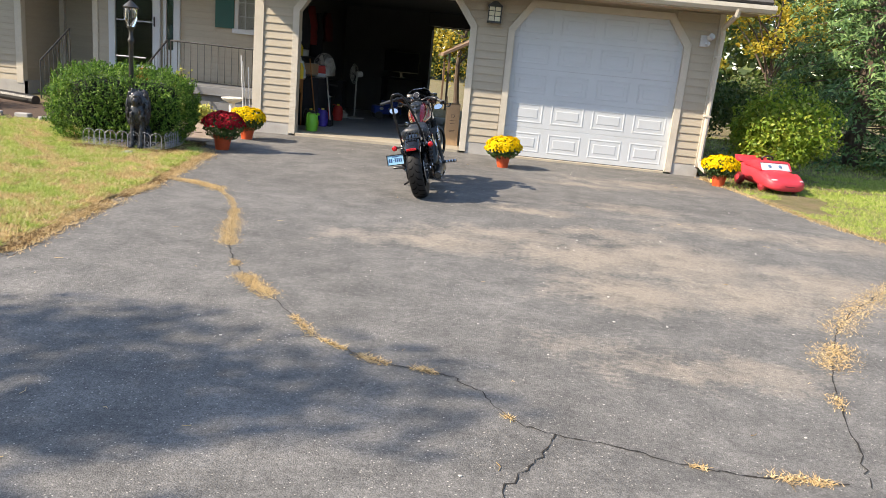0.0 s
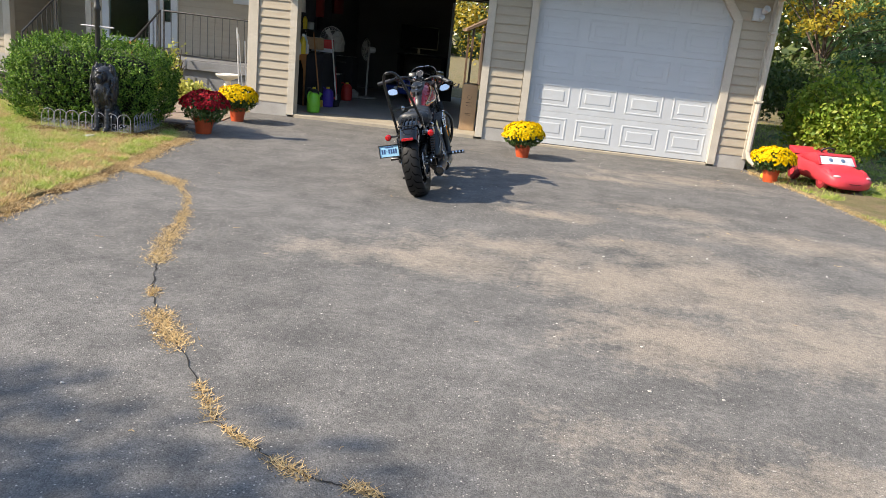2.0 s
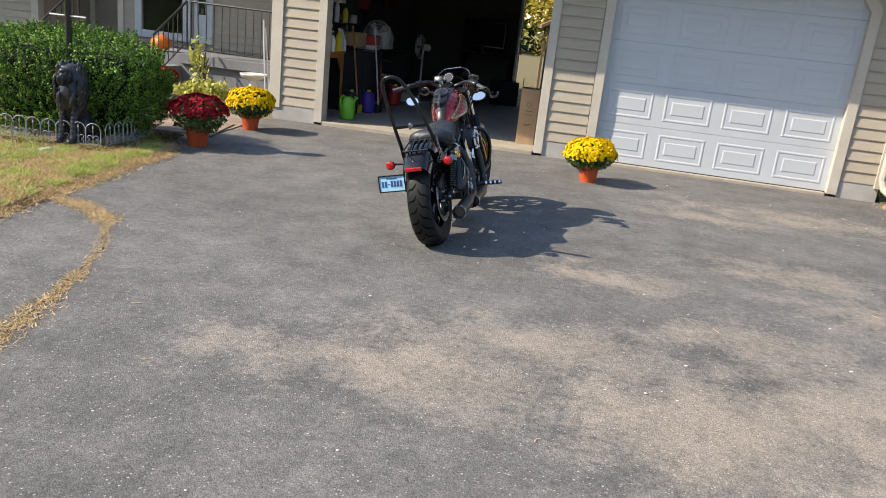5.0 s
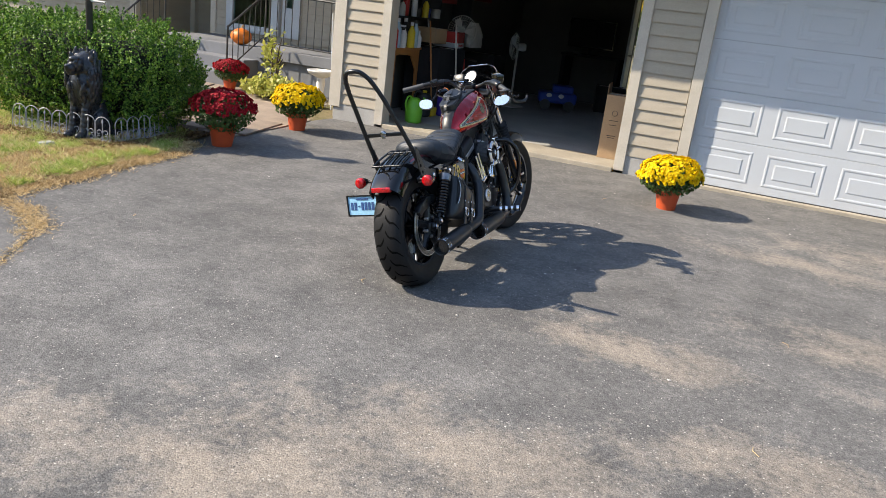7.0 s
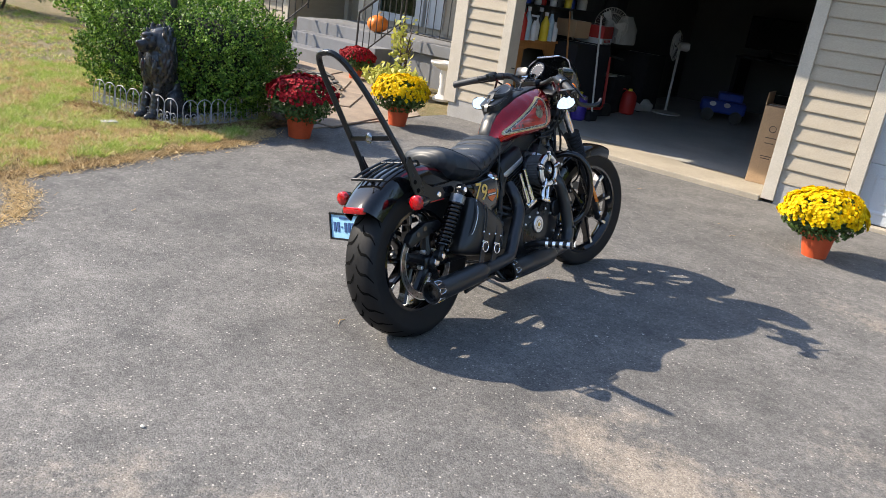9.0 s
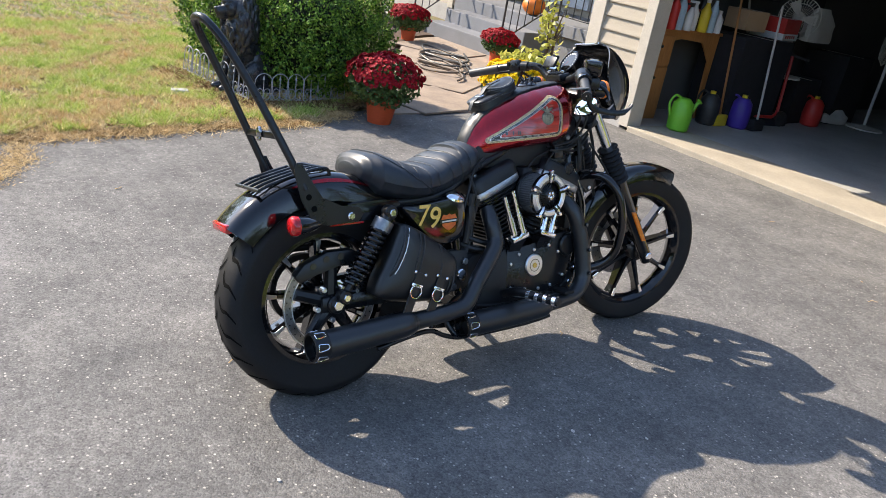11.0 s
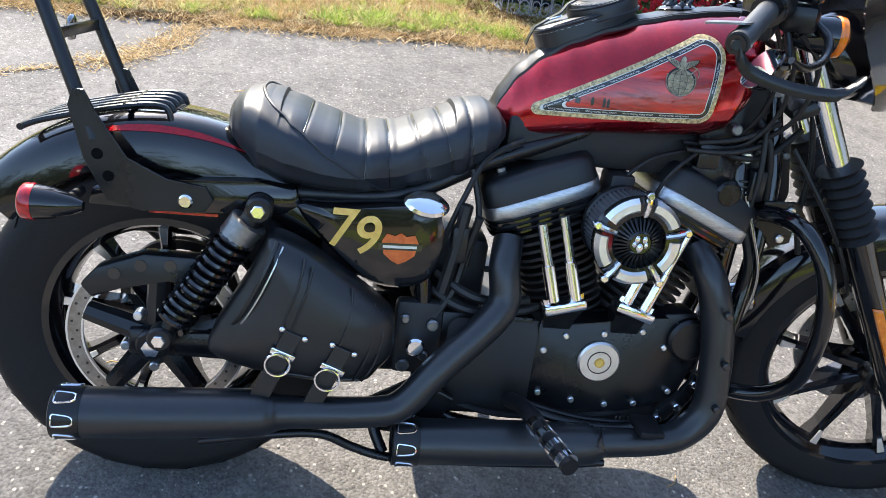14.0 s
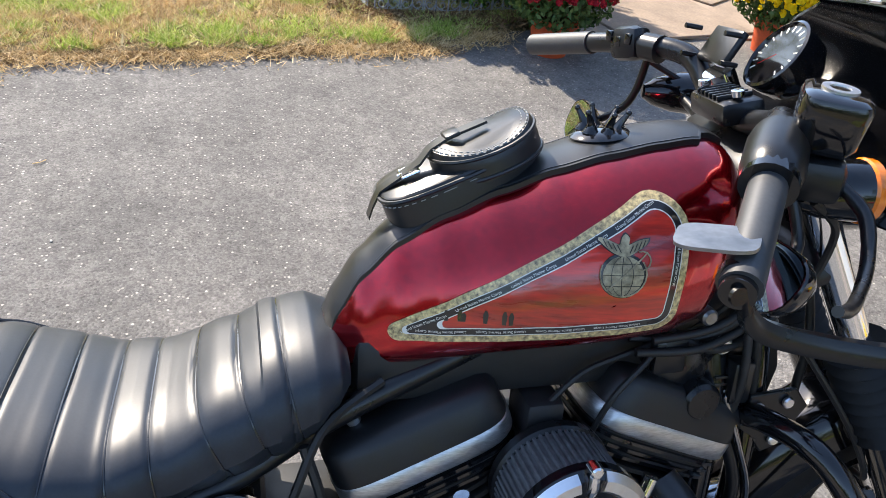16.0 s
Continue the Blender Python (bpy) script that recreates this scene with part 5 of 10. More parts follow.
cyl_x(b, 0.09, 0, 0.325, 0.055, -0.012, 0.014, 20, 0.004)
bp("disc_carrier", b, M_SATIN)
for k in range(5):
    a = 2 * math.pi * k / 5 + 0.9
    b = B()
    cyl_x(b, 0.09, 0.055 * math.cos(a), 0.325 + 0.055 * math.sin(a), 0.009, 0.0, 0.026, 10, 0.002)
    bp("disc_bolt", b, M_ALU)
b = B()
cyl_x(b, 0, 0, 0.325, 0.017, -0.15, 0.152, 6, 0.002)
bp("rear_axle_nut", b, M_CHROME)
b = B()
cyl_x(b, 0, 0, 0.325, 0.03, 0.118, 0.14, 20, 0.004)
bp("axle_adjuster", b, M_SATIN)
b = B()
prism(b, [(-0.13, 0.425), (-0.10, 0.46), (-0.02, 0.492), (0.07, 0.492), (0.10, 0.47), (0.095, 0.43), (0.02, 0.45), (-0.06, 0.43), (-0.11, 0.40)], 0, 0.076, 0.115, 0.006)
cal = bp("rear_caliper", b, M_SATIN)
for y, z in ((-0.07, 0.452), (-0.025, 0.47), (0.025, 0.474)):
    b = B()
    cyl_x(b, 0, y, z, 0.011, 0.114, 0.117, 12)
    bp("caliper_bore", b, M_BLKDEC, cal)
b = B()
ring_x(b, [(0.12, -0.012), (0.12, 0.012), (0.10, 0.012), (0.10, -0.012)], -0.11, 0, 0.325, 40)
bp("belt_pulley", b, M_SATIN)

# swing arm and frame
def bar(name, pts, r, mat=M_SATIN, parent=None, seg=10, n=6, label="", steer=False):
    b = B()
    L = smoothline(pts, n) if len(pts) > 2 else [Vector(p) for p in pts]
    R_ = r
    if hasattr(r, "__len__"):
        R_ = [r[min(len(r) - 1, int(i / max(1, len(L) - 1) * (len(r) - 1) + 0.5))] for i in range(len(L))]
    tube(b, L, R_, seg)
    return bp(name, b, mat, parent, label, True, steer)


for s in (1, -1):
    b = B()
    prism(b, [(-0.045, 0.30), (-0.045, 0.35), (0.12, 0.352), (0.48, 0.372), (0.52, 0.34), (0.48, 0.30), (0.12, 0.302)], 0, s * 0.112 - 0.014, s * 0.112 + 0.014, 0.006)
    bp("swing_arm", b, M_SATIN)
for s in (1, -1):
    bar("frame_tube", [(s * 0.10, 0.0, 0.60), (s * 0.10, 0.22, 0.625), (s * 0.09, 0.42, 0.64), (s * 0.06, 0.6, 0.72), (s * 0.03, 0.95, 0.86), (s * 0.02, 1.03, 0.90)], 0.015)
    bar("frame_tube", [(s * 0.11, 0.45, 0.62), (s * 0.115, 0.48, 0.45), (s * 0.12, 0.50, 0.25), (s * 0.12, 0.62, 0.185), (s * 0.12, 0.95, 0.2), (s * 0.10, 1.07, 0.28), (s * 0.085, 1.11, 0.42), (s * 0.065, 1.13, 0.6), (s * 0.045, 1.135, 0.74), (s * 0.02, 1.11, 0.88)], 0.017, M_PAINT)
bar("backbone", [(0, 0.5, 0.70), (0, 0.8, 0.83), (0, 1.03, 0.90)], 0.03)
b = B()
lathe(b, [(0.038, -0.07), (0.038, 0.07)], 18, Matrix.Translation((0, 1.055, 0.905)) @ Matrix.Rotation(RAKE, 4, 'X'))
bp("steering_head", b, M_SATIN)

# rear fender, struts, lamps
def arc_shell(b, cy, cz, a0, a1, R0, hw_, drop, n=30, m=12, th=0.006, flare=0.0):
    """A fender: a rounded channel bent round the wheel, with thickness."""
    rings = []
    for i in range(n + 1):
        f = i / n
        a = radians(a0 + (a1 - a0) * f)
        w = hw_ * (1 - flare * abs(2 * f - 1) ** 3)
        prof = []
        for k in range(m + 1):
            q = -1 + 2 * k / m
            x = w * math.copysign(abs(math.sin(q * math.pi / 2)) ** 0.8, q)
            r = R0 - drop * (1 - math.cos(q * math.pi / 2)) ** 1.6
            prof.append((x, r))
        inner = [(x * (1 - th / w), r - th) for x, r in reversed(prof)]
        rings.append([Vector((x, cy + r * math.cos(a), cz + r * math.sin(a))) for x, r in prof + inner])
    return loft(b, rings)


b = B()
arc_shell(b, 0.0, 0.325, 141, 38, 0.41, 0.098, 0.088, 34, 14, 0.006, 0.08)
RF = bp("rear_fender", b, M_PAINT, None, "gloss black rear fender with a red flash")
for s in (1, -1):
    b = B()
    rows = []
    for i in range(13):
        f = i / 12
        a = radians(108 - 42 * f)
        wd = 0.011 * math.sin(math.pi * min(1, f * 0.9 + 0.1)) + 0.001
        pr = []
        for q in (0.62 - wd * 5 * 0.6, 0.62 + wd * 5):
            x = 0.098 * abs(math.sin(q * math.pi / 2)) ** 0.8
            r = 0.41 - 0.088 * (1 - math.cos(q * math.pi / 2)) ** 1.6 + 0.0012
            pr.append(b.verts.new((s * (x + 0.0006), r * math.cos(a), 0.325 + r * math.sin(a))))
        rows.append(pr)
    for p, q in zip(rows, rows[1:]):
        b.faces.new((p[0], p[1], q[1], q[0]))
    bp("flash_stripe", b, M_CANDY, RF, "candy-red flash on the fender")
for s in (1, -1):
    b = B()
    prism(b, [(-0.11, 0.578), (-0.10, 0.612), (0.0, 0.632), (0.17, 0.645), (0.235, 0.64), (0.245, 0.61), (0.21, 0.585), (0.05, 0.578)], 0, s * 0.112 - 0.012, s * 0.112 + 0.012, 0.006)
    bp("fender_strut", b, M_PAINT)
    b = B()
    prism(b, [(-0.01, 0.572), (0.105, 0.574), (0.105, 0.581), (-0.01, 0.579)], 0, s * 0.116 - 0.004, s * 0.116 + 0.004)
    bp("side_reflector", b, M_REDLENS, None, "thin red side reflector", False)
    b = B()
    prism(b, [(-0.134, 0.745), (-0.126, 0.772), (-0.108, 0.772), (-0.092, 0.735), (-0.045, 0.665), (0.02, 0.634), (0.085, 0.628), (0.098, 0.605), (0.085, 0.585), (-0.02, 0.577), (-0.075, 0.59), (-0.112, 0.66)], 0, s * 0.128 - 0.003, s * 0.128 + 0.003, 0.0015)
    sp = bp("sissy_bracket", b, M_SATIN, None, "black steel bracket plate", False)
    for y, z in ((-0.089, 0.669), (-0.072, 0.633)):
        b = B()
        cyl_x(b, s * 0.128, y, z, 0.0095, -0.0038, 0.0038, 14)
        bp("bracket_hole", b, M_GROOVE, sp)
    b = B()
    cyl_x(b, s * 0.128, 0.053, 0.602, 0.0125, 0.0 if s > 0 else -0.012, 0.012 if s > 0 else 0.0, 14, 0.003)
    bp("bracket_bolt", b, M_CHROME, sp)
    # turn signals
    b = B()
    prof = [(0.008, -0.065), (0.016, -0.05), (0.025, -0.02), (0.029, 0.012), (0.029, 0.02)]
    lathe(b, prof, 20, pose(s * 0.2, -0.155, 0.6, 90, 0, 0))
    sg = bp("turn_signal", b, M_PAINT, None, "black bullet turn signal")
    b = B()
    lathe(b, [(0.0292, 0.006), (0.0298, 0.010), (0.0292, 0.022), (0.025, 0.027), (0.012, 0.030), (0.002, 0.031)], 20, pose(s * 0.2, -0.155, 0.6, 90, 0, 0))
    bp("lens", b, M_REDLENS, sg, "red signal lens")
    bar("signal_stem", [(s * 0.12, -0.12, 0.6), (s * 0.2, -0.12, 0.6)], 0.009)
b = B()
box(b, -0.055, 0.055, -0.318, -0.296, 0.565, 0.592, 0.006)
bp("tail_reflector", b, M_REDLENS, None, "red tail reflector")
# number plate on the left side
b = B()
box(b, -0.302, -0.124, -0.152, -0.148, 0.424, 0.526, 0.001)
pl = bp("number_plate", b, M_PLATE, None, "pale blue number plate in a black frame", False)
b = B()
for x0, x1, z0, z1 in ((-0.308, -0.118, 0.526, 0.533), (-0.308, -0.118, 0.417, 0.424), (-0.308, -0.302, 0.417, 0.533), (-0.124, -0.118, 0.417, 0.533)):
    box(b, x0, x1, -0.158, -0.144, z0, z1)
bp("plate_frame", b, M_SATIN, pl, "", False)
for k in range(7):
    b = B()
    if k == 2:
        box(b, -0.284 + 0.0215 * k, -0.274 + 0.0215 * k, -0.1545, -0.1515, 0.470, 0.476)
    else:
        box(b, -0.286 + 0.0215 * k, -0.272 + 0.0215 * k, -0.1545, -0.1515, 0.452, 0.494)
    bp("plate_bar", b, M_PLATETXT, pl, "", False)
b = B()
box(b, -0.25, -0.175, -0.1545, -0.1515, 0.508, 0.516)
bp("plate_bar", b, M_PLATETXT, pl, "", False)
bar("plate_bracket", [(-0.13, 0.02, 0.35), (-0.17, -0.06, 0.42), (-0.20, -0.145, 0.47)], 0.009)

# sissy bar and rack
b = B()
half = [(0.124, -0.096, 0.69), (0.117, -0.142, 0.80), (0.098, -0.222, 0.98), (0.078, -0.282, 1.10), (0.056, -0.314, 1.155), (0.026, -0.330, 1.178)]
line = smoothline([(x - 0.15 * (z - 0.69), y, z) for x, y, z in half] + [(-x - 0.15 * (z - 0.69), y, z) for x, y, z in half[::-1]], 6)
tube(b, line, 0.0118, 12)
bp("sissy_bar", b, M_SATIN, None, "tall black sissy bar hoop")
b = B()
box(b, -0.135, 0.088, -0.170, -0.160, 0.838, 0.858, 0.003)
cb = bp("sissy_crossbar", b, M_SATIN)
b = B()
bmesh.ops.create_uvsphere(b, u_segments=14, v_segments=10, radius=0.02, matrix=Matrix.Translation((-0.024, -0.174, 0.852)) @ Matrix.Diagonal((0.9, 0.4, 1.0, 1)))
box(b, -0.034, -0.014, -0.180, -0.170, 0.828, 0.842, 0.003)
bp("round_ornament", b, M_DARKCHROME, cb, "small dull silver round ornament")
for k in range(5):
    x = -0.075 + 0.0375 * k
    bar("rack_rod", [(x * 1.05, -0.225, 0.690), (x * 1.03, -0.19, 0.705), (x, -0.11, 0.728), (x * 0.95, -0.035, 0.745), (x * 0.9, 0.004, 0.744), (x * 0.9, 0.014, 0.722)], 0.0055, M_SATIN, None, 7, 4)
bar("rack_rail", [(-0.085, -0.225, 0.690), (0.085, -0.225, 0.690)], 0.006)
bar("rack_rail", [(-0.075, -0.06, 0.740), (0.075, -0.06, 0.740)], 0.006)
b = B()
for k in range(4):
    cyl_x(b, -0.02 + 0.012 * k, 0.016, 0.728, 0.009, 0, 0.006, 10)
bp("rack_clamp", b, M_SATIN)

# seat
def prof_at(tab, u):
    for a, c in zip(tab, tab[1:]):
        if a[0] <= u <= c[0]:
            f = (u - a[0]) / (c[0] - a[0])
            f = f * f * (3 - 2 * f) * 0.4 + f * 0.6
            return [p + (q - p) * f for p, q in zip(a, c)]
    return list(tab[0] if u < tab[0][0] else tab[-1])


SEAT = [(0.108, 0.045, 0.75, 0.718), (0.119, 0.085, 0.766, 0.694), (0.138, 0.115, 0.784, 0.674), (0.167, 0.14, 0.791, 0.645), (0.218, 0.156, 0.783, 0.63), (0.279, 0.158, 0.763, 0.624), (0.335, 0.15, 0.747, 0.624), (0.4, 0.134, 0.755, 0.628), (0.46, 0.124, 0.783, 0.644), (0.52, 0.116, 0.808, 0.664), (0.555, 0.112, 0.812, 0.688), (0.58, 0.1, 0.802, 0.718), (0.593, 0.08, 0.788, 0.741)]
ROLLS = [0.25, 0.302, 0.346, 0.384, 0.427, 0.473, 0.52]


PIPE = [(0.12, 0.79), (0.17, 0.784), (0.20, 0.766), (0.23, 0.746), (0.288, 0.706), (0.34, 0.676), (0.38, 0.652), (0.416, 0.625), (0.44, 0.60), (0.60, 0.55)]


def seat_point(u, k, n=48, grow=0.0):
    """A point on the seat's skin: broad flat rolls inside the piping, smooth skirt outside."""
    _, w, zt, zb = prof_at(SEAT, u)
    a = 2 * math.pi * k / n
    c, s = math.cos(a), math.sin(a)
    e = 2.5
    x = math.copysign(abs(c) ** (2 / e), c) * w
    z = math.copysign(abs(s) ** (2 / e), s)
    zz = (zt + zb) / 2 + z * (zt - zb) / 2
    slope = (prof_at(SEAT, u + 0.02)[2] - prof_at(SEAT, u - 0.02)[2]) / 0.04
    uu = u - slope * (zt - zz) * 0.75
    pz = prof_at(PIPE, u)[1]
    d = 0.0
    if uu > 0.178 and u < 0.585 and zz > pz:
        near = min(abs(uu - q) for q in [0.176] + ROLLS + [0.60])
        d = 0.0022 * (min(1.0, near / 0.02) ** 0.6) - 0.001 - 0.0022 * math.exp(-(near / 0.003) ** 2)
        d *= min(1.0, (zz - pz) / 0.012)
    elif u < 0.44 and zz < pz:
        d = 0.007 * min(1.0, (pz - zz) / 0.02) * min(1.0, (0.44 - u) / 0.05) * (1 if s > -0.6 else 0)
    zz -= 0.008 * (1 - (x / w) ** 2) if s > 0.4 and 0.2 < u < 0.5 else 0
    d += grow
    m = Vector((x, 0, zz - (zt + zb) / 2))
    if m.length > 1e-6:
        m.normalize()
    return Vector((x * (1.0 if z > -0.2 else 0.94), u, zz)) + m * d


b = B()
loft(b, [[seat_point(0.108 + 0.485 * i / 230, k) for k in range(48)] for i in range(231)])
ST = bp("seat", b, M_VINYL, None, "black vinyl solo seat with tufted rolls")
for q in ROLLS:
    slope = (prof_at(SEAT, q + 0.02)[2] - prof_at(SEAT, q - 0.02)[2]) / 0.04
    L = []
    for k in range(-4, 29):
        zt = prof_at(SEAT, q)[2]
        p = seat_point(q, k)
        u = min(0.585, q + slope * (zt - p.z) * 0.75)
        p = seat_point(u, k, 48, 0.0004)
        if p.z > prof_at(PIPE, u)[1]:
            L.append(p)
    b = B()
    tube(b, L, 0.0011, 5)
    bp("seat_seam", b, M_BLKDEC, ST)
side, ktop = [], 0
for i in range(25):
    u = 0.174 + 0.27 * i / 24
    pz = prof_at(PIPE, u)[1]
    k = min([q * 0.25 for q in range(-30, 47)], key=lambda q: abs(seat_point(u, q).z - pz))
    if i == 0:
        ktop = k
    side.append(seat_point(u, k, 48, 0.001))
over = [seat_point(0.174 - 0.012 * math.sin(math.pi * j / 10), ktop + (24 - 2 * ktop) * j / 10, 48, 0.001) for j in range(1, 10)]
L = side[::-1] + over + [Vector((-p.x, p.y, p.z)) for p in side]
b = B()
tube(b, L, 0.0028, 6)
bp("seat_piping", b, M_VINYL, ST)

# tank
TANK = [(0.565, 0.024, 0.792, 0.760), (0.585, 0.040, 0.838, 0.752), (0.61, 0.054, 0.876, 0.752), (0.65, 0.071, 0.913, 0.758), (0.70, 0.091, 0.942, 0.768), (0.76, 0.110, 0.968, 0.778), (0.82, 0.125, 0.990, 0.785), (0.88, 0.134, 1.006, 0.790), (0.94, 0.136, 1.018, 0.796), (0.98, 0.131, 1.024, 0.808), (1.01, 0.118, 1.024, 0.842), (1.03, 0.098, 1.016, 0.885), (1.042, 0.07, 1.0, 0.93)]


def tank_x(u, z):
    _, w, zt, zb = prof_at(TANK, u)
    s = max(0.0, min(1.0, (z - zb) / (zt - zb)))
    t = (s - 0.36) / (0.64 if s > 0.36 else 0.36)
    e = 2.1 if t > 0 else 3.4
    return w * max(0.0, 1 - abs(t) ** e) ** (1 / e)


def tank_section(u, grow=0.0):
    _, w, zt, zb = prof_at(TANK, u)
    out = []
    for sgn in (1, -1):
        rows = []
        for k in range(15):
            a = math.pi * k / 14
            s = 0.5 - 0.5 * math.cos(a)
            z = zb + (zt - zb) * s
            rows.append(Vector((sgn * (tank_x(u, z) + grow), u, z)))
        out += rows if sgn > 0 else rows[::-1][1:-1]
    return out


b = B()
us = [0.565 + (1.042 - 0.565) * i / 70 for i in range(71)]
loft(b, [tank_section(u) for u in us])
TK = bp("fuel_tank", b, M_CANDY, None, "candy-red teardrop fuel tank with a side decal")


def on_tank(u, z, off, s=1):
    return Vector((s * (tank_x(u, z) + off), u, z))


def decal_ring(b, loop, c, k0, k1, off, s, steps=2):
    prev = None
    for i in range(steps + 1):
        k = k0 + (k1 - k0) * i / steps
        row = [b.verts.new(on_tank(c[0] + (p[0] - c[0]) * k, c[1] + (p[1] - c[1]) * k, off, s)) for p in loop]
        if prev:
            n = len(row)
            for j in range(n):
                b.faces.new((prev[j], prev[(j + 1) % n], row[(j + 1) % n], row[j]))
        prev = row
    return prev


TRI = [Vector((0.597, 0.8005)), Vector((0.938, 0.8315)), Vector((0.951, 1.0085))]
RAD = (0.011, 0.027, 0.036)


def rounded(inset, arc=9, seg=14):
    """The decal's three-cornered outline, drawn in by a distance, with rounded corners."""
    n = 3
    lines = []
    for i in range(n):
        p, q = TRI[i], TRI[(i + 1) % n]
        d = (q - p).normalized()
        nn = Vector((-d.y, d.x))
        lines.append((p + nn * inset, d))
    corner = []
    for i in range(n):
        (p, d), (q, e) = lines[i - 1], lines[i]
        t = ((q.x - p.x) * e.y - (q.y - p.y) * e.x) / (d.x * e.y - d.y * e.x)
        corner.append(p + d * t)
    arcs = []
    for i in range(n):
        d, e = lines[i - 1][1], lines[i][1]
        r = max(0.005, RAD[i] - inset)
        half = math.acos(max(-1, min(1, -d.dot(e)))) / 2
        cut = r / math.tan(half)
        p0, p1 = corner[i] - d * cut, corner[i] + e * cut
        c = p0 + Vector((-d.y, d.x)) * r
        a0, a1 = math.atan2(p0.y - c.y, p0.x - c.x), math.atan2(p1.y - c.y, p1.x - c.x)
        while a1 < a0:
            a1 += 2 * math.pi
        arcs.append([c + Vector((math.cos(a0 + (a1 - a0) * k / arc), math.sin(a0 + (a1 - a0) * k / arc))) * r for k in range(arc + 1)])
    out = []
    for i in range(n):
        out += arcs[i]
        p, q = arcs[i][-1], arcs[(i + 1) % n][0]
        out += [p.lerp(q, k / seg) for k in range(1, seg)]
    return [(p.x, p.y) for p in out]


def band(b, i0, i1, off, s):
    l0, l1 = rounded(i0), rounded(i1)
    v0 = [b.verts.new(on_tank(u, z, off, s)) for u, z in l0]
    v1 = [b.verts.new(on_tank(u, z, off, s)) for u, z in l1]
    for j in range(len(v0)):
        b.faces.new((v0[j], v0[(j + 1) % len(v0)], v1[(j + 1) % len(v0)], v1[j]))


cen = (0.865, 0.862)
for s in (1, -1):
    for nm, i0, i1, mt, off in (("gold_border", 0.0, 0.0080, M_CAMO, 0.0016), ("white_line", 0.0080, 0.0090, M_WHITEDEC, 0.0018), ("black_band", 0.0090, 0.0160, M_BLKDEC, 0.0018), ("white_line", 0.0160, 0.0172, M_WHITEDEC, 0.0018)):
        b = B()
        band(b, i0, i1, off, s)
        bp(nm, b, mt, TK)
    b = B()
    decal_ring(b, rounded(0.0172), cen, 1.0, 0.02, 0.0016, s, 16)
    bp("red_field", b, M_REDDEC, TK)
    # emblem of plain shapes: ball, bird shape, anchor arc
    b = B()
    def em(u, z):
        return (0.871 + (u - 0.887) * 0.94, 0.899 + (z - 0.888) * 0.82)
    def flat(b_, pts, off=0.0026):
        b_.faces.new([b_.verts.new(on_tank(u, z, off, s)) for u, z in pts])
    ringc = [em(0.887 + 0.024 * math.cos(t * 0.3142), 0.885 + 0.026 * math.sin(t * 0.3142)) for t in range(20)]
    wing = [em(0.887 + (p.x - 0.887) * 0.78, 0.914 + (p.y - 0.914) * 0.75) for p in smoothline([(u, z, 0) for u, z in ((0.870, 0.932), (0.880, 0.926), (0.884, 0.938), (0.890, 0.945), (0.896, 0.938), (0.894, 0.928), (0.906, 0.934), (0.924, 0.938), (0.918, 0.926), (0.906, 0.918), (0.894, 0.910), (0.880, 0.910), (0.866, 0.918), (0.851, 0.934), (0.856, 0.938))], 2, True)]
    for lp_, ctr, k_ in ((ringc, em(0.887, 0.885), 1.14), (wing, em(0.887, 0.922), 1.10)):
        decal_ring(b, lp_, ctr, k_, 0.02, 0.0022, s, 4)
    bp("emblem_outline", b, M_BLKDEC, TK)
    b = B()
    decal_ring(b, ringc, em(0.887, 0.885), 1.0, 0.02, 0.0028, s, 4)
    decal_ring(b, wing, em(0.887, 0.922), 1.0, 0.02, 0.0034, s, 4)
    bp("emblem_shape", b, M_EMBLEM, TK, "grey and gold round emblem shape")
    b = B()
    for q in (-0.6, -0.1, 0.45):
        tube(b, [on_tank(*em(0.887 + 0.024 * q * math.cos(t * 0.35) , 0.885 + 0.026 * math.sin(t * 0.35)), 0.003, s) for t in range(-4, 5)], 0.0004, 4)
    for q in (-0.5, 0.05, 0.6):
        tube(b, [on_tank(*em(0.887 + 0.024 * k * math.sqrt(1 - q * q) / 4, 0.885 + 0.026 * q), 0.003, s) for k in range(-4, 5)], 0.0004, 4)
    for f in (-1, 1):
        for j in range(4):
            tube(b, [on_tank(*em(0.888 + f * (0.005 + 0.005 * j), 0.915 + 0.002 * j), 0.0038, s), on_tank(*em(0.888 + f * (0.009 + 0.005 * j), 0.924 + 0.002 * j), 0.0038, s)], 0.0005, 4)
    bp("emblem_line", b, M_BLKDEC, TK)
    b = B()
    tube(b, [on_tank(*em(0.887 + 0.027 * math.cos(t * 0.3), 0.887 + 0.029 * math.sin(t * 0.3)), 0.0032, s) for t in range(9, 24)], 0.0009, 5)
    tube(b, [on_tank(*em(0.868 + 0.045 * t / 6, 0.866 + 0.048 * t / 6), 0.0034, s) for t in range(7)], 0.0009, 5)
    tube(b, [on_tank(*em(0.908 + 0.010 * math.cos(t * 0.5), 0.905 + 0.012 * math.sin(t * 0.5)), 0.0034, s) for t in range(-4, 5)], 0.0009, 5)
    bp("emblem_ring", b, M_EMBLEM, TK, "thin rope and hook lines on the emblem")
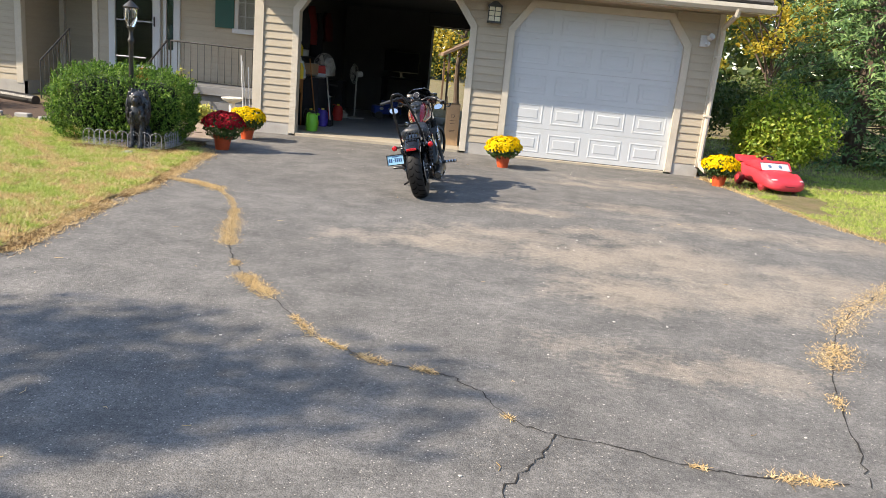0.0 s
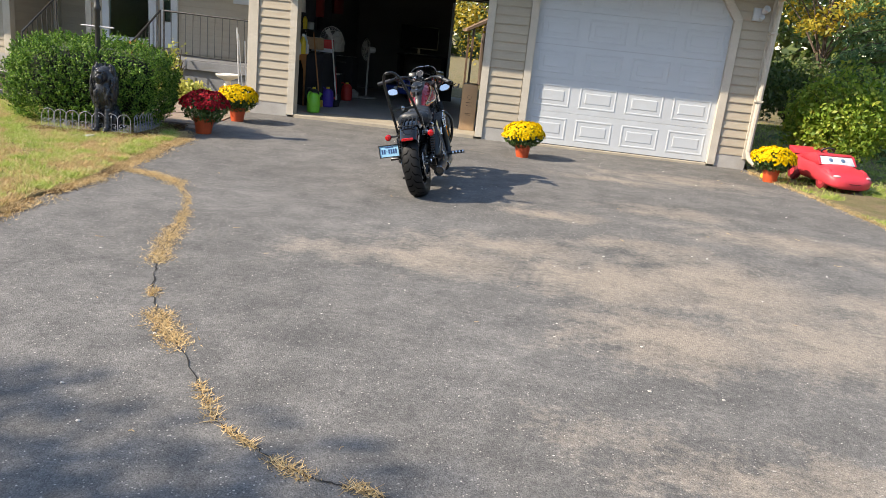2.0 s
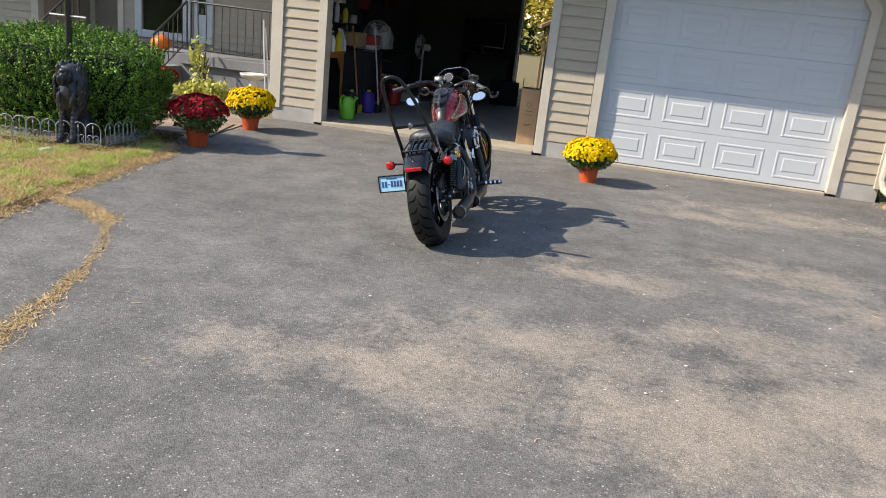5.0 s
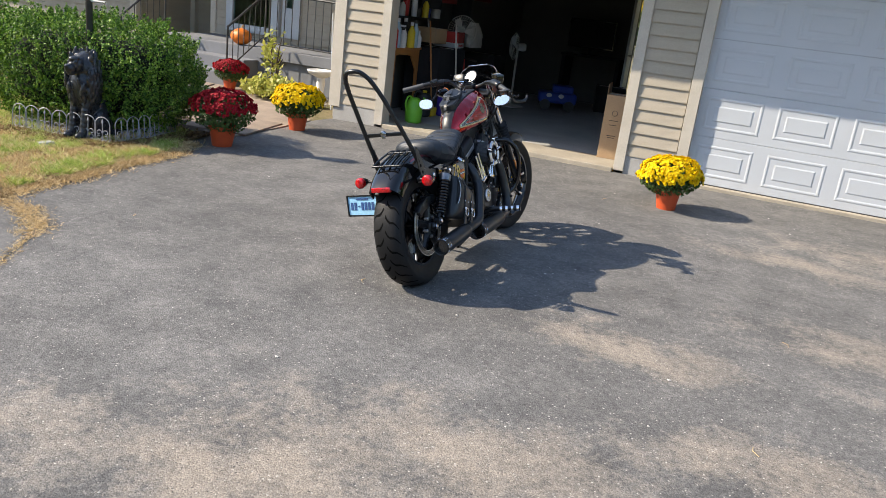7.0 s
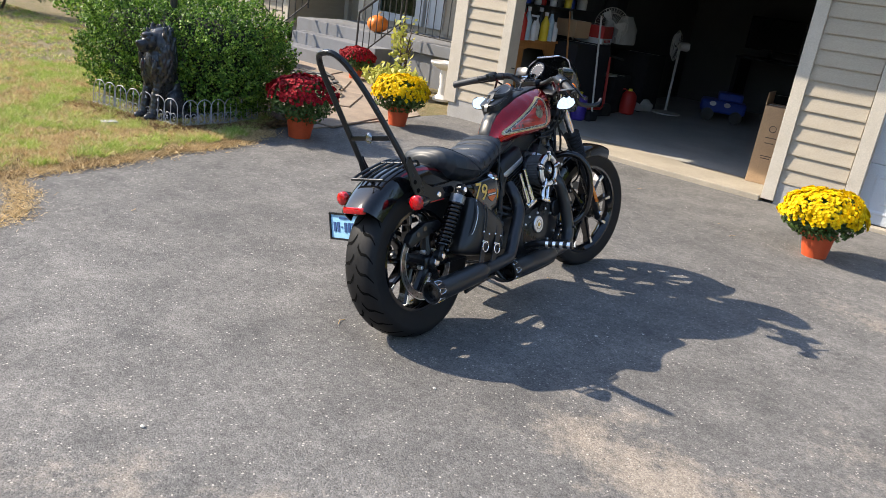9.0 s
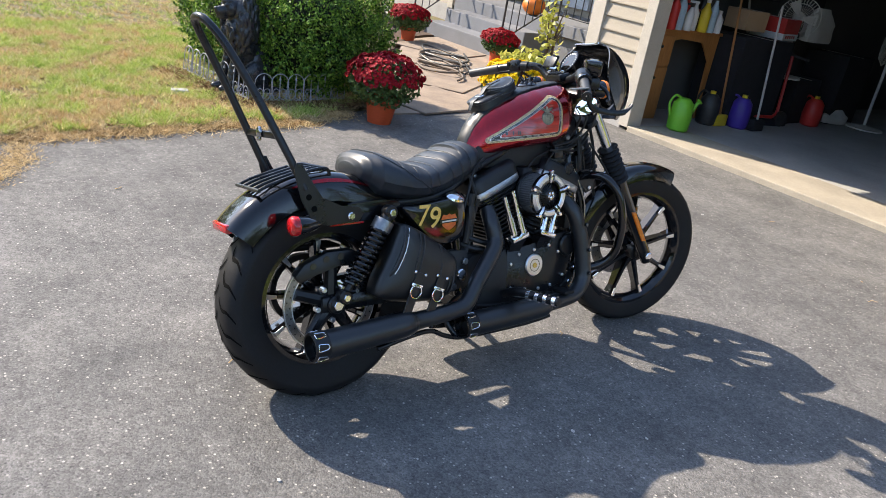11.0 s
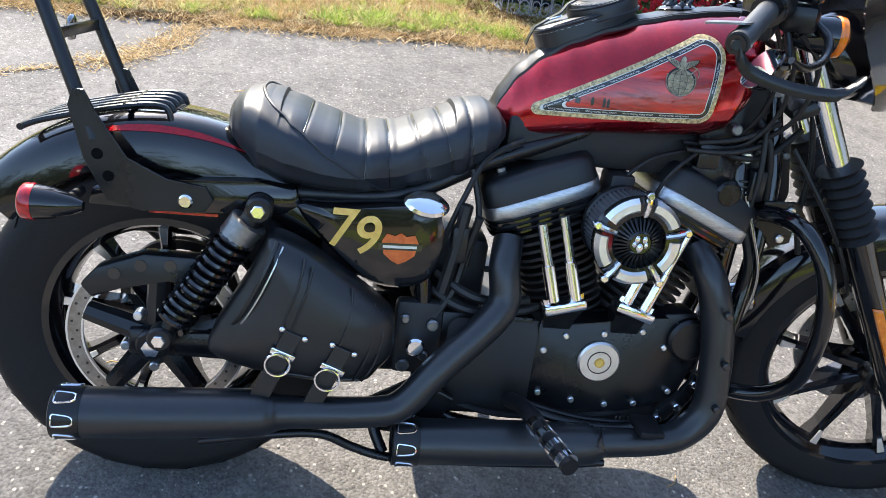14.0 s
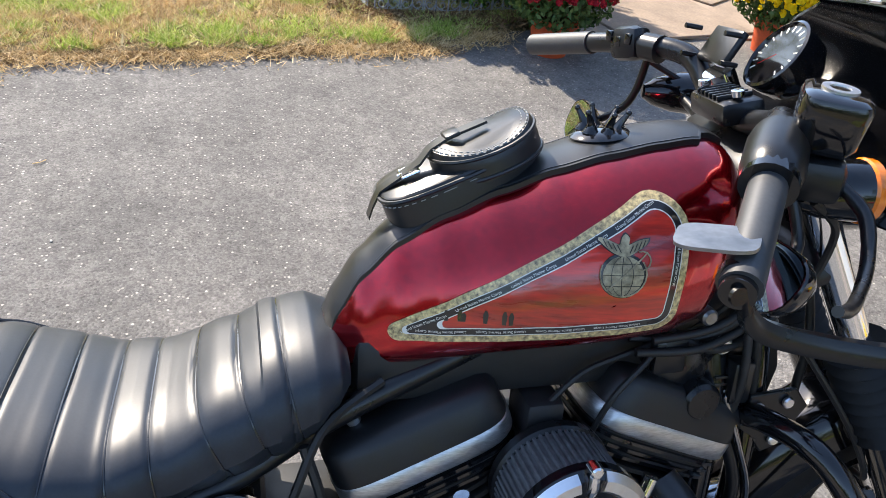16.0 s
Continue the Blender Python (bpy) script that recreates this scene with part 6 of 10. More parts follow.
    for u0, bh in ((0.690, 0.012), (0.704, 0.013), (0.708, 0.010), (0.730, 0.015), (0.749, 0.016), (0.756, 0.015)):
        b = B()
        flat(b, [(u0, 0.836), (u0 + 0.004, 0.836), (u0 + 0.0048, 0.836 + bh * 0.7), (u0 + 0.0032, 0.836 + bh), (u0 + 0.001, 0.836 + bh), (u0 - 0.0006, 0.836 + bh * 0.7)])
        bp("dark_bar", b, M_BLKDEC, TK)


def text_mesh(body, size, where, mat, name, parent, fit=None, bold=0.0):
    """Lettering as a mesh; where(x, y) sets each corner in place."""
    cu = bpy.data.curves.new(name, 'FONT')
    cu.body, cu.size, cu.align_x, cu.align_y, cu.offset = body, size, 'CENTER', 'CENTER', bold
    tmp = new(name, cu)
    me = bpy.data.meshes.new_from_object(tmp.evaluated_get(bpy.context.evaluated_depsgraph_get()))
    bpy.data.objects.remove(tmp)
    for v in me.vertices:
        v.co = where(v.co.x, v.co.y)
    me.materials.clear()
    me.materials.append(mat)
    me.name = name
    o = new(name, me)
    o.parent = parent
    return o


bpy.context.view_layer.update()
def edge_text(i, f0, flip, s):
    """Places lettering along one straight edge of the decal's black band."""
    p, q = TRI[i], TRI[(i + 1) % 3]
    d = (q - p).normalized()
    nn = Vector((-d.y, d.x))
    mid = p.lerp(q, f0) + nn * 0.0125
    f = -1 if flip else 1
    def put(x, y):
        w = mid + d * x * f + nn * y * f
        return on_tank(w.x, w.y, 0.0026, s)
    return put


for i, fs, flip in ((2, (0.20, 0.353, 0.506, 0.659, 0.812), True), (0, (0.27, 0.45, 0.63, 0.81), True)):
    for f0 in fs:
        text_mesh("United States Marine Corps", 0.0046, edge_text(i, f0, flip, 1), M_WHITEDEC, "lettering", TK)
text_mesh("United States Marine Corps", 0.0046, edge_text(1, 0.44, True, 1), M_WHITEDEC, "lettering", TK)

# leather strip and pouch on the tank
M_STITCH = surf("grey_thread", (0.30, 0.30, 0.29), rough=0.7)
def bib(u):
    f = (u - 0.57) / 0.46
    return 0.030 + 0.016 * math.sin(min(1, f * 1.2) * math.pi / 2) - (0.014 if u > 1.0 else 0)


b = B()
rings = []
for i in range(50):
    u = 0.572 + 0.456 * i / 49
    w = bib(u)
    _, tw, zt, zb = prof_at(TANK, u)
    row = []
    for k in range(9):
        x = -w + 2 * w * k / 8
        lo, hi = zb + 0.36 * (zt - zb), zt
        for _ in range(18):
            m_ = (lo + hi) / 2
            if tank_x(u, m_) > abs(x):
                lo = m_
            else:
                hi = m_
        row.append(Vector((x, u, lo + 0.006)))
    rings.append(row + [Vector((p.x, p.y, p.z - 0.008)) for p in reversed(row)])
loft(b, rings)
BIB = bp("tank_strip", b, M_LEATHER, None, "black leather strip along the tank top")
for s in (1, -1):
    b = B()
    L = []
    for i in range(2, 47):
        u = 0.572 + 0.456 * i / 49
        p = rings[i][8 if s > 0 else 0]
        L.append((p.x * 0.9, p.y, p.z + 0.0012))
    tube(b, L, 0.0012, 4)
    bp("stitching", b, M_VINYL, BIB)
PM = Matrix.Translation((-0.016, 0.735, 0.957)) @ Matrix.Rotation(radians(23), 4, 'X')


def pouch_ring(z, k, hx, y0, y1, er, ef, dome=0.0):
    row = []
    for j in range(44):
        a = 2 * math.pi * j / 44
        x, y = math.cos(a), math.sin(a)
        e = ef if y > 0 else er
        row.append(PM @ Vector((math.copysign(abs(x) ** (2 / e), x) * hx * k, (y0 + y1) / 2 + math.copysign(abs(y) ** (2 / e), y) * (y1 - y0) / 2 * k, z + dome * (1 - x * x))))
    return row


b = B()
loft(b, [pouch_ring(z, k, 0.054, -0.098, 0.092, 3.4, 2.2) for z, k in ((-0.045, 0.99), (-0.02, 1.0), (0.022, 1.0), (0.029, 0.985), (0.031, 0.95))])
PCH = bp("tank_pouch", b, M_LEATHER, None, "black leather pouch strapped on the tank")
b = B()
tube(b, pouch_ring(0.026, 1.008, 0.054, -0.098, 0.092, 3.4, 2.2), 0.0026, 6, True)
bp("pouch_piping", b, M_LEATHER, PCH)
b = B()
loft(b, [pouch_ring(z, k, 0.0575, -0.030, 0.097, 2.1, 2.3, dm) for z, k, dm in ((0.012, 1.0, 0.0), (0.030, 1.0, 0.002), (0.039, 0.985, 0.006), (0.043, 0.93, 0.010), (0.044, 0.7, 0.013))])
FLP = bp("pouch_flap", b, M_LEATHER, PCH)
b = B()
ring = pouch_ring(0.0438, 0.90, 0.0575, -0.030, 0.097, 2.1, 2.3, 0.0105)
for i in range(44):
    tube(b, [ring[i], ring[i].lerp(ring[(i + 1) % 44], 0.6)], 0.0009, 4)
bp("pouch_stitching", b, M_STITCH, FLP)["kind"] = "stuff"
for zr, kr in ((0.016, 1.006), (0.040, 0.985)):
    b = B()
    tube(b, pouch_ring(zr, kr, 0.0575, -0.030, 0.097, 2.1, 2.3, 0.004 if zr > 0.03 else 0.0), 0.0022, 6, True)
    bp("flap_edge", b, M_LEATHER, FLP)
b = B()
ring = pouch_ring(0.0435, 0.80, 0.0575, -0.030, 0.097, 2.1, 2.3, 0.0118)
for i in range(44):
    tube(b, [ring[i], ring[i].lerp(ring[(i + 1) % 44], 0.55)], 0.0007, 4)
bp("inner_stitching", b, M_STITCH, FLP)["kind"] = "stuff"
b = B()
ring = pouch_ring(0.0205, 1.012, 0.054, -0.098, 0.092, 3.4, 2.2)
for i in range(44):
    tube(b, [ring[i], ring[i].lerp(ring[(i + 1) % 44], 0.5)], 0.0006, 4)
bp("body_stitching", b, M_STITCH, PCH)["kind"] = "stuff"
b = B()
rows = []
for y, z in ((0.045, 0.0575), (0.0, 0.0575), (-0.026, 0.0525), (-0.042, 0.042), (-0.075, 0.0345), (-0.095, 0.030), (-0.108, 0.018), (-0.118, 0.006)):
    rows.append([PM @ Vector((x, y, z + q)) for x, q in ((-0.009, 0), (0.009, 0), (0.009, 0.003), (-0.009, 0.003))])
loft(b, rows)
bp("pouch_strap", b, M_LEATHER, PCH)
b = B()
box(b, -0.013, 0.013, -0.006, 0.012, 0.0575, 0.063, 0.002, PM)
bp("strap_keeper", b, M_LEATHER, PCH)
b = B()
for p, q in (((-0.013, -0.066), (0.013, -0.066)), ((0.013, -0.066), (0.013, -0.046)), ((0.013, -0.046), (-0.013, -0.046)), ((-0.013, -0.046), (-0.013, -0.066)), ((0, -0.07), (0, -0.046))):
    tube(b, [PM @ Vector((*p, 0.0385)), PM @ Vector((*q, 0.0385))], 0.0017, 6)
bp("strap_buckle", b, M_CHROME, PCH)
b = B()
lathe(b, [(0.035, 0.0), (0.037, 0.005), (0.032, 0.009), (0.020, 0.012)], 28, Matrix.Translation((-0.012, 0.895, 1.010)) @ Matrix.Rotation(radians(8), 4, 'X'))
CR = bp("crown_cap", b, M_PAINT, None, "black fuel cap shaped as a crown")
for k in range(6):
    a = 2 * math.pi * k / 6
    d = Vector((math.cos(a), math.sin(a), 0))
    c0 = Vector((-0.012, 0.895, 1.018))
    b = B()
    tube(b, smoothline([c0 + d * 0.020, c0 + d * 0.021 + Vector((0, 0, 0.010)), c0 + d * 0.029 + Vector((0, 0, 0.023))], 3), [0.0105, 0.0095, 0.007, 0.005, 0.004, 0.0032, 0.0026], 8)
    bmesh.ops.create_uvsphere(b, u_segments=8, v_segments=6, radius=0.0036, matrix=Matrix.Translation(c0 + d * 0.0295 + Vector((0, 0, 0.024))))
    bp("crown_point", b, M_PAINT, CR)

# engine
b = B()
box(b, -0.13, 0.125, 0.52, 1.02, 0.205, 0.43, 0.03)
bp("crankcase", b, M_FINDARK, None, "satin black crankcase")
b = B()
prism(b, [(0.475, 0.275), (0.475, 0.415), (0.50, 0.428), (0.700, 0.428), (0.700, 0.25), (0.53, 0.262)], 0, 0.07, 0.118, 0.008)
bp("sprocket_cover", b, M_SATIN, None, "", True)
b = B()
cam_line = [(0.704, 0.25), (0.704, 0.424), (0.80, 0.430), (0.90, 0.438), (0.955, 0.462), (1.005, 0.468), (1.04, 0.445), (1.05, 0.40), (1.03, 0.345), (1.015, 0.29), (0.985, 0.258), (0.90, 0.243), (0.78, 0.240)]
prism(b, cam_line, 0, 0.07, 0.128, 0.010)
CC = bp("cam_cover", b, M_SATIN, None, "satin black engine side cover")
b = B()
cyl_x(b, 0, 1.006, 0.414, 0.044, 0.122, 0.144, 28, 0.006)
bp("oil_pump_boss", b, M_SATIN, CC)
for y, z in ((0.716, 0.372), (0.755, 0.405), (0.79, 0.268), (0.83, 0.415), (0.86, 0.262), (0.92, 0.268), (0.905, 0.425), (0.955, 0.395), (0.985, 0.30), (0.975, 0.445), (1.03, 0.43), (0.72, 0.28)):
    b = B()
    cyl_x(b, 0, y + 0.005, z - 0.004, 0.0066, 0.126, 0.135, 8, 0.002)
    bp("cover_bolt", b, M_ALU, CC)
b = B()
cyl_x(b, 0, 0.834, 0.353, 0.043, 0.126, 0.139, 36, 0.004)
DB = bp("points_cover", b, M_ALU, CC, "round machined points cover")
b = B()
cyl_x(b, 0, 0.834, 0.353, 0.010, 0.138, 0.142, 20, 0.003)
bp("points_badge", b, M_GOLD, DB)
b = B()
ring_x(b, [(0.024, 0.1375), (0.024, 0.1398), (0.022, 0.1398), (0.022, 0.1375)], 0, 0.834, 0.353, 36)

bp("points_groove", b, M_FINDARK, DB)
# cylinders
def cyl_frame(foot, top):
    f, t = Vector(foot), Vector(top)
    d = (t - f).normalized()
    x = Vector((1, 0, 0))
    y = d.cross(x)
    return Matrix(((x.x, y.x, d.x, f.x), (x.y, y.y, d.y, f.y), (x.z, y.z, d.z, f.z), (0, 0, 0, 1))), (t - f).length


def rr_ring(F, z, hx, hy, e_=5.0, ox=0.0, n=40):
    out = []
    for j in range(n):
        a = 2 * math.pi * (j + 0.5) / n
        c, s_ = math.cos(a), math.sin(a)
        out.append(F @ Vector((ox + math.copysign(abs(c) ** (2 / e_), c) * hx, math.copysign(abs(s_) ** (2 / e_), s_) * hy, z)))
    return out


for foot, top, rk, nm in (((0.0, 0.787, 0.40), (0.0, 0.688, 0.64), 22.5, "rear"), ((0.0, 0.890, 0.40), (0.0, 0.990, 0.64), -22.5, "front")):
    F, L = cyl_frame(foot, top)
    b = B()
    lathe(b, [(0.058, 0), (0.058, L)], 22, F)
    CY = bp("cylinder", b, M_FINDARK, None, "black finned %s cylinder" % nm)
    for k in range(13):
        b = B()
        z = 0.03 + k * (L - 0.045) / 13
        w = 0.090 if k < 8 else 0.097
        loft(b, [rr_ring(F, z + q, w, w * 0.86, 4.0, 0, 24) for q in (0.0, 0.006)])
        bp("cooling_fin", b, M_FINDARK, CY, "", False)
    b = B()
    loft(b, [rr_ring(F, L + z, hx, hy, e_, 0.002) for z, hx, hy, e_ in ((0.027, 0.098, 0.112, 6), (0.064, 0.096, 0.110, 6), (0.074, 0.090, 0.104, 5.5), (0.078, 0.080, 0.094, 5), (0.080, 0.055, 0.068, 4.5))])
    RB = bp("rocker_cover", b, M_WRINKLE, None, "black rocker cover with a bright lower band")
    b = B()
    loft(b, [rr_ring(F, L + z, hx, hy, 5, 0.002) for z, hx, hy in ((0.000, 0.098, 0.113), (0.003, 0.100, 0.115), (0.024, 0.100, 0.115), (0.027, 0.098, 0.113))])
    bp("rocker_band", b, M_BAND, RB, "polished lower rocker band")
    b = B()
    loft(b, [rr_ring(F, L + z, 0.094, 0.108, 5, 0.0) for z in (-0.02, 0.0)])
    bp("head_casting", b, M_FINDARK, RB)
    for k in range(3):
        b = B()
        loft(b, [rr_ring(F, L - 0.006 - 0.0115 * k + z, 0.0985 - 0.001 * k, 0.1135 - 0.001 * k, 5, 0.001) for z in (-0.0045, 0.0)])
        bp("head_lip", b, M_PAINT, RB)
    for x, y in ((0.05, -0.06), (0.05, 0.045), (-0.045, -0.06), (-0.045, 0.045)):
        b = B()
        lathe(b, [(0.009, 0), (0.009, 0.008), (0.006, 0.01)], 8, F @ Matrix.Translation((x, y, L + 0.078)))
        bp("rocker_bolt", b, M_ALU, RB)
    b = B()
    box(b, -0.075, 0.02, -0.085, 0.085, L + 0.07, L + 0.105, 0.012, F)
    bp("head_bracket", b, M_FINDARK, RB)
for p, q in (((0.138, 0.672, 0.622), (0.150, 0.716, 0.480)), ((0.138, 0.710, 0.640), (0.150, 0.757, 0.486)), ((0.135, 0.905, 0.63), (0.148, 0.852, 0.475)), ((0.135, 0.950, 0.63), (0.148, 0.894, 0.475))):
    b = B()
    P0, P1 = Vector(p), Vector(q)
    tube(b, [P0, P0.lerp(P1, 0.52), P0.lerp(P1, 0.53), P1], [0.0095, 0.0095, 0.012, 0.012], 14)
    bp("pushrod_tube", b, M_CHROME, None, "chrome pushrod tube")
for y in (0.738, 0.873):
    b = B()
    TM = pose(0, y, 0.472, 16 if y < 0.8 else -18)
    box(b, 0.125, 0.166, -0.040, 0.040, -0.010, 0.010, 0.005, TM)
    tb = bp("tappet_block", b, M_CHROME, None, "chrome tappet block")
    b = B()
    loft(b, [[Vector((x, y + q, z)) for x, q in ((0.11, -w), (xx, -w), (xx, w), (0.11, w))] for z, w, xx in ((0.415, 0.026, 0.130), (0.44, 0.030, 0.140), (0.463, 0.034, 0.156))])
    bp("tappet_base", b, M_SATIN, tb, "satin black base", False)
    for dy in (-0.032, 0.032):
        b = B()
        lathe(b, [(0.007, 0), (0.007, 0.01)], 6, TM @ Matrix.Translation((0.150, dy, 0.010)))
        bp("tappet_bolt", b, M_CHROME, tb)
# air cleaner
ACY, ACZ = 0.831, 0.624
b = B()
cyl_x(b, 0, ACY, ACZ, 0.078, 0.095, 0.115, 40, 0.004)
AC = bp("air_cleaner", b, M_SATIN, None, "round black air cleaner with a chrome ring")
b = B()
for k in range(56):
    a = 2 * math.pi * k / 56
    c, s_ = math.cos(a), math.sin(a)
    tube(b, [(0.114, ACY + 0.073 * c, ACZ + 0.073 * s_), (0.186, ACY + 0.073 * c, ACZ + 0.073 * s_)], 0.0026, 5)
cyl_x(b, 0, ACY, ACZ, 0.0715, 0.112, 0.188, 40)
bp("filter_pleats", b, surf("filter_gauze", (0.10, 0.105, 0.11), (0.05, 0.05, 0.055), 60.0, 0.6), AC, "pleated grey filter")["kind"] = "stuff"
b = B()
ring_x(b, [(0.083, 0.184), (0.083, 0.196), (0.074, 0.205), (0.05, 0.203), (0.05, 0.186)], 0, ACY, ACZ, 48)
bp("face_ring", b, M_PAINT, AC)
for k in range(5):
    a0 = 2 * math.pi * k / 5 + math.pi / 2 + 0.2
    b = B()
    rows = []
    for i in range(9):
        a = a0 + (2 * math.pi / 5 - 0.42) * i / 8
        c, s_ = math.cos(a), math.sin(a)
        rows.append([Vector((0.1995, ACY + 0.0825 * c, ACZ + 0.0825 * s_)), Vector((0.2085, ACY + 0.075 * c, ACZ + 0.075 * s_)), Vector((0.2085, ACY + 0.062 * c, ACZ + 0.062 * s_)), Vector((0.2035, ACY + 0.057 * c, ACZ + 0.057 * s_))])
    loft(b, rows)
    bp("chrome_segment", b, M_ALU, AC, "chrome arc on the air cleaner face")
    a = a0 - 0.2
    c, s_ = math.cos(a), math.sin(a)
    b = B()
    tube(b, [(0.204, ACY + 0.05 * c, ACZ + 0.05 * s_), (0.209, ACY + 0.07 * c, ACZ + 0.07 * s_), (0.207, ACY + 0.088 * c, ACZ + 0.088 * s_)], [0.005, 0.006, 0.006], 8)
    cyl_x(b, 0, ACY + 0.089 * c, ACZ + 0.089 * s_, 0.0075, 0.196, 0.214, 10, 0.002)
    bp("ring_post", b, M_CHROME, AC)
b = B()
for k in range(30):
    a = 2 * math.pi * k / 30
    c, s_ = math.cos(a), math.sin(a)
    t = Vector((0, -s_, c)) * 0.0016
    p, q = Vector((0.190, ACY + 0.054 * c, ACZ + 0.054 * s_)), Vector((0.207, ACY + 0.022 * c, ACZ + 0.022 * s_))
    loft(b, [[p + t, p - t, p - t - Vector((0.012, 0, 0)), p + t - Vector((0.012, 0, 0))], [q + t, q - t, q - t - Vector((0.012, 0, 0)), q + t - Vector((0.012, 0, 0))]])
bp("turbine_vane", b, M_SATIN, AC, "", False)["kind"] = "stuff"
b = B()
cyl_x(b, 0, ACY, ACZ, 0.052, 0.178, 0.188, 36)
bp("face_back", b, M_BLKDEC, AC)
b = B()
cyl_x(b, 0, ACY, ACZ, 0.023, 0.185, 0.210, 24, 0.004)
bp("face_boss", b, M_PAINT, AC)
b = B()
for dy, dz, r in ((-0.007, 0.008, 0.0062), (0.007, 0.008, 0.0062), (-0.011, -0.002, 0.005), (0.011, -0.002, 0.005), (0, -0.008, 0.008)):
    bmesh.ops.create_uvsphere(b, u_segments=12, v_segments=8, radius=r, matrix=Matrix.Translation((0.2105, ACY + dy, ACZ + dz)) @ Matrix.Diagonal((0.5, 0.8, 1.2, 1)))
bp("face_ornament", b, M_CHROME, AC)
AC.matrix_basis = Matrix.Translation((0, ACY, ACZ)) @ Matrix.Diagonal((1, 0.97, 0.97, 1)) @ Matrix.Translation((0, -ACY, -ACZ))
# intake and bits between the cylinders
b = B()
box(b, -0.05, 0.09, 0.78, 0.87, 0.56, 0.66, 0.015)
box(b, 0.02, 0.09, 0.80, 0.85, 0.66, 0.715, 0.01)
bp("throttle_body", b, M_FINDARK)
b = B()
box(b, -0.06, 0.06, 0.60, 1.0, 0.715, 0.80, 0.014)
bp("tank_mount", b, M_CABLE)
b = B()
box(b, -0.08, 0.075, 0.985, 1.05, 0.655, 0.78, 0.012)
cyl_x(b, 0, 1.03, 0.70, 0.026, 0.06, 0.10, 20, 0.005)
box(b, 0.05, 0.092, 0.955, 1.0, 0.742, 0.79, 0.006)
HB = bp("horn_box", b, M_SATIN)
b = B()
cyl_x(b, 0, 1.012, 0.822, 0.0105, 0.04, 0.104, 14, 0.003)
bp("neck_bolt", b, M_GUN, HB)

# brackets and lines before the front cylinder
b = B()
prism(b, [(1.115, 0.690), (1.185, 0.695), (1.210, 0.665), (1.185, 0.635), (1.190, 0.612), (1.150, 0.598), (1.130, 0.630), (1.108, 0.640)], 0, 0.072, 0.080, 0.0025)
MB = bp("mount_bracket", b, M_SATIN, None, "black cast mounting bracket", False)
for y, z in ((1.128, 0.672), (1.172, 0.677), (1.163, 0.62)):
    b = B()
    cyl_x(b, 0, y, z, 0.0085, 0.080, 0.0875, 10, 0.002)
    bp("bracket_bolt", b, M_ALU, MB)
b = B()
box(b, 0.03, 0.075, 1.050, 1.095, 0.655, 0.735, 0.006)
RG = bp("regulator", b, M_SATIN, None, "black ribbed voltage regulator", False)
for k in range(7):
    b = B()
    box(b, 0.075, 0.084, 1.052, 1.093, 0.660 + 0.0105 * k, 0.6645 + 0.0105 * k, 0.001)
    bp("cooling_rib", b, M_ALU if k % 3 == 1 else M_SATIN, RG)
bar("oil_line", [(0.085, 1.07, 0.70), (0.092, 1.10, 0.63), (0.09, 1.135, 0.54), (0.08, 1.13, 0.44), (0.07, 1.09, 0.37)], 0.0052, M_DARKCHROME, None, 10, 7, "bright braided oil line")
bar("oil_line", [(0.07, 1.05, 0.72), (0.08, 1.085, 0.64), (0.085, 1.115, 0.55), (0.075, 1.105, 0.45), (0.06, 1.06, 0.38)], 0.009, M_SATIN, None, 10, 7)
b = B()
lathe(b, [(0.030, 0.0), (0.036, 0.006), (0.036, 0.085), (0.030, 0.095), (0.010, 0.098)], 24, pose(0.03, 1.075, 0.455, -78, 0, 0))
bp("oil_filter", b, M_DARKCHROME, None, "chrome oil filter canister")

# exhaust
def pipe(name, pts, radii, label):
    L = smoothline(pts, 7)
    n = len(pts)
    R_ = []
    for i in range(len(L)):
        f = i / (len(L) - 1) * (n - 1)
        k = min(n - 2, int(f))
        R_.append(radii[k] + (radii[k + 1] - radii[k]) * (f - k))
    b = B()
    tube(b, L, R_, 20)
    return bp(name, b, M_EXH, None, label)


E1 = pipe("rear_exhaust", [(0.222, -0.09, 0.236), (0.222, 0.05, 0.243), (0.222, 0.188, 0.252), (0.221, 0.222, 0.254), (0.22, 0.254, 0.256), (0.218, 0.40, 0.265), (0.212, 0.455, 0.282), (0.196, 0.515, 0.35), (0.168, 0.60, 0.435), (0.15, 0.624, 0.475), (0.135, 0.618, 0.53), (0.10, 0.625, 0.575)], [0.044, 0.044, 0.043, 0.037, 0.0295, 0.028, 0.028, 0.029, 0.03, 0.03, 0.029, 0.028], "matt black exhaust from the rear cylinder")
E2 = pipe("front_exhaust", [(0.205, 0.49, 0.2), (0.205, 0.6, 0.204), (0.203, 0.80, 0.21), (0.202, 0.825, 0.212), (0.20, 0.835, 0.213), (0.195, 0.96, 0.222), (0.186, 1.015, 0.238), (0.18, 1.052, 0.285), (0.172, 1.054, 0.36), (0.162, 1.04, 0.46), (0.145, 1.01, 0.55), (0.10, 0.985, 0.59)], [0.043, 0.043, 0.041, 0.037, 0.029, 0.029, 0.030, 0.031, 0.031, 0.031, 0.030, 0.028], "matt black exhaust from the front cylinder")
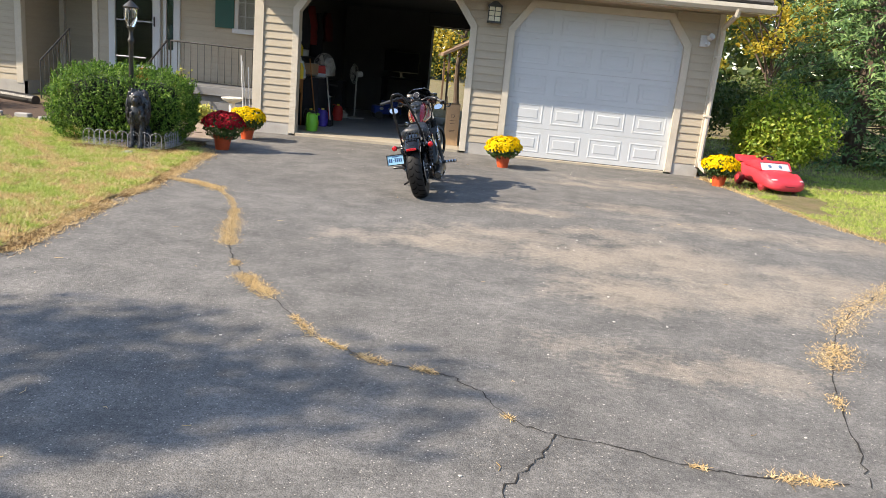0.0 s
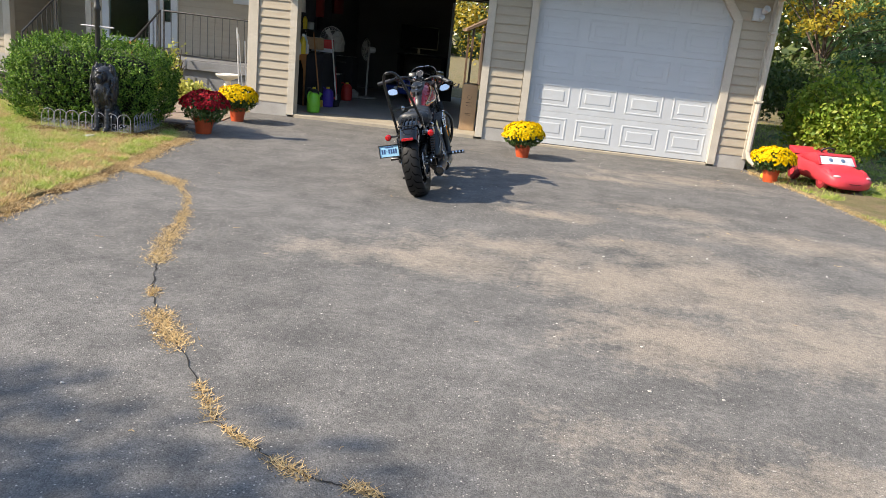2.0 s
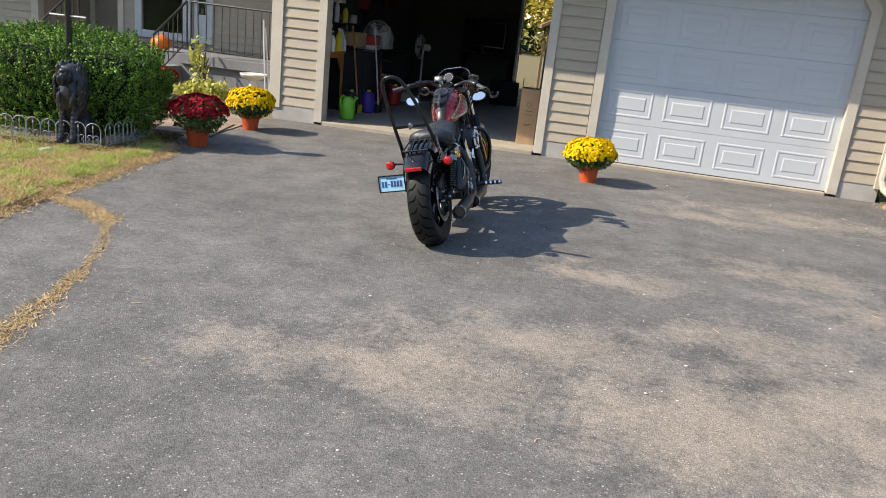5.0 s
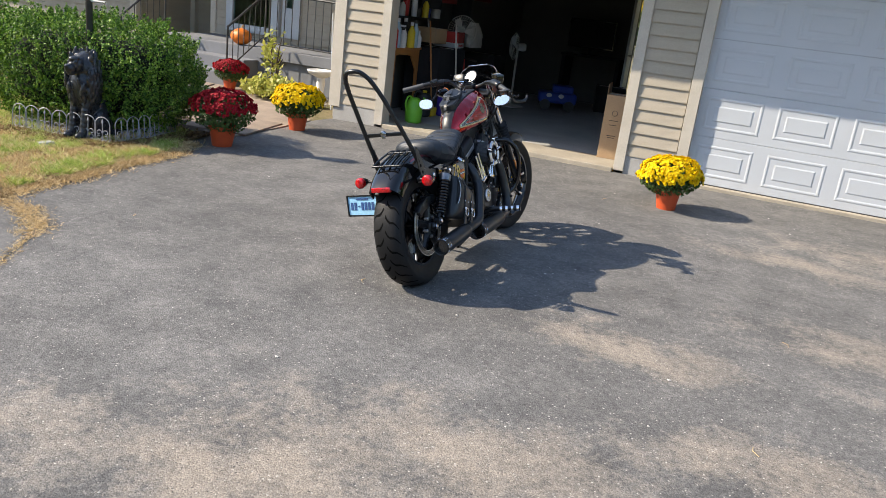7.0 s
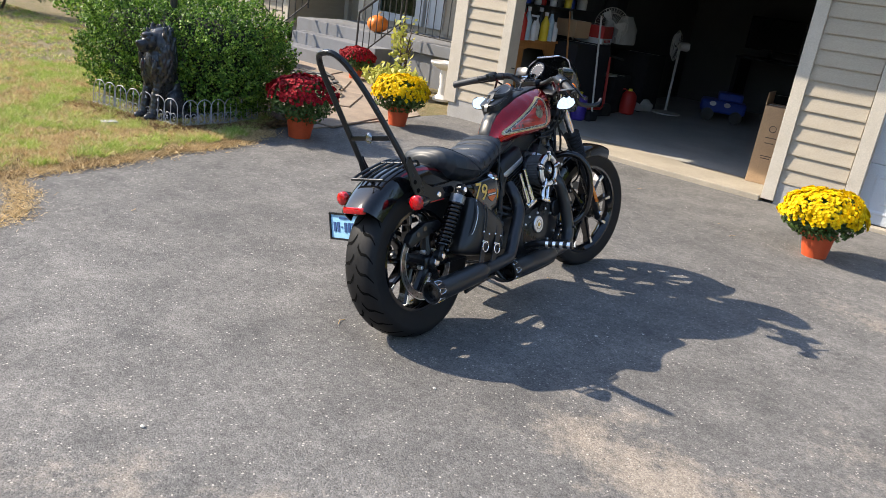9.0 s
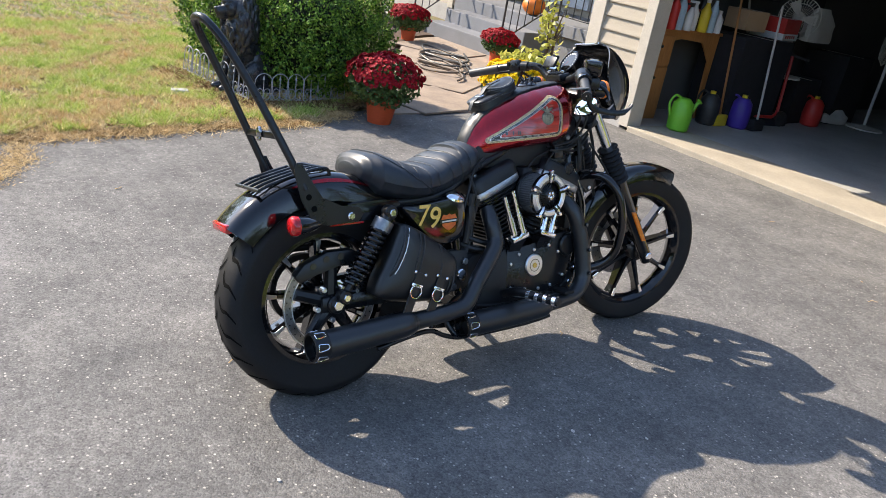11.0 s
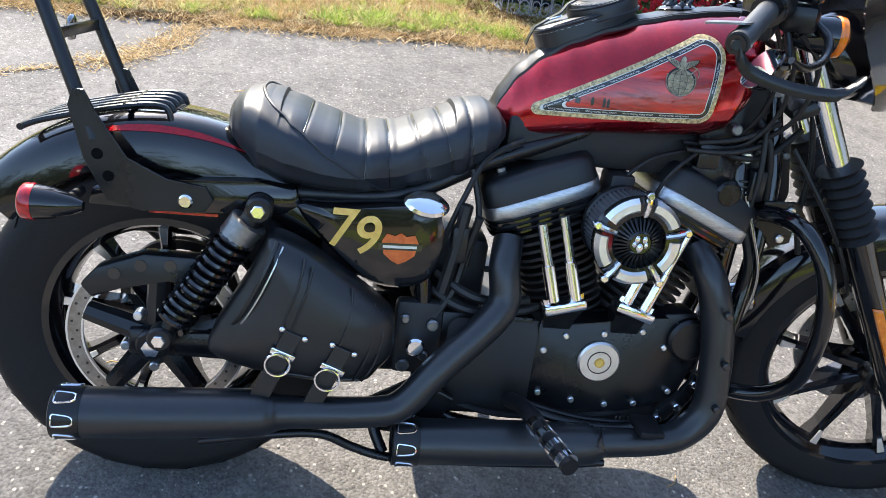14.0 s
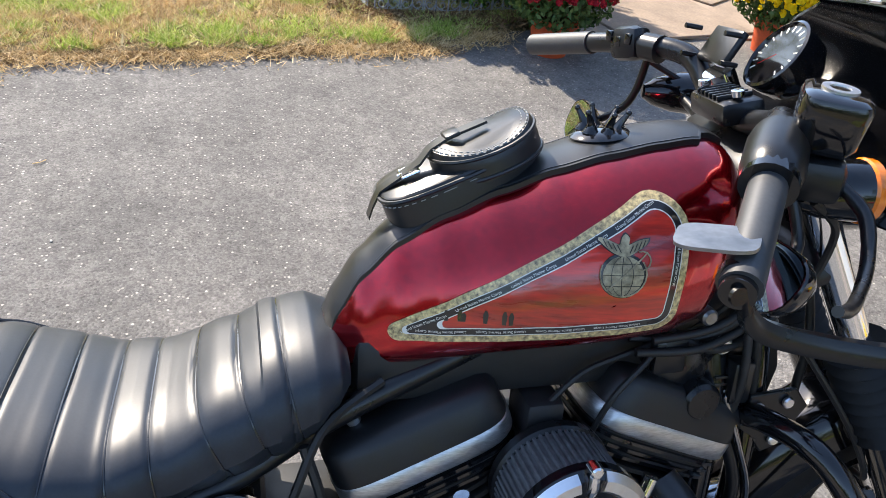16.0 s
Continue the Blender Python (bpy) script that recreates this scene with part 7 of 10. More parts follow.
for EX, x, y, z, k in ((E1, 0.222, -0.09, 0.236, 0.05), (E2, 0.205, 0.49, 0.2, 0.036)):
    MT = Matrix.Translation((x, y, z)) @ Matrix.Rotation(radians(90) + k * 0.4, 4, 'X')
    b = B()
    lathe(b, [(0.0445, -0.002), (0.0455, 0.0), (0.0455, 0.046), (0.042, 0.048), (0.038, 0.046), (0.038, 0.0)], 30, MT, False)
    tp = bp("muffler_tip", b, M_SATIN, EX, "black muffler tip with bright slots")
    b = B()
    lathe(b, [(0.037, 0.02), (0.02, 0.021)], 20, MT)
    bp("tip_bore", b, M_BLKDEC, tp)
    for j in range(7):
        a = 2 * math.pi * j / 7 + 0.2
        ca, sa = math.cos(a), math.sin(a)
        b = B()
        ring = []
        for t in range(20):
            q = 2 * math.pi * t / 20
            da, zz = 0.0125 * math.copysign(abs(math.sin(q)) ** 0.45, math.sin(q)) * (0.8 + 0.3 * math.cos(q)) / 0.046, 0.023 + 0.017 * math.copysign(abs(math.cos(q)) ** 0.45, math.cos(q))
            ring.append(MT @ Vector((0.0462 * math.cos(a + da), 0.0462 * math.sin(a + da), zz)))
        tube(b, ring, 0.0017, 5, True)
        bp("tip_slot", b, M_CHROME, tp, "bright oval slot edge")
for s0, pts in ((E1, ((0.178, 0.568, 0.40), (0.158, 0.612, 0.452), (0.19, 0.535, 0.37))), (E2, ((0.2, 1.052, 0.31), (0.195, 1.05, 0.40), (0.19, 1.03, 0.5)))):
    for p in pts:
        b = B()
        cyl_x(b, p[0] + 0.008, p[1], p[2], 0.0075, 0.0, 0.013, 12, 0.002)
        bp("shield_hole", b, M_BLKDEC, s0)
bar("exhaust_bracket", [(0.215, 0.10, 0.185), (0.215, 0.22, 0.205), (0.205, 0.31, 0.205), (0.20, 0.37, 0.178), (0.20, 0.43, 0.160), (0.20, 0.52, 0.156), (0.20, 0.75, 0.160), (0.20, 0.86, 0.170)], 0.0085)
bar("exhaust_bracket", [(0.19, 0.43, 0.162), (0.17, 0.41, 0.20), (0.15, 0.40, 0.24)], 0.011)
b = B()
prism(b, [(0.35, 0.19), (0.52, 0.17), (0.56, 0.26), (0.48, 0.30), (0.38, 0.24)], 0, 0.135, 0.15, 0.004)
bp("exhaust_mount", b, M_SATIN, None, "", False)

# right side cover with its numerals, left electrics cover
def side_panel(s):
    b = B()
    pts = [(0.235, 0.615), (0.30, 0.622), (0.40, 0.632), (0.462, 0.638), (0.492, 0.62), (0.502, 0.56), (0.488, 0.505), (0.462, 0.482), (0.42, 0.474), (0.375, 0.482), (0.335, 0.508), (0.29, 0.55)]
    pl_ = [(p.x, p.y) for p in smoothline([(y, z, 0) for y, z in pts], 3, True)]
    c = (sum(p[0] for p in pl_) / len(pl_), sum(p[1] for p in pl_) / len(pl_))
    rings = []
    for x, k in ((0.07, 1.0), (0.124, 1.0), (0.136, 0.975), (0.142, 0.90), (0.144, 0.6)):
        rings.append([Vector((s * x, c[0] + (p[0] - c[0]) * k, c[1] + (p[1] - c[1]) * k)) for p in pl_])
    loft(b, rings)
    return b


SC = bp("side_cover", side_panel(1), M_PAINT, None, "gloss black oil tank cover with gold numerals")
bp("side_cover", side_panel(-1), M_PAINT, None, "gloss black left side cover")
text_mesh("7", 0.098, lambda x, y: Vector((0.1455 - 0.25 * max(0, abs(y) - 0.03), 0.318 + x + y * 0.12, 0.580 + y)), M_GOLD, "numeral", SC, bold=0.0012)
text_mesh("9", 0.098, lambda x, y: Vector((0.1458 - 0.25 * max(0, abs(y) - 0.03), 0.364 + x + y * 0.12, 0.570 + y)), M_GOLD, "numeral", SC, bold=0.0012)
b = B()
b.faces.new([b.verts.new((0.1462, 0.422 + u * 1.25, 0.557 + z * 1.2)) for u, z in ((-0.026, 0.008), (-0.020, 0.020), (-0.008, 0.017), (0, 0.022), (0.008, 0.017), (0.020, 0.020), (0.026, 0.008), (0.022, -0.012), (0.010, -0.022), (0, -0.027), (-0.010, -0.022), (-0.022, -0.012))])
SHD = bp("shield_badge", b, M_ORANGEDEC, SC, "small orange shield-shaped sticker", False)
b = B()
b.faces.new([b.verts.new((0.1468, 0.422 + u * 1.25, 0.557 + z)) for u, z in ((-0.031, -0.007), (0.031, -0.004), (0.031, 0.009), (-0.031, 0.006))])
bp("shield_band", b, M_BLKDEC, SHD, "", False)
b = B()
b.faces.new([b.verts.new((0.1474, 0.422 + u, 0.557 + z)) for u, z in ((-0.030, -0.003), (0.030, -0.0005), (0.030, 0.0045), (-0.030, 0.002))])
bp("shield_bar", b, M_WHITEDEC, SHD, "", False)
b = B()
lathe(b, [(0.040, 0.0), (0.042, 0.006), (0.036, 0.012), (0.016, 0.015), (0.003, 0.015)], 28, Matrix.Translation((0.122, 0.462, 0.630)) @ Matrix.Rotation(radians(38), 4, 'Y') @ Matrix.Rotation(radians(-8), 4, 'X') @ Matrix.Diagonal((0.66, 1.0, 1, 1)))
bp("oil_cap", b, M_CHROME, SC, "chrome oval oil filler cap")

# shocks
for s in (1, -1):
    top, bot = Vector((s * 0.155, 0.178, 0.608)), Vector((s * 0.148, 0.018, 0.352))
    b = B()
    tube(b, [bot, bot.lerp(top, 0.5), bot.lerp(top, 0.5), top], [0.012, 0.012, 0.019, 0.019], 14)
    SK = bp("shock_absorber", b, M_SATIN, None, "black coil-over shock absorber")
    d = (top - bot)
    L = d.length
    d.normalize()
    e1 = d.orthogonal().normalized()
    e2 = d.cross(e1)
    b = B()
    pts = []
    turns = 12
    for i in range(turns * 14 + 1):
        a = 2 * math.pi * i / 14
        pts.append(bot + d * (0.035 + (L - 0.10) * i / (turns * 14)) + (e1 * math.cos(a) + e2 * math.sin(a)) * 0.0285)
    tube(b, pts, 0.0062, 7)
    bp("spring", b, M_PAINT, SK)
    b = B()
    tube(b, [bot + d * (L - 0.068), bot + d * (L - 0.03)], 0.033, 22)
    bp("preload_collar", b, M_GUN, SK, "dull grey preload collar")
    for p in (top, bot):
        b = B()
        cyl_x(b, p.x, p.y, p.z, 0.023, -0.018, 0.018, 18, 0.004)
        ey = bp("shock_eye", b, M_SATIN, SK)
        b = B()
        cyl_x(b, p.x, p.y, p.z, 0.0125, (0.012 if s > 0 else -0.026), (0.026 if s > 0 else -0.012), 6, 0.002)
        bp("shock_bolt", b, M_CHROME, SK)

# solo leather bag on the right side
BAG = [(0.205, 0.572), (0.262, 0.552), (0.34, 0.502), (0.408, 0.452), (0.425, 0.425), (0.428, 0.372), (0.405, 0.335), (0.376, 0.308), (0.28, 0.306), (0.175, 0.322), (0.118, 0.342), (0.104, 0.362), (0.118, 0.405), (0.158, 0.480), (0.19, 0.55)]
bl = [(p.x, p.y) for p in smoothline([(y, z, 0) for y, z in BAG], 3, True)]
bc = (0.275, 0.42)
b = B()
loft(b, [[Vector((x, bc[0] + (p[0] - bc[0]) * k, bc[1] + (p[1] - bc[1]) * k)) for p in bl] for x, k in ((0.132, 0.97), (0.138, 1.0), (0.180, 1.0), (0.190, 0.985), (0.198, 0.95), (0.208, 0.86), (0.217, 0.72), (0.223, 0.52), (0.2255, 0.25), (0.226, 0.05))])
SB = bp("leather_bag", b, M_LEATHER, None, "black leather solo swing-arm bag with two buckled straps")
def on_bag(y, z, off=0.001):
    """The bag's outer face above a point of its outline plane."""
    k = max(max((y - bc[0]) / 0.155, (bc[0] - y) / 0.17), max((z - bc[1]) / 0.15, (bc[1] - z) / 0.115), abs((y - bc[0]) + (z - bc[1]) * 0.9) / 0.15)
    k = min(1.0, max(0.0, k))
    return Vector((0.226 - 0.032 * k ** 3 + off, y, z))


def bag_line(name, pts, r, mat, label=""):
    b_ = B()
    tube(b_, [on_bag(p.x, p.y) for p in smoothline([(y, z, 0) for y, z in pts], 6)], r, 6)
    return bp(name, b_, mat, SB, label)


bag_line("bag_rim", [(0.214, 0.566), (0.198, 0.52), (0.170, 0.455), (0.135, 0.39), (0.118, 0.362)], 0.0045, M_LEATHER, "rolled bag rim")
bag_line("bag_edge_stitch", [(0.224, 0.560), (0.210, 0.52), (0.182, 0.455), (0.147, 0.39), (0.13, 0.36)], 0.0018, M_ALU, "pale stitched bag edge")
bag_line("bag_bottom_seam", [(0.13, 0.352), (0.20, 0.336), (0.28, 0.324), (0.372, 0.322)], 0.0022, M_LEATHER)
for pts in (((0.262, 0.545), (0.255, 0.50), (0.238, 0.445), (0.228, 0.40)), ((0.276, 0.535), (0.270, 0.495), (0.254, 0.44), (0.243, 0.40)), ((0.345, 0.495), (0.345, 0.45), (0.332, 0.40), (0.318, 0.365)), ((0.385, 0.468), (0.388, 0.42), (0.378, 0.37), (0.36, 0.32)), ((0.40, 0.456), (0.404, 0.41), (0.394, 0.36), (0.376, 0.32))):
    bag_line("bag_seam", pts, 0.0024, M_LEATHER)
for y, z in ((0.232, 0.365), (0.318, 0.342)):
    F = Matrix.Translation((0.2265, y, z)) @ Matrix.Rotation(radians(-22), 4, 'X')
    b = B()
    box(b, -0.001, 0.004, -0.016, 0.016, -0.085, 0.055, 0.0015, F)
    stp = bp("bag_strap", b, M_LEATHER, SB, "", False)
    b = B()
    box(b, 0.002, 0.008, -0.022, 0.022, 0.006, 0.018, 0.002, F)
    bp("strap_loop", b, M_CHROME, stp)
    b = B()
    tube(b, [F @ Vector((0.010, 0.021 * math.cos(t * 0.35), -0.008 + 0.021 * math.sin(t * 0.35))) for t in range(18)], 0.0024, 6, True)
    bp("buckle_ring", b, M_CHROME, stp, "chrome ring buckle")
    for yy in (-0.02, 0.022):
        b = B()
        bmesh.ops.create_uvsphere(b, u_segments=10, v_segments=6, radius=0.0055, matrix=F @ Matrix.Translation((0.003, yy, 0.055 - abs(yy) * 0.1)) @ Matrix.Diagonal((0.5, 1, 1, 1)))
        bp("bag_rivet", b, M_CHROME, stp)

# electrics and air box behind the side cover, dark casting between the cylinders
b = B()
box(b, -0.10, 0.098, 0.28, 0.50, 0.47, 0.63, 0.02)
bp("oil_tank", b, M_FINDARK)
b = B()
box(b, -0.07, 0.07, 0.46, 0.60, 0.42, 0.56, 0.02)
bp("transmission_case", b, M_FINDARK)
b = B()
box(b, 0.10, 0.135, 0.515, 0.545, 0.53, 0.60, 0.006)
bp("wiring_connector", b, M_SATIN)
# pegs, pedal, stand
bar("foot_peg", [(0.16, 0.665, 0.272), (0.22, 0.678, 0.292), (0.30, 0.70, 0.288), (0.385, 0.722, 0.284)], 0.016, M_SATIN, None, 12)
for k in range(4):
    b = B()
    p, q = Vector((0.262 + 0.033 * k, 0.689 + 0.0096 * k, 0.288 - 0.001 * k)), Vector((0.276 + 0.033 * k, 0.693 + 0.0096 * k, 0.2876 - 0.001 * k))
    tube(b, [p, q], 0.0185, 14)
    bp("peg_band", b, M_CHROME)
bar("brake_pedal", [(0.16, 0.67, 0.27), (0.175, 0.76, 0.245), (0.18, 0.86, 0.235), (0.19, 0.93, 0.25)], 0.0085)
b = B()
box(b, 0.165, 0.235, 0.905, 0.955, 0.248, 0.262, 0.005)
bp("pedal_pad", b, M_RUBBER)
bar("foot_peg", [(-0.16, 0.665, 0.272), (-0.30, 0.69, 0.29), (-0.385, 0.71, 0.29)], 0.016)
bar("side_stand", [(-0.11, 0.62, 0.2), (-0.2, 0.66, 0.12), (-0.285, 0.70, 0.078)], 0.0125, M_SATIN, None, 10)
b = B()
prism(b, [(0.40, 0.25), (0.40, 0.41), (0.50, 0.44), (0.95, 0.44), (1.03, 0.40), (1.03, 0.28), (0.95, 0.235), (0.50, 0.23)], 0, -0.20, -0.12, 0.02)
bp("primary_cover", b, M_SATIN, None, "satin black primary cover")
bar("belt_guard", [(-0.13, -0.1, 0.46), (-0.13, 0.15, 0.46), (-0.13, 0.42, 0.45)], 0.014)
# brake pedal linkage ahead of the peg
b = B()
prism(b, [(0.955, 0.232), (0.97, 0.262), (1.012, 0.300), (1.030, 0.345), (1.045, 0.340), (1.035, 0.285), (0.995, 0.240), (0.975, 0.225)], 0, 0.134, 0.146, 0.003)
PK = bp("pedal_linkage", b, M_SATIN, None, "black brake pedal linkage plate")
for y, z in ((0.972, 0.243), (1.008, 0.272), (1.033, 0.325)):
    b = B()
    cyl_x(b, 0, y, z, 0.0085, 0.144, 0.154, 10, 0.002)
    bp("linkage_bolt", b, M_CHROME, PK)
bar("pedal_rod", [(0.15, 0.70, 0.262), (0.155, 0.80, 0.240), (0.152, 0.90, 0.232), (0.15, 0.965, 0.24)], 0.006, M_SATIN, PK)
for k in range(9):
    b = B()
    box(b, 0.150, 0.154, 0.885 + 0.0085 * k, 0.889 + 0.0085 * k, 0.222, 0.245, 0.001)
    bp("linkage_spring", b, M_GUN, PK)
# small hardware between bag and pipes
for y, z, r in ((0.452, 0.322, 0.013), (0.488, 0.345, 0.010), (0.50, 0.408, 0.012), (0.448, 0.418, 0.009)):
    b = B()
    cyl_x(b, 0, y, z, r, 0.130, 0.147, 12, 0.003)
    bp("mount_bolt", b, M_GUN)
b = B()
box(b, 0.10, 0.135, 0.43, 0.52, 0.30, 0.45, 0.012)
bp("brake_cylinder", b, M_FINDARK)
b = B()
cyl_x(b, 0, 0.47, 0.37, 0.018, 0.13, 0.165, 14, 0.004)
bp("pivot_cap", b, M_CHROME)

# front end
for s in (1, -1):
    def fk(dist, x=0.105):
        """A point on the fork leg, dist metres up from the axle."""
        return Vector((s * x, 1.515, 0.331)) + AX * dist
    b = B()
    tube(b, [fk(-0.035), fk(0.02), fk(0.34), fk(0.39)], [0.024, 0.027, 0.029, 0.031], 18)
    FL = bp("fork_leg", b, M_PAINT, None, "black fork lower leg", True, True)
    b = B()
    tube(b, [fk(0.34), fk(0.86)], 0.0205, 18)
    bp("fork_tube", b, M_CHROME, FL, "chrome fork tube")
    b = B()
    L, R_ = [], []
    for k in range(29):
        L.append(fk(0.385 + 0.15 * k / 28))
        R_.append(0.037 + 0.005 * math.cos(k * math.pi / 2))
    tube(b, L, R_, 18)
    bp("fork_gaiter", b, M_RUBBER, FL, "ribbed black rubber gaiter")
    b = B()
    c = fk(0.155)
    d = AX * 0.075
    x0 = s * 0.134
    loft(b, [[Vector((x0, c.y + o, c.z)) + d * e for o, e in ((-0.011, -1), (0.011, -1), (0.011, 1), (-0.011, 1))], [Vector((x0 + s * 0.006, c.y + o, c.z)) + d * e for o, e in ((-0.009, -0.96), (0.009, -0.96), (0.009, 0.96), (-0.009, 0.96))]])
    bp("fork_reflector", b, M_AMBER, FL, "long amber side reflector", False)
b = B()
cyl_x(b, 0, 1.515, 0.331, 0.016, -0.135, 0.14, 6, 0.003)
bp("front_axle_nut", b, M_CHROME, None, "", True, True)
b = B()
prism(b, [(1.40, 0.40), (1.44, 0.47), (1.385, 0.50), (1.345, 0.455)], 0, -0.11, -0.05, 0.008)
bp("front_caliper", b, M_SATIN, None, "", True, True)
b = B()
arc_shell(b, 1.515, 0.331, 66, 172, 0.375, 0.062, 0.06, 30, 12, 0.005, 0.1)
bp("front_fender", b, M_PAINT, None, "gloss black front fender", True, True)
for dist, nm in ((0.665, "lower_clamp"), (0.80, "upper_clamp")):
    b = B()
    M_ = Matrix.Translation(Vector((0, 1.515, 0.331)) + AX * dist) @ Matrix.Rotation(RAKE, 4, 'X')
    box(b, -0.122, 0.122, -0.06, 0.012, -0.014, 0.014, 0.012, M_)
    bp(nm, b, M_SATIN, None, "", True, True)

# neck: gusset, coil, regulator
b = B()
prism(b, [(0.955, 0.80), (0.96, 0.87), (1.02, 0.905), (1.075, 0.90), (1.085, 0.80), (1.06, 0.74), (0.99, 0.73)], 0, -0.055, 0.075, 0.01)
NK = bp("neck_gusset", b, M_SATIN, None, "black frame neck gusset")
for y, z in ((1.0, 0.845), (1.055, 0.77)):
    b = B()
    cyl_x(b, 0, y, z, 0.012, 0.072, 0.085, 12, 0.003)
    bp("gusset_bolt", b, M_ALU, NK)
b = B()
box(b, -0.06, 0.065, 1.055, 1.095, 0.46, 0.63, 0.008)
RG = bp("regulator", b, M_FINDARK, None, "black regulator on the frame")
for y0, z0, y1, z1 in ((0.93, 0.775, 1.09, 0.80), (0.95, 0.79, 1.10, 0.84), (1.075, 0.83, 1.085, 0.66)):
    bar("wiring_loom", [(0.088, y0, z0), (0.098, (y0 + y1) / 2, (z0 + z1) / 2 - 0.008), (0.082, y1, z1)], 0.0055, M_CABLE)
b = B()
box(b, 0.07, 0.095, 1.07, 1.10, 0.69, 0.75, 0.005)
bp("wiring_connector", b, M_SATIN)
for s in (1, -1):
    bar("down_tube_sleeve", [(s * 0.072, 1.062, 0.52), (s * 0.068, 1.062, 0.68), (s * 0.045, 1.052, 0.80)], 0.021, M_PAINT)

# electrics carried on the frame neck
b = B()
prism(b, [(1.075, 0.60), (1.075, 0.80), (1.10, 0.835), (1.165, 0.80), (1.19, 0.70), (1.175, 0.62), (1.12, 0.585)], 0, -0.03, 0.034, 0.006)
EC = bp("electrics_caddy", b, M_WRINKLE, None, "black electrics carrier on the frame neck")
for k in range(5):
    b = B()
    box(b, 0.034, 0.044, 1.085 + 0.001 * k, 1.15, 0.63 + 0.026 * k, 0.641 + 0.026 * k, 0.002)
    bp("carrier_rib", b, M_SATIN, EC)
for y, z in ((1.10, 0.80), (1.155, 0.775), (1.165, 0.66), (1.105, 0.615)):
    b = B()
    cyl_x(b, 0, y, z, 0.0075, 0.032, 0.046, 10, 0.002)
    bp("carrier_bolt", b, M_GUN, EC)
b = B()
lathe(b, [(0.040, 0.0), (0.046, 0.008), (0.046, 0.018), (0.030, 0.026), (0.008, 0.03)], 24, pose(0.05, 1.005, 0.735, 0, 90, 0))
HN = bp("horn", b, M_SATIN, None, "round black horn under the tank")
for k in range(8):
    b = B()
    box(b, 0.060, 0.0665, 0.968 + 0.0095 * k, 0.972 + 0.0095 * k, 0.70, 0.77, 0.001)
    bp("horn_slat", b, M_SATIN, HN)
for pts, r in (([(0.07, 0.97, 0.80), (0.085, 1.03, 0.77), (0.075, 1.10, 0.78), (0.06, 1.16, 0.83)], 0.006), ([(0.06, 1.05, 0.86), (0.085, 1.09, 0.80), (0.07, 1.12, 0.70), (0.05, 1.14, 0.60)], 0.007), ([(0.05, 1.18, 0.86), (0.06, 1.20, 0.76), (0.05, 1.21, 0.66), (0.04, 1.24, 0.58)], 0.006)):
    bar("wiring_loom", pts, r, M_CABLE)

# engine guard
for s in (1, -1):
    bar("engine_guard", [(s * 0.05, 1.10, 0.655), (s * 0.11, 1.115, 0.675), (s * 0.17, 1.135, 0.675), (s * 0.207, 1.155, 0.650), (s * 0.230, 1.178, 0.60), (s * 0.234, 1.197, 0.52), (s * 0.222, 1.205, 0.44), (s * 0.197, 1.20, 0.365), (s * 0.157, 1.16, 0.318), (s * 0.105, 1.09, 0.305), (s * 0.065, 1.05, 0.31)], 0.0165, M_PAINT, None, 14, 8, "gloss black engine guard hoop")

# handlebar, controls, mirrors
bar("handlebar", [(-0.465, 0.985, 1.06), (-0.33, 1.03, 1.082), (-0.235, 1.062, 1.092), (-0.165, 1.095, 1.085), (-0.11, 1.10, 1.045), (-0.05, 1.085, 1.035), (0.01, 1.075, 1.035), (0.065, 1.065, 1.045), (0.11, 1.04, 1.058), (0.165, 0.995, 1.055), (0.24, 0.935, 1.028), (0.332, 0.855, 0.98)], 0.0152, M_SATIN, None, 12, 8, "black handlebar turned to the right")
def along2(p, q, f0, f1):
    P0, P1 = Vector(p), Vector(q)
    return [P0.lerp(P1, f0), P0.lerp(P1, f1)]
for nm, pq, r in (("grip", along2((-0.465, 0.985, 1.06), (-0.33, 1.03, 1.082), -0.03, 0.95), 0.0175), ("grip", along2((0.335, 0.853, 0.978), (0.225, 0.948, 1.035), 0.0, 0.97), 0.0172)):
    bar(nm, pq, r, M_GRIP, None, 18, 6, "grey-black cylindrical hand grip")
for p, q, r in (((0.340, 0.847, 0.975), (0.328, 0.857, 0.979), 0.0145), ((0.329, 0.856, 0.979), (0.322, 0.862, 0.981), 0.0185), ((0.240, 0.935, 1.027), (0.230, 0.944, 1.032), 0.026)):
    bar("grip_flange", [p, q], r, M_PAINT, None, 20)
b = B()
cyl_x(b, 0.341, 0.846, 0.975, 0.008, 0, 0.004, 12)
bp("bar_end_cap", b, M_SATIN)
def boxm(b_, c, sx, sy, sz, rz=0, rx=0, ry=0, bev=0.008):
    box(b_, -sx / 2, sx / 2, -sy / 2, sy / 2, -sz / 2, sz / 2, bev, pose(*c, rx, ry, rz))
b = B()
hp = [Vector((0.238, 0.937, 1.028)).lerp(Vector((0.172, 0.992, 1.056)), f) for f in (0, 0.06, 0.3, 0.75, 0.95, 1)]
tube(b, hp, [0.021, 0.026, 0.029, 0.029, 0.026, 0.018], 24)
boxm(b, (0.205, 0.957, 1.012), 0.05, 0.03, 0.05, -39, 0, 20, 0.008)
SWR = bp("switch_housing", b, M_SATIN, None, "black right switch housing")
b = B()
boxm(b, (-0.262, 1.053, 1.09), 0.055, 0.042, 0.05, 18, 0, -9, 0.014)
tube(b, [Vector((-0.232, 1.062, 1.09)), Vector((-0.205, 1.072, 1.089))], 0.02, 16)
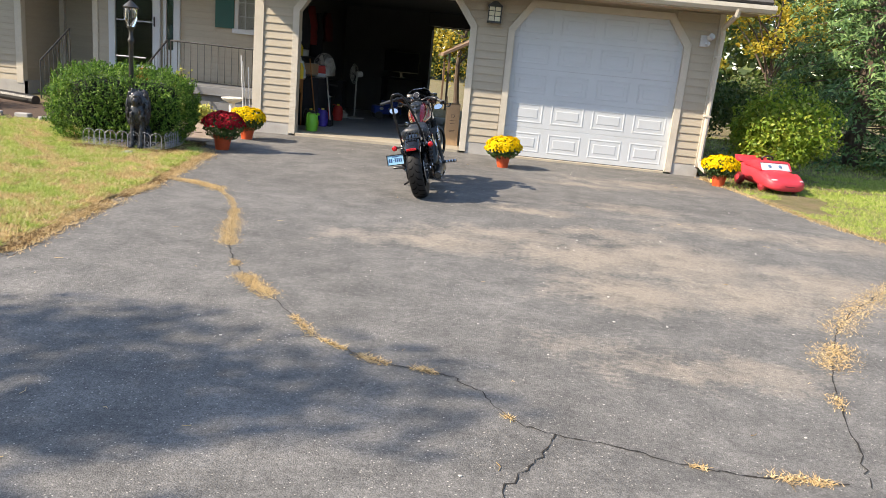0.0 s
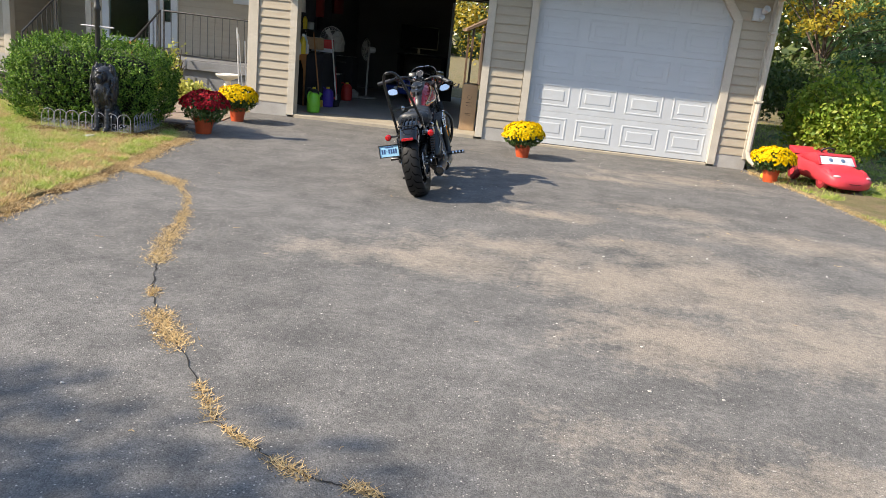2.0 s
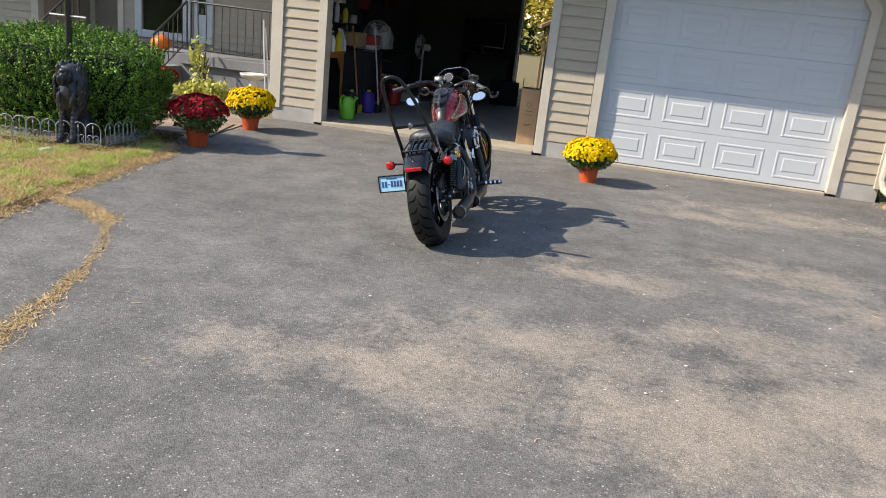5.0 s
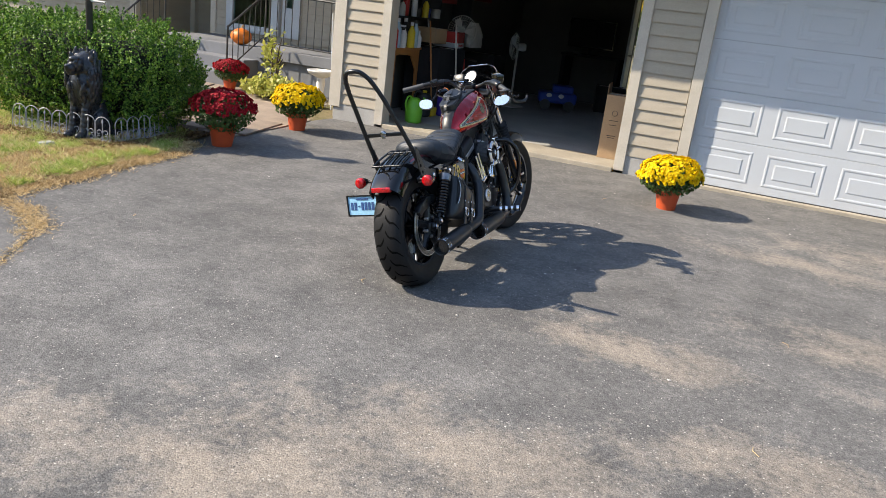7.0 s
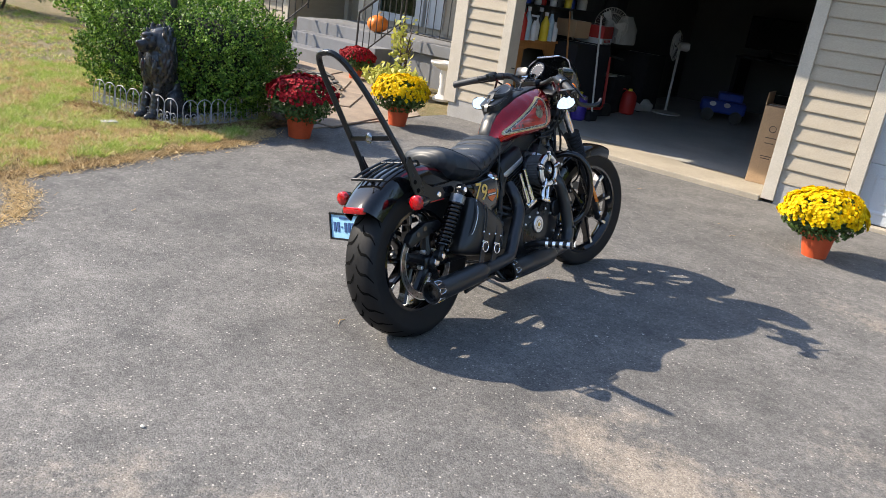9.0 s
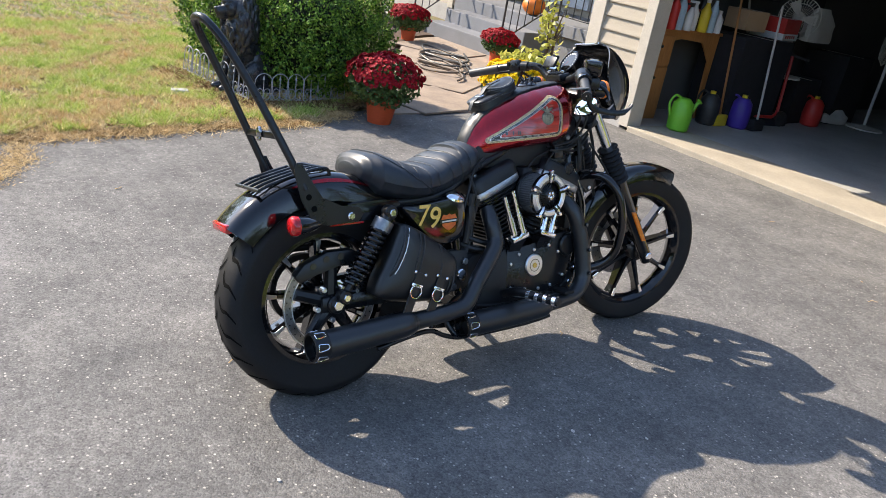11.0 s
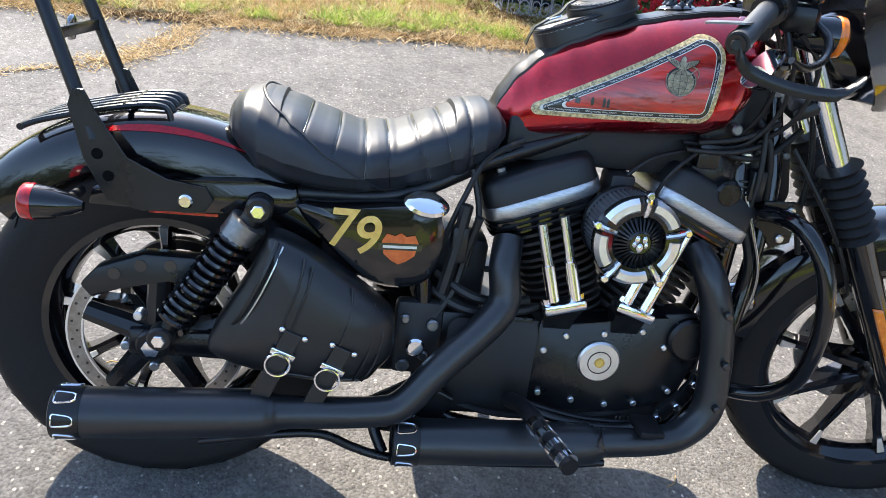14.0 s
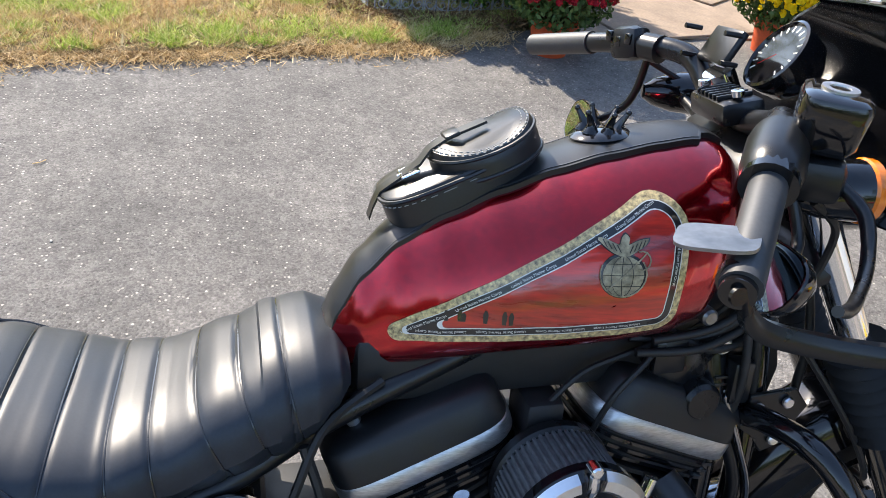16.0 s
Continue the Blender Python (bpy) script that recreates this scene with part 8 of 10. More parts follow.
SWL = bp("switch_housing", b, M_SATIN, None, "black left switch housing")
for k in range(3):
    b = B()
    boxm(b, (-0.28 + 0.018 * k, 1.028 + 0.006 * k, 1.098 - 0.006 * (k % 2)), 0.012, 0.008, 0.016, 18, 0, 0, 0.002)
    bp("switch_button", b, M_PAINT, SWL)
RS = pose(0.197, 1.022, 1.086, -6, 8, -36)
b = B()
loft(b, [rr_ring(RS, z, hx, hy, 4.5) for z, hx, hy in ((-0.034, 0.028, 0.025), (-0.024, 0.034, 0.030), (0.012, 0.037, 0.032), (0.018, 0.035, 0.030), (0.021, 0.029, 0.025))])
MC = bp("brake_reservoir", b, M_PAINT, None, "black brake fluid reservoir with a sight glass")
b = B()
lathe(b, [(0.017, 0.0205), (0.017, 0.0235), (0.010, 0.0235), (0.010, 0.0215)], 22, RS)
bp("sight_ring", b, M_ALU, MC, "bright round sight glass ring")
b = B()
lathe(b, [(0.0105, 0.0225), (0.001, 0.0228)], 18, RS)
bp("sight_glass", b, M_BLKGLASS, MC, "dark sight glass")
b = B()
boxm(b, (0.197, 1.015, 1.025), 0.05, 0.06, 0.045, -36, 0, 8, 0.012)
bp("brake_cylinder_body", b, M_SATIN)
bar("brake_lever", [(0.215, 1.035, 1.02), (0.245, 1.045, 0.998), (0.285, 1.02, 0.968), (0.335, 0.965, 0.955), (0.36, 0.925, 0.965)], [0.006, 0.007, 0.0065, 0.006, 0.005], M_SATIN, None, 10, 7, "black brake lever")
b = B()
GL = smoothline([(0.337, 0.853, 0.978), (0.338, 0.862, 0.955), (0.338, 0.885, 0.938), (0.348, 0.937, 0.926), (0.368, 0.988, 0.924), (0.378, 1.008, 0.932), (0.383, 1.025, 0.95)], 6)
loft(b, [[p + Vector((dx * 0.008, dz * 0.002, dz * (0.0095 if 4 < i < len(GL) - 8 else 0.007))) for dx, dz in ((-0.6, -1), (0.6, -1), (1, -0.4), (1, 0.4), (0.6, 1), (-0.6, 1), (-1, 0.4), (-1, -0.4))] for i, p in enumerate(GL)])
bp("lever_guard", b, M_SATIN, None, "black lever guard fixed to the bar end")
bar("clutch_lever", [(-0.22, 1.105, 1.085), (-0.29, 1.115, 1.075), (-0.37, 1.09, 1.068), (-0.45, 1.055, 1.062)], 0.0065, M_SATIN, None, 10, 7, "black clutch lever")
b = B()
TPL = pose(0.296, 0.852, 1.004, 4, -6, 51)
loft(b, [rr_ring(TPL, z, 0.033, 0.027, 4.0, 0.0, 28) for z in (-0.0015, 0.0015)])
bp("throttle_plate", b, M_GUN, None, "bright flat throttle rest plate", False)
for s, c, stem in ((1, (0.24, 0.955, 0.94), [(0.20, 1.0, 1.0), (0.215, 1.005, 0.96), (0.238, 0.975, 0.94)]), (-1, (-0.325, 1.02, 0.955), [(-0.25, 1.08, 1.075), (-0.28, 1.075, 1.0), (-0.322, 1.04, 0.958)])):
    b = B()
    F = Matrix.Translation(c) @ Matrix.Rotation(radians(-8), 4, 'Z') @ Matrix.Rotation(radians(68), 4, 'X')
    def oval(k, z):
        return [F @ Vector((0.056 * k * math.copysign(abs(math.cos(t)) ** 0.8, math.cos(t)) + s * 0.012 * math.sin(t) * k, 0.036 * k * math.copysign(abs(math.sin(t)) ** 0.8, math.sin(t)), z)) for t in [2 * math.pi * j / 28 for j in range(28)]]
    loft(b, [oval(0.2, -0.03), oval(0.7, -0.022), oval(0.96, -0.006), oval(1.0, 0.004), oval(0.97, 0.006), oval(0.93, 0.005)])
    MI = bp("mirror", b, M_PAINT, None, "black teardrop mirror slung under the bar")
    b = B()
    b.faces.new([b.verts.new(p) for p in oval(0.925, 0.0062)])
    bp("mirror_glass", b, M_MIRROR, MI, "silvered mirror glass", False)
    bar("mirror_stem", stem, 0.006, M_SATIN, MI)
# gauge, phone holder, headlamp, small screen
GF = Matrix.Translation((-0.030, 1.135, 1.104)) @ Matrix.Rotation(radians(-9), 4, 'Z') @ Matrix.Rotation(radians(57), 4, 'X') @ Matrix.Scale(0.89, 4)
b = B()
lathe(b, [(0.03, -0.05), (0.048, -0.03), (0.053, 0.0), (0.054, 0.012), (0.050, 0.014), (0.048, 0.010)], 32, GF)
GA = bp("speedometer", b, M_PAINT, None, "round speedometer with a dark dial and white marks")
b = B()
lathe(b, [(0.0485, 0.006), (0.002, 0.007)], 30, GF)
bp("dial", b, M_DIAL, GA, "dark grey dial")
for k in range(16):
    a = radians(-40 + 260 * k / 15)
    b = B()
    tube(b, [GF @ Vector((0.036 * math.cos(a), 0.036 * math.sin(a), 0.0095)), GF @ Vector((0.045 * math.cos(a), 0.045 * math.sin(a), 0.0095))], 0.0015, 4)
    bp("dial_mark", b, M_WHITEDEC, GA)
b = B()
tube(b, [GF @ Vector((0, 0, 0.009)), GF @ Vector((-0.026, -0.02, 0.009))], 0.0014, 4)
bp("needle", b, M_REDLENS, GA)
b = B()
boxm(b, (-0.105, 1.10, 1.108), 0.078, 0.012, 0.05, -9, -28, 0, 0.004)
PH = bp("phone_holder", b, M_SATIN, None, "black phone holder clamped to the bar")
for dx in (-0.045, 0.045):
    for dz in (-0.018, 0.018):
        b = B()
        tube(b, [(-0.105 + dx, 1.095, 1.108 + dz), (-0.105 + dx, 1.07, 1.111 + dz)], 0.0035, 6)
        bp("holder_claw", b, M_SATIN, PH)
b = B()
boxm(b, (-0.03, 1.07, 1.046), 0.10, 0.055, 0.030, -9, 12, 0, 0.008)
HC = bp("bar_clamp", b, M_SATIN, None, "black ribbed handlebar clamp")
for q in range(6):
    b = B()
    boxm(b, (-0.058 + 0.011 * q, 1.068 - 0.0017 * q, 1.0625), 0.004, 0.044, 0.006, -9, 12, 0, 0.001)
    bp("clamp_rib", b, M_SATIN, HC)
for dx in (-0.035, 0.035):
    b = B()
    lathe(b, [(0.008, 0), (0.008, 0.007), (0.005, 0.008)], 12, pose(-0.03 + dx, 1.058, 1.064, 12))
    bp("clamp_bolt", b, M_CHROME, HC)
b = B()
lathe(b, [(0.05, -0.09), (0.075, -0.05), (0.083, 0.0), (0.083, 0.02), (0.076, 0.026)], 28, pose(0.0, 1.24, 0.975, -88, 0, -9))
HL = bp("headlamp", b, M_PAINT, None, "black headlamp bucket")
b = B()
lathe(b, [(0.076, 0.024), (0.05, 0.036), (0.003, 0.04)], 28, pose(0.0, 1.24, 0.975, -88, 0, -9))
bp("headlamp_lens", b, M_CHROME, HL)
b = B()
rows_o, rows_i = [], []
for i in range(19):
    f = i / 18
    el = radians(-42 + 124 * f)
    ro, ri = [], []
    hw_ = 1.35 * (0.62 + 0.38 * math.sin(math.pi * min(1, f * 1.05))) * (1 if f < 0.8 else 1 - (f - 0.8) * 1.0)
    for k in range(17):
        az = hw_ * (-1 + 2 * k / 16)
        for lst, g_ in ((ro, 0.0), (ri, -0.0045)):
            p = Vector(((0.168 + g_) * math.sin(az) * math.cos(el * 0.55), (0.262 + g_) * math.cos(az) * math.cos(el * 0.86), (0.176 + g_) * math.sin(el)))
            lst.append(p)
    rows_o.append(ro)
    rows_i.append(ri)
FM = Matrix.Translation((-0.01, 1.12, 1.004)) @ Matrix.Rotation(radians(-9), 4, 'Z')
loft(b, [[FM @ p for p in ro + ri[::-1]] for ro, ri in zip(rows_o, rows_i)])
bp("headlamp_cowl", b, M_BLKGLASS, None, "gloss black bikini cowl round the headlamp")
b = B()
edge = [FM @ p for p in rows_o[-1]]
tube(b, edge, 0.003, 6)
bp("cowl_trim", b, M_CHROME)
for s, c in ((1, (0.182, 1.080, 1.003)), (-1, (-0.25, 1.16, 1.02))):
    b = B()
    T = Matrix.Translation(c) @ Matrix.Rotation(radians(-9), 4, 'Z') @ Matrix.Rotation(radians(-90), 4, 'X')
    lathe(b, [(0.010, -0.075), (0.02, -0.06), (0.029, -0.03), (0.032, 0.0), (0.032, 0.008)], 22, T)
    sg = bp("turn_signal", b, M_PAINT, None, "black bullet front turn signal")
    b = B()
    lathe(b, [(0.032, 0.008), (0.034, 0.011), (0.033, 0.020), (0.024, 0.027), (0.004, 0.030)], 22, T)
    bp("lens", b, M_AMBER, sg, "amber signal lens")
    bar("signal_stem", [(s * 0.11, 1.12, 0.99), (c[0], c[1] - 0.02, c[2])], 0.008)

# cables and wiring
for pts, r in (
    ([(0.185, 0.985, 1.01), (0.15, 1.03, 0.95), (0.11, 1.05, 0.87), (0.075, 1.02, 0.80), (0.075, 0.93, 0.768), (0.075, 0.87, 0.745), (0.08, 0.82, 0.70)], 0.0042),
    ([(0.19, 0.995, 1.01), (0.16, 1.05, 0.95), (0.12, 1.07, 0.86), (0.085, 1.03, 0.79), (0.07, 0.93, 0.785)], 0.0042),
    ([(0.205, 1.02, 1.0), (0.17, 1.09, 0.95), (0.13, 1.10, 0.86), (0.08, 1.07, 0.80)], 0.0045),
    ([(0.115, 0.50, 0.56), (0.112, 0.53, 0.65), (0.095, 0.565, 0.72), (0.070, 0.63, 0.755)], 0.0055),
    ([(0.125, 0.535, 0.64), (0.125, 0.525, 0.56), (0.125, 0.51, 0.47)], 0.012),
    ([(0.10, 0.50, 0.50), (0.13, 0.55, 0.475), (0.13, 0.60, 0.462), (0.11, 0.68, 0.46)], 0.009),
    ([(0.10, 0.49, 0.47), (0.13, 0.54, 0.447), (0.13, 0.60, 0.438), (0.11, 0.68, 0.44)], 0.009),
    ([(-0.26, 1.08, 1.07), (-0.2, 1.2, 0.98), (-0.09, 1.14, 0.82), (-0.08, 1.02, 0.6), (-0.12, 0.95, 0.4)], 0.0045),
    ([(0.13, 0.56, 0.62), (0.115, 0.545, 0.54), (0.12, 0.53, 0.47), (0.13, 0.50, 0.42)], 0.008),
    ([(0.11, 0.52, 0.46), (0.125, 0.58, 0.435), (0.12, 0.66, 0.44), (0.11, 0.70, 0.45)], 0.008),
    ([(0.10, 0.54, 0.70), (0.115, 0.56, 0.62), (0.11, 0.55, 0.52)], 0.006),
    ([(0.08, 0.88, 0.63), (0.10, 0.90, 0.72), (0.09, 0.95, 0.77), (0.05, 1.0, 0.80)], 0.004),
    ([(0.10, 0.94, 0.24), (0.15, 0.98, 0.22), (0.13, 1.03, 0.27), (0.10, 1.05, 0.4)], 0.005),
    ([(0.11, 0.55, 0.235), (0.14, 0.65, 0.228), (0.14, 0.80, 0.232), (0.12, 0.92, 0.24)], 0.006),
    ([(0.10, 1.13, 0.80), (0.12, 1.24, 0.66), (0.10, 1.32, 0.55), (0.0, 1.40, 0.48), (-0.08, 1.40, 0.46)], 0.0045),
):
    bar("control_cable", pts, r, M_CABLE, None, 7, 6)

# ---------- lion, fence, lamp post, toy car ----------
M_LION = surf("weathered_black_statue", (0.014, 0.015, 0.018), (0.030, 0.032, 0.038), 18.0, 0.22, bump=0.002, fine=60)
me = bpy.data.meshes.new("lion_statue")
b = B()
def ball(c, r, rot=0):
    bmesh.ops.create_icosphere(b, subdivisions=3, radius=1.0, matrix=Matrix.Translation(c) @ Matrix.Rotation(radians(rot), 4, 'X') @ Matrix.Diagonal((*r, 1)))
# seated, looking along -y
ball((0, 0.16, 0.20), (0.125, 0.17, 0.19))
ball((0, 0.03, 0.32), (0.105, 0.12, 0.22), 18)
ball((0.10, 0.12, 0.13), (0.06, 0.14, 0.13))
ball((-0.10, 0.12, 0.13), (0.06, 0.14, 0.13))
for s in (1, -1):
    for k in range(8):
        ball((s * 0.062, -0.07 - 0.008 * k, 0.33 - 0.042 * k), (0.038, 0.042, 0.05))
    ball((s * 0.064, -0.155, 0.04), (0.042, 0.075, 0.034))
    ball((s * 0.13, -0.02, 0.035), (0.04, 0.09, 0.033))
ball((0, -0.03, 0.48), (0.105, 0.105, 0.18))
ball((0, -0.02, 0.62), (0.10, 0.105, 0.115))
ball((0, -0.11, 0.635), (0.072, 0.085, 0.075))
ball((0, -0.19, 0.615), (0.046, 0.07, 0.042))
ball((0, -0.185, 0.575), (0.036, 0.055, 0.022))
ball((0, -0.252, 0.632), (0.022, 0.016, 0.016))
ball((0, -0.145, 0.69), (0.05, 0.05, 0.025))
for s in (1, -1):
    ball((s * 0.036, -0.168, 0.665), (0.018, 0.02, 0.014))
rl = random.Random(2)
ball((0, 0.01, 0.60), (0.150, 0.125, 0.150))
ball((0, -0.01, 0.45), (0.148, 0.135, 0.19))
for i in range(280):
    a = rl.uniform(0.35, 5.93)
    z = rl.uniform(0.26, 0.74)
    if z > 0.52 and (a < 0.95 or a > 5.33):
        continue
    k = 0.160 * math.sqrt(max(0.1, 1 - ((z - 0.52) / 0.24) ** 2)) ** 0.7
    ball((math.sin(a) * k, -0.02 - math.cos(a) * k * 0.9, z), (0.017, 0.017, 0.050), rl.uniform(-25, 25))
ball((0.15, 0.2, 0.04), (0.028, 0.14, 0.028))
b.to_mesh(me)
b.free()
me.materials.append(M_LION)
lion = new("lion_statue", me)
lion.matrix_world = pose(-4.07, 10.99, 0.02, 0, 0, 10) @ Matrix.Diagonal((0.9, 0.9, 1.0, 1))
md = lion.modifiers.new("fuse", 'REMESH')
md.mode, md.voxel_size, md.use_smooth_shade = 'VOXEL', 0.0065, True
tagged(lion, "black weathered seated lion statue beside the bush", "statue")

def hoop_mesh(w, h):
    bb = B()
    def t(p, r=0.0035):
        tube(bb, p, r, 5)
    t([(-w / 2, 0, 0), (-w / 2, 0, h - w / 2)] + [(w / 2 * math.cos(math.pi - a * math.pi / 8), 0, h - w / 2 + w / 2 * math.sin(a * math.pi / 8)) for a in range(1, 8)] + [(w / 2, 0, h - w / 2), (w / 2, 0, 0)], 0.0038)
    t([(0, 0, 0), (0, 0, h - 0.035)], 0.0035)
    bmesh.ops.create_cone(bb, segments=5, radius1=0.010, radius2=0.001, depth=0.035, cap_ends=True, matrix=Matrix.Translation((0, 0, h - 0.03)))
    for s in (1, -1):
        for z0, up in ((h * 0.36, 1), (h * 0.30, -1)):
            q = []
            for k in range(15):
                a = k * 0.42
                r = 0.030 - 0.0017 * k
                q.append((s * (0.034 + r * math.cos(math.pi - a)), 0, z0 + up * (0.03 + r * math.sin(a) - 0.02)))
            t(q, 0.003)
    t([(-w / 2, 0, 0.03), (w / 2, 0, 0.03)], 0.003)
    bmesh.ops.recalc_face_normals(bb, faces=bb.faces[:])
    m_ = bpy.data.meshes.new("fence_hoop")
    bb.to_mesh(m_)
    bb.free()
    m_.materials.append(M_FENCE)
    return m_


HOOP = hoop_mesh(0.145, 0.232)
for (x0, y0), (x1, y1) in (((-4.70, 10.76), (-4.30, 10.82)), ((-4.29, 10.82), (-3.74, 10.94)), ((-3.70, 10.98), (-3.71, 11.38)), ((-3.71, 11.39), (-3.79, 11.79))):
    d = Vector((x1 - x0, y1 - y0, 0))
    fz = thing("garden_fence", pose(x0, y0, 0.015, 0, 0, math.degrees(math.atan2(d.y, d.x))), "low grey wire hoop garden fence round the bush", "garden fence", "fence sections")
    k = max(1, round(d.length / 0.145))
    for i in range(k):
        o = piece("fence_hoop", HOOP, fz, Matrix.Translation(((i + 0.5) * d.length / k, 0, 0)) @ Matrix.Rotation(radians((i * 37 % 9) - 4), 4, 'X'))
# mulch bed under the bush
strip_sheet("mulch_bed", [(-5.35, 10.95), (-4.3, 10.74), (-3.68, 10.88), (-3.62, 11.3), (-3.64, 12.2), (-4.3, 12.6), (-5.6, 12.4)], 0.0, 0.024, M_SOIL, "dark brown mulch bed round the bush", jit=0.04, cat="garden bed")

lp = thing("lamp_post", Matrix.Translation((-4.30, 11.26, 0)), "black cast lamp post with a glass lantern", "lamp post")
b = B()
lathe(b, [(0.06, 0), (0.06, 0.25), (0.038, 0.35), (0.03, 0.4), (0.03, 1.35), (0.042, 1.37), (0.042, 1.40), (0.030, 1.42), (0.026, 1.5), (0.03, 1.53), (0.045, 1.55)], 18)
part("post", b, M_IRON, lp, "", True)
b = B()
tube(b, [(-0.2, 0, 1.18), (0.2, 0, 1.18)], 0.010, 8)
part("ladder_rest", b, M_FENCE, lp, "pale cross bar")
b = B()
lathe(b, [(0.05, 1.56), (0.085, 1.66), (0.09, 1.76), (0.075, 1.80)], 12, None, False)
gl = part("lantern_glass", b, M_GLASS, lp, "clear lantern glass", True)
b = B()
lathe(b, [(0.055, 1.545), (0.058, 1.56), (0.045, 1.565)], 14)
lathe(b, [(0.095, 1.795), (0.10, 1.81), (0.05, 1.86), (0.015, 1.89), (0.02, 1.91), (0.003, 1.93)], 16)
for k in range(6):
    a = k * math.pi / 3
    tube(b, [(0.052 * math.cos(a), 0.052 * math.sin(a), 1.56), (0.088 * math.cos(a), 0.088 * math.sin(a), 1.67), (0.092 * math.cos(a), 0.092 * math.sin(a), 1.80)], 0.004, 5)
part("lantern_frame", b, M_IRON, lp)

# ride-on toy car
M_TOY = surf("sun_faded_red_plastic", (0.60, 0.045, 0.065), (0.50, 0.03, 0.045), 5.0, 0.4)
M_TOYDK = surf("dark_red_plastic", (0.22, 0.015, 0.02), (0.16, 0.01, 0.015), 8.0, 0.5)
M_DIAL_BLUE = surf("blue_grey_sticker", (0.10, 0.18, 0.30), rough=0.4)
M_TOYPALE = surf("faded_pink_sticker", (0.72, 0.36, 0.38), rough=0.4)
M_TOYW = surf("pale_plastic", (0.72, 0.72, 0.74), rough=0.4)
toy = thing("toy_car", pose(4.93, 13.60, 0.02, 0, 0, -76) @ Matrix.Scale(0.94, 4), "faded red plastic ride-on toy car on the lawn", "toy car")
b = B()
secs = []
for x, w, zt, zb in ((-0.60, 0.16, 0.33, 0.15), (-0.575, 0.25, 0.38, 0.10), (-0.42, 0.30, 0.41, 0.07), (-0.18, 0.30, 0.40, 0.06), (0.02, 0.305, 0.395, 0.06), (0.14, 0.315, 0.365, 0.06), (0.24, 0.335, 0.335, 0.055), (0.38, 0.345, 0.315, 0.05), (0.50, 0.335, 0.285, 0.05), (0.59, 0.30, 0.245, 0.05), (0.64, 0.235, 0.205, 0.06), (0.662, 0.13, 0.165, 0.09)):
    row = []
    for k in range(32):
        a = 2 * math.pi * k / 32
        c, s_ = math.cos(a), math.sin(a)
        row.append(Vector((x, math.copysign(abs(c) ** 0.6, c) * w, (zt + zb) / 2 + math.copysign(abs(s_) ** 0.6, s_) * (zt - zb) / 2)))
    secs.append(row)
loft(b, secs)
TB = part("body", b, M_TOY, toy, "", True)
for y in (-0.262, 0.262):
    b = B()
    tube(b, smoothline([(0.36 + 0.145 * math.cos(t), y * 1.02, 0.115 + 0.15 * math.sin(t)) for t in [math.pi * j / 8 for j in range(9)]], 3), 0.05, 10)
    part("wheel_arch", b, M_TOY, TB, "", True)
b = B()
prism(b, [(0.215, 0.335), (0.10, 0.445), (0.082, 0.44), (0.19, 0.33)], 1, -0.265, 0.265, 0.006)
part("windscreen", b, M_TOYW, toy, "pale plastic windscreen", True)
b = B()
prism(b, [(0.105, 0.436), (0.118, 0.452), (0.06, 0.475), (-0.02, 0.470), (-0.03, 0.445), (0.06, 0.445)], 1, -0.275, 0.275, 0.008)
part("windscreen_frame", b, M_TOY, toy, "", True)
for y in (-0.275, 0.275):
    b = B()
    prism(b, [(0.22, 0.33), (0.11, 0.455), (-0.02, 0.468), (-0.12, 0.43), (-0.30, 0.40), (-0.30, 0.36), (0.2, 0.32)], 1, y - 0.018, y + 0.018, 0.008)
    part("cockpit_side", b, M_TOY, toy, "", True)
for y in (-0.095, 0.095):
    b = B()
    bmesh.ops.create_uvsphere(b, u_segments=14, v_segments=8, radius=0.034, matrix=Matrix.Translation((0.157, y, 0.394)) @ Matrix.Rotation(radians(-46), 4, 'Y') @ Matrix.Diagonal((0.2, 1, 1, 1)))
    part("windscreen_spot", b, M_DIAL_BLUE, toy, "blue-grey round spot on the windscreen", True)
for y in (-0.235, 0.235):
    b = B()
    bmesh.ops.create_uvsphere(b, u_segments=14, v_segments=8, radius=1.0, matrix=Matrix.Translation((0.575, y, 0.222)) @ Matrix.Rotation(radians(20 if y > 0 else -20), 4, 'Z') @ Matrix.Diagonal((0.035, 0.055, 0.022, 1)))
    part("headlight_sticker", b, M_TOYPALE, toy, "pale pink headlight sticker", True)
b = B()
prism(b, [(-0.60, 0.36), (-0.66, 0.47), (-0.63, 0.48), (-0.50, 0.445), (-0.40, 0.39)], 1, -0.28, 0.28, 0.012)
part("rear_wing", b, M_TOY, toy, "", True)
for x in (-0.36, 0.36):
    for y in (-0.285, 0.285):
        b = B()
        lathe(b, [(0.05, -0.04), (0.105, -0.04), (0.118, -0.02), (0.118, 0.02), (0.105, 0.04), (0.05, 0.04)], 24, pose(x, y, 0.118, 90, 0, 0))
        wh = part("wheel", b, M_TOYDK, toy, "", True)
        b = B()
        lathe(b, [(0.05, -0.042), (0.05, 0.042)], 16, pose(x, y, 0.118, 90, 0, 0))
        part("wheel_cap", b, M_TOY, wh)
b = B()
tube(b, [(-0.10 + 0.03 * math.cos(t), 0.10 * math.sin(t), 0.49 + 0.075 * math.cos(t) * 0.6) for t in [2 * math.pi * j / 18 for j in range(18)]], 0.014, 7, True)
tube(b, [(-0.02, 0, 0.40), (-0.10, 0, 0.50)], 0.012, 7)
part("steering_wheel", b, M_IRON, toy, "black steering wheel", True)
b = B()
